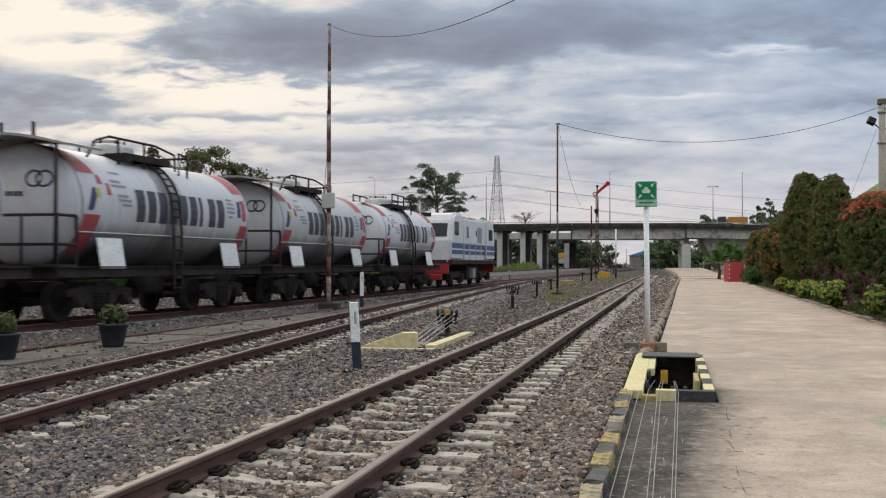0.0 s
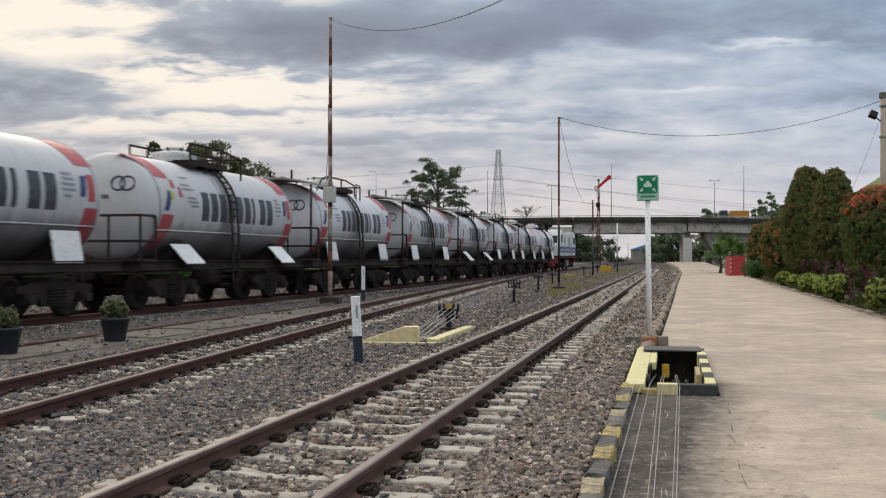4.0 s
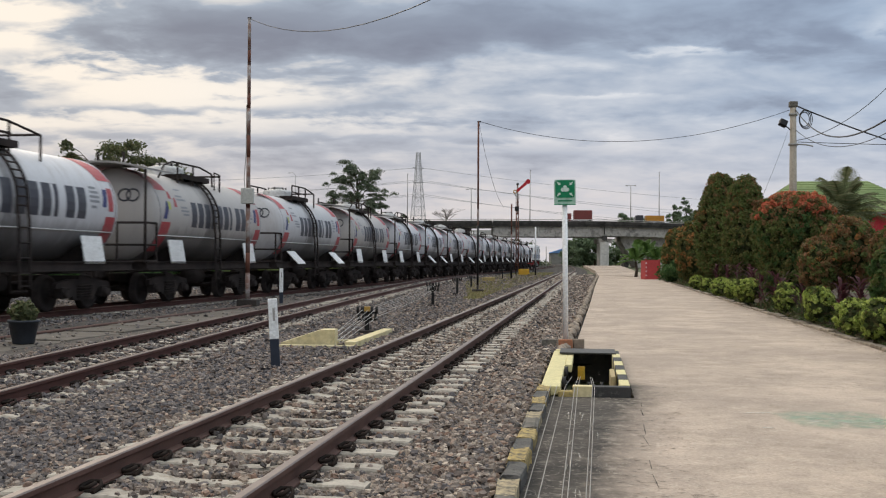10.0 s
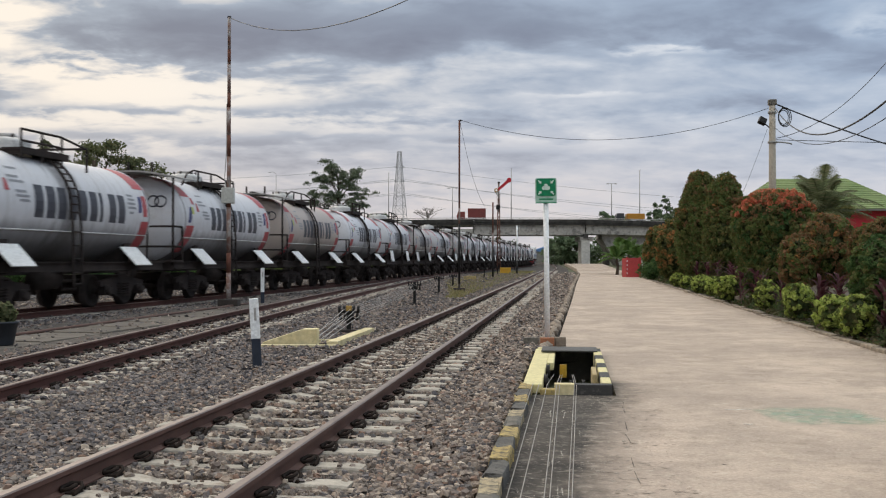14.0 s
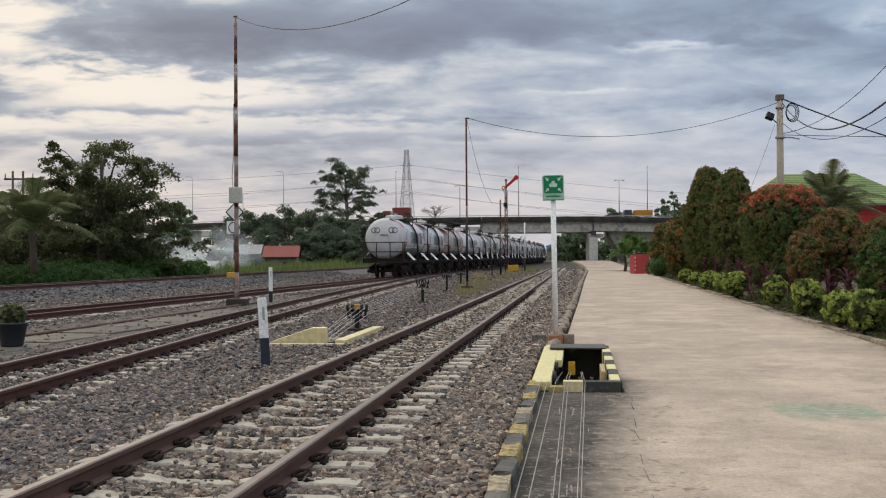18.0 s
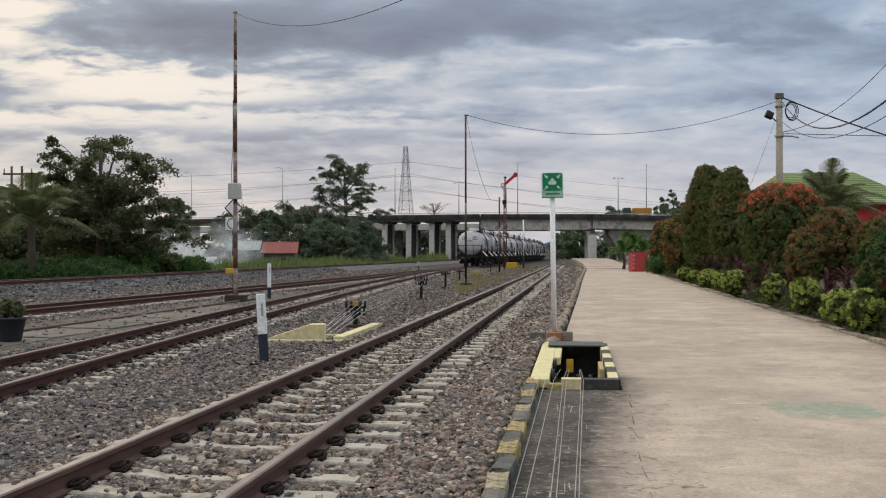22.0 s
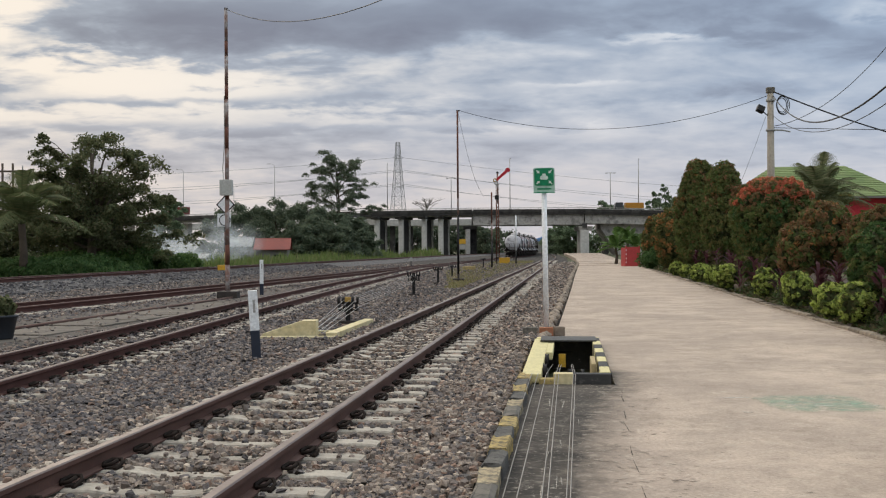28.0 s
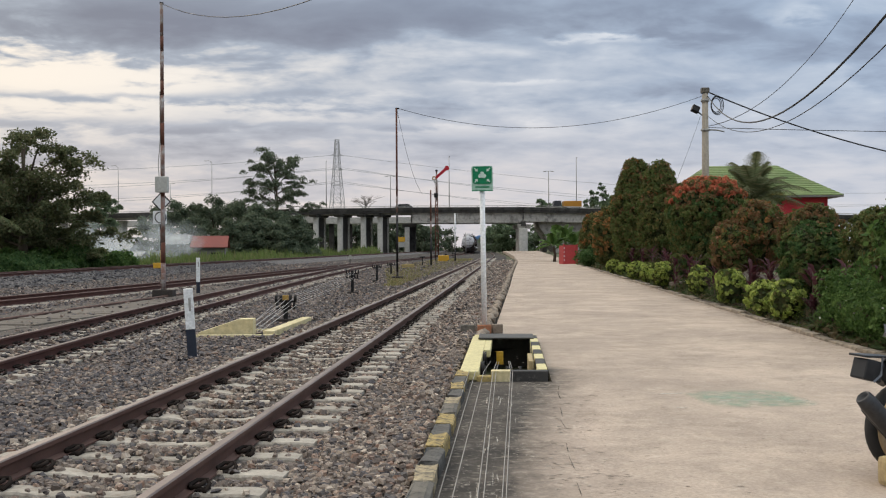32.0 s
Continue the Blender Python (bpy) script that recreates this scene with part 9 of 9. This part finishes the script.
M_SPALL = mat("dark_spalled_concrete", (0.25, 0.20, 0.16), (0.15, 0.12, 0.10), 0.95, scale=3, fine=40, bump=0.5, depth=0.004)
M_LITTER = palette("brown_leaf_litter", [(0.12, 0.085, 0.055), (0.18, 0.13, 0.085), (0.085, 0.06, 0.042), (0.23, 0.175, 0.12)], 0.95, 40, 0.3, 0.006)
M_PALESPALL = mat("pale_scuffed_concrete", (0.44, 0.395, 0.335), (0.33, 0.29, 0.245), 0.95, scale=3, fine=40, bump=0.4, depth=0.004)
spalls("concrete_spalls", 1300, (5.2, 30), (0.1, 4.0), lambda u, v: (0.05 + 0.95 * math.exp(-((v - 0.38) / 0.30) ** 2) * (u < 11)) * (0.4 + 0.6 * math.sin(u * 2.1 + v * 1.7) ** 2), M_SPALL, "dark chips and spalls in the concrete platform", 0.045)
spalls("leaf_litter", 3200, (9, 62), (3.4, 4.95), lambda u, v: math.exp(-abs(v - 4.12 - 0.012 * u) / (0.10 + 0.06 * math.sin(u * 0.9) ** 2)) * (v < 4.12 + 0.012 * u), M_LITTER, "brown leaf litter and dirt along the bed border", 0.075, "leaf litter")
spalls("pale_scuffs", 420, (5.2, 10.4), (-0.34, 0.5), lambda u, v: 0.5 + 0.5 * math.sin(u * 3.7 + v * 9.0), M_PALESPALL, "pale scuffs on the grimy concrete strip", 0.03)


# pale scrapes along the grimy strip
M_SCRAPE = stain_mat("pale_scrape_on_grime", (0.50, 0.46, 0.40), 0.8, 22.0)
rng_scrape = random.Random(21)
for k in range(16):
    paint_mark(rng_scrape.uniform(5.4, 9.6), rng_scrape.choice((-0.30, -0.16, -0.13, -0.05, 0.05)) + rng_scrape.uniform(-0.02, 0.02), rng_scrape.uniform(0.006, 0.014), rng_scrape.uniform(0.15, 0.5), M_SCRAPE, "pale scrape on the grimy strip", rng_scrape.uniform(-4, 4))
paint_mark(9.3, -0.06, 0.3, 0.014, M_SCRAPE, "pale scrape on the grimy strip", 8)


# ---- ballast stones ----
def ballast():
    shapes = []
    # crushed stones: a ring of five corners under a smaller ring and a broken top
    faces = np.array([q for i in range(5) for q in ((i, (i + 1) % 5, 5 + i), ((i + 1) % 5, 5 + (i + 1) % 5, 5 + i))] + [(5, 6, 7), (5, 7, 8), (5, 8, 9)])
    for k in range(32):
        rings = []
        for r0, z0 in ((1.0, -0.35), (0.74, 0.55)):
            turn = RNG.uniform(0, 6.28) if z0 < 0 else turn + RNG.uniform(-0.2, 0.2)
            for i in range(5):
                a = turn + 2 * math.pi * i / 5 + RNG.normal(0, 0.16)
                r = r0 * RNG.uniform(0.72, 1.15)
                rings.append((r * math.cos(a), r * math.sin(a), z0 + RNG.normal(0, 0.16)))
        shapes.append(np.array(rings) * np.array([1.2, 0.9, RNG.uniform(0.65, 1.0)]))
    shapes = np.array(shapes)
    # farther off: simpler chips with six corners
    chip = np.array([(1, 0, 0), (-1, 0, 0), (0, 1, 0), (0, -1, 0), (0, 0, 1), (0, 0, -1)], dtype=float)
    chip_faces = np.array([(0, 2, 4), (2, 1, 4), (1, 3, 4), (3, 0, 4), (2, 0, 5), (1, 2, 5), (3, 1, 5), (0, 3, 5)])
    chips = np.array([(chip * RNG.uniform(0.6, 1.3, (6, 1)) + RNG.normal(0, 0.22, (6, 3))) * np.array([1.2, 0.95, 0.6]) for k in range(24)])

    def scatter(name, pts, size, material, label, far):
        n = len(pts)
        kinds, corners = (chips, chip_faces) if far else (shapes, faces)
        sh = kinds[RNG.integers(0, len(kinds), n)]
        a = RNG.uniform(0, 6.28, n)
        tilt = RNG.normal(0, 0.42, n)
        ca, sa, ct, st = np.cos(a), np.sin(a), np.cos(tilt), np.sin(tilt)
        s = sh * (size * RNG.uniform(0.45, 1.4, n))[:, None, None]
        y2 = s[:, :, 1] * ct[:, None] - s[:, :, 2] * st[:, None]
        z2 = s[:, :, 1] * st[:, None] + s[:, :, 2] * ct[:, None]
        x3 = s[:, :, 0] * ca[:, None] - y2 * sa[:, None]
        y3 = s[:, :, 0] * sa[:, None] + y2 * ca[:, None]
        v = np.stack([x3 + pts[:, :1], y3 + pts[:, 1:2], z2 + pts[:, 2:3]], axis=2).reshape(-1, 3)
        f = (corners[None] + (np.arange(n) * kinds.shape[1])[:, None, None]).reshape(-1, 3)
        tagged(new(name, quads(name, v, f, material)), label, "ballast", kind="stuff")

    def off_of(line, x, y):
        lx = np.interp(y, line.p[:, 1], line.p[:, 0])
        s = np.interp(y, line.p[:, 1], line.s)
        slope = np.interp(y, line.p[:, 1], np.gradient(line.p[:, 0], line.p[:, 1]))
        c = 1 / np.sqrt(1 + slope ** 2)
        return (x - lx) * c, s + (x - lx) * c * slope

    dark_all, pale_all = [], []
    for y0, y1, dens, size in ((-8, 5.0, 80, 0.05), (5.0, 8, 1650, 0.024), (8, 13, 1050, 0.027), (13, 20, 560, 0.031), (20, 32, 235, 0.037), (32, 62, 78, 0.041), (62, 105, 18, 0.068)):
        wl = -0.56 * max(y1, 8) - 1
        wr = 0.4 + 0.125 * y1
        n = int(dens * (y1 - y0) * (wr - wl))
        x, y = RNG.uniform(wl, wr, n), RNG.uniform(y0, y1, n)
        keep = (x > -0.515 * np.where(y < 5.0, 8, y) - 0.4) & (x < np.where(y < 15, -0.52, -0.45 + np.clip(y - 15, 0, 60) * 0.0145) + 0.125 * y)
        # clear of the trough, the strip and the wire edge
        keep &= ~((x > -2.8) & (x < -1.4) & (y > 16.92) & (y < 17.55)) & ~((np.abs(x + 1.42 - (y - 18.8) * 0.114) < 0.13) & (y > 17.0) & (y < 20.6))
        walk_way = (x > -7.15 + 0.134 * (y - 19.4)) & (x < -5.95 + 0.134 * (y - 19.4)) & (y < 28)
        keep &= ~walk_way | (RNG.random(n) < 0.13)
        dirt = (x > -8.3 + 0.134 * (y - 19.4)) & (x < -5.55 + 0.134 * (y - 19.4)) & (y < 36)
        keep &= ~dirt | (RNG.random(n) < 0.22)
        zed = np.where(walk_way, -0.13, -0.172)
        pale = np.zeros(n, bool)
        for line, sl in ((TRACK_NEAR, True), (TRACK_LOOP, True), (TRACK_TRAIN, False)):
            o, s = off_of(line, x, y)
            keep &= np.abs(np.abs(o) - GAUGE / 2) > 0.058
            if sl:
                ph = (s - line.s_of_y(2.0)) % PITCH
                ph = np.minimum(ph, PITCH - ph)
                on = (np.abs(o) < 1.03) & (ph < 0.130)
                keep &= ~on | (RNG.random(n) < (np.where(np.abs(o) < 0.45, 0.07, 0.04) if line is TRACK_NEAR else 0.22))
                zed = np.where(on, -0.13, zed)
                zed = np.where((np.abs(o) < 1.0) & ~on, -0.168, zed)
            if line is TRACK_NEAR:
                pale |= o > -1.15
                # the shoulder falls away a little towards the kerb
                zed = np.where(o > 1.1, -0.165 + 0.085 * np.clip((o - 1.15) / 0.5, 0, 1), zed)
        o, s = off_of(TRACK_FAR, x, y)
        zed = np.where(o < 3.0, 0.10 - 0.29 * np.clip((o - 1.3) / 1.7, 0, 1) + 0.005, zed)
        keep &= (o > 2.9) | (y < 14)
        mix = RNG.random(n) < 0.18
        pale = np.where(mix, ~pale, pale)
        pts = np.stack([x, y, zed + RNG.normal(0, size * 0.5, n)], axis=1)
        for col, store in ((pale, pale_all), (~pale, dark_all)):
            k = keep & col
            store.append((pts[k], size))
    # loose stones on the shoulder of the farthest track
    n = 15000
    y = 14 + 75 * RNG.random(n) ** 1.3
    o = RNG.uniform(-0.45, 2.95, n)
    slope = np.interp(y, TRACK_FAR.p[:, 1], np.gradient(TRACK_FAR.p[:, 0], TRACK_FAR.p[:, 1]))
    x = np.interp(y, TRACK_FAR.p[:, 1], TRACK_FAR.p[:, 0]) + o * np.sqrt(1 + slope ** 2)
    z = 0.10 - 0.30 * np.clip((o - 1.3) / 1.7, 0, 1) + RNG.normal(0, 0.02, n)
    keep = np.abs(np.abs(o) - GAUGE / 2) > 0.1
    scatter("bank_stones", np.stack([x, y, z], axis=1)[keep], 0.032 + 0.0007 * y[keep], M_BANKSTONE, "bluish grey crushed stones on the low bank", True)
    for store, material, name, label in ((pale_all, M_STONE, "ballast_stones", "brown and grey crushed stones between the rails"), (dark_all, M_DARKSTONE, "dark_ballast_stones", "bluish grey crushed stones between the tracks")):
        for far in (False, True):
            pts = np.concatenate([p for p, s in store if (s > 0.028) == far])
            size = np.concatenate([np.full(len(p), s) for p, s in store if (s > 0.028) == far])
            scatter(name, pts, size, material, label + (", farther along" if far else ""), far)


ballast()


def motions():
    run_train()
    drive(RED_LORRY, [(0, 78), (4, 57), (8, 36.9), (9, 30.5), (10, 25), (11, 18.8), (12, 14.3), (13, 10.4), (14, 7.6), (16.5, -0.9), (17.5, -5.9), (18.5, -11.9), (20, -19), (25, -44), (32, -80)], -2.0)
    drive(CAR_A, [(0, 190), (14, 100), (18, 34), (19, 16.8), (20, -6), (22, -50), (32, -170)], -1.2)
    drive(CAR_B, [(0, 200), (26, 95), (29.5, 45), (30.5, 29.5), (32, 6)], -1.2)
    fly_bird()
    for s, x, y, v in SMOKE:
        walk(s, [(0.0, pose(x - v * 1.5, y, -0.2, 0, 0, 0)), (16.0, pose(x, y, 0.1, 0, 0, 14)), (32.0, pose(x + v * 1.5, y, 0.3, 0, 0, 28))])


motions()
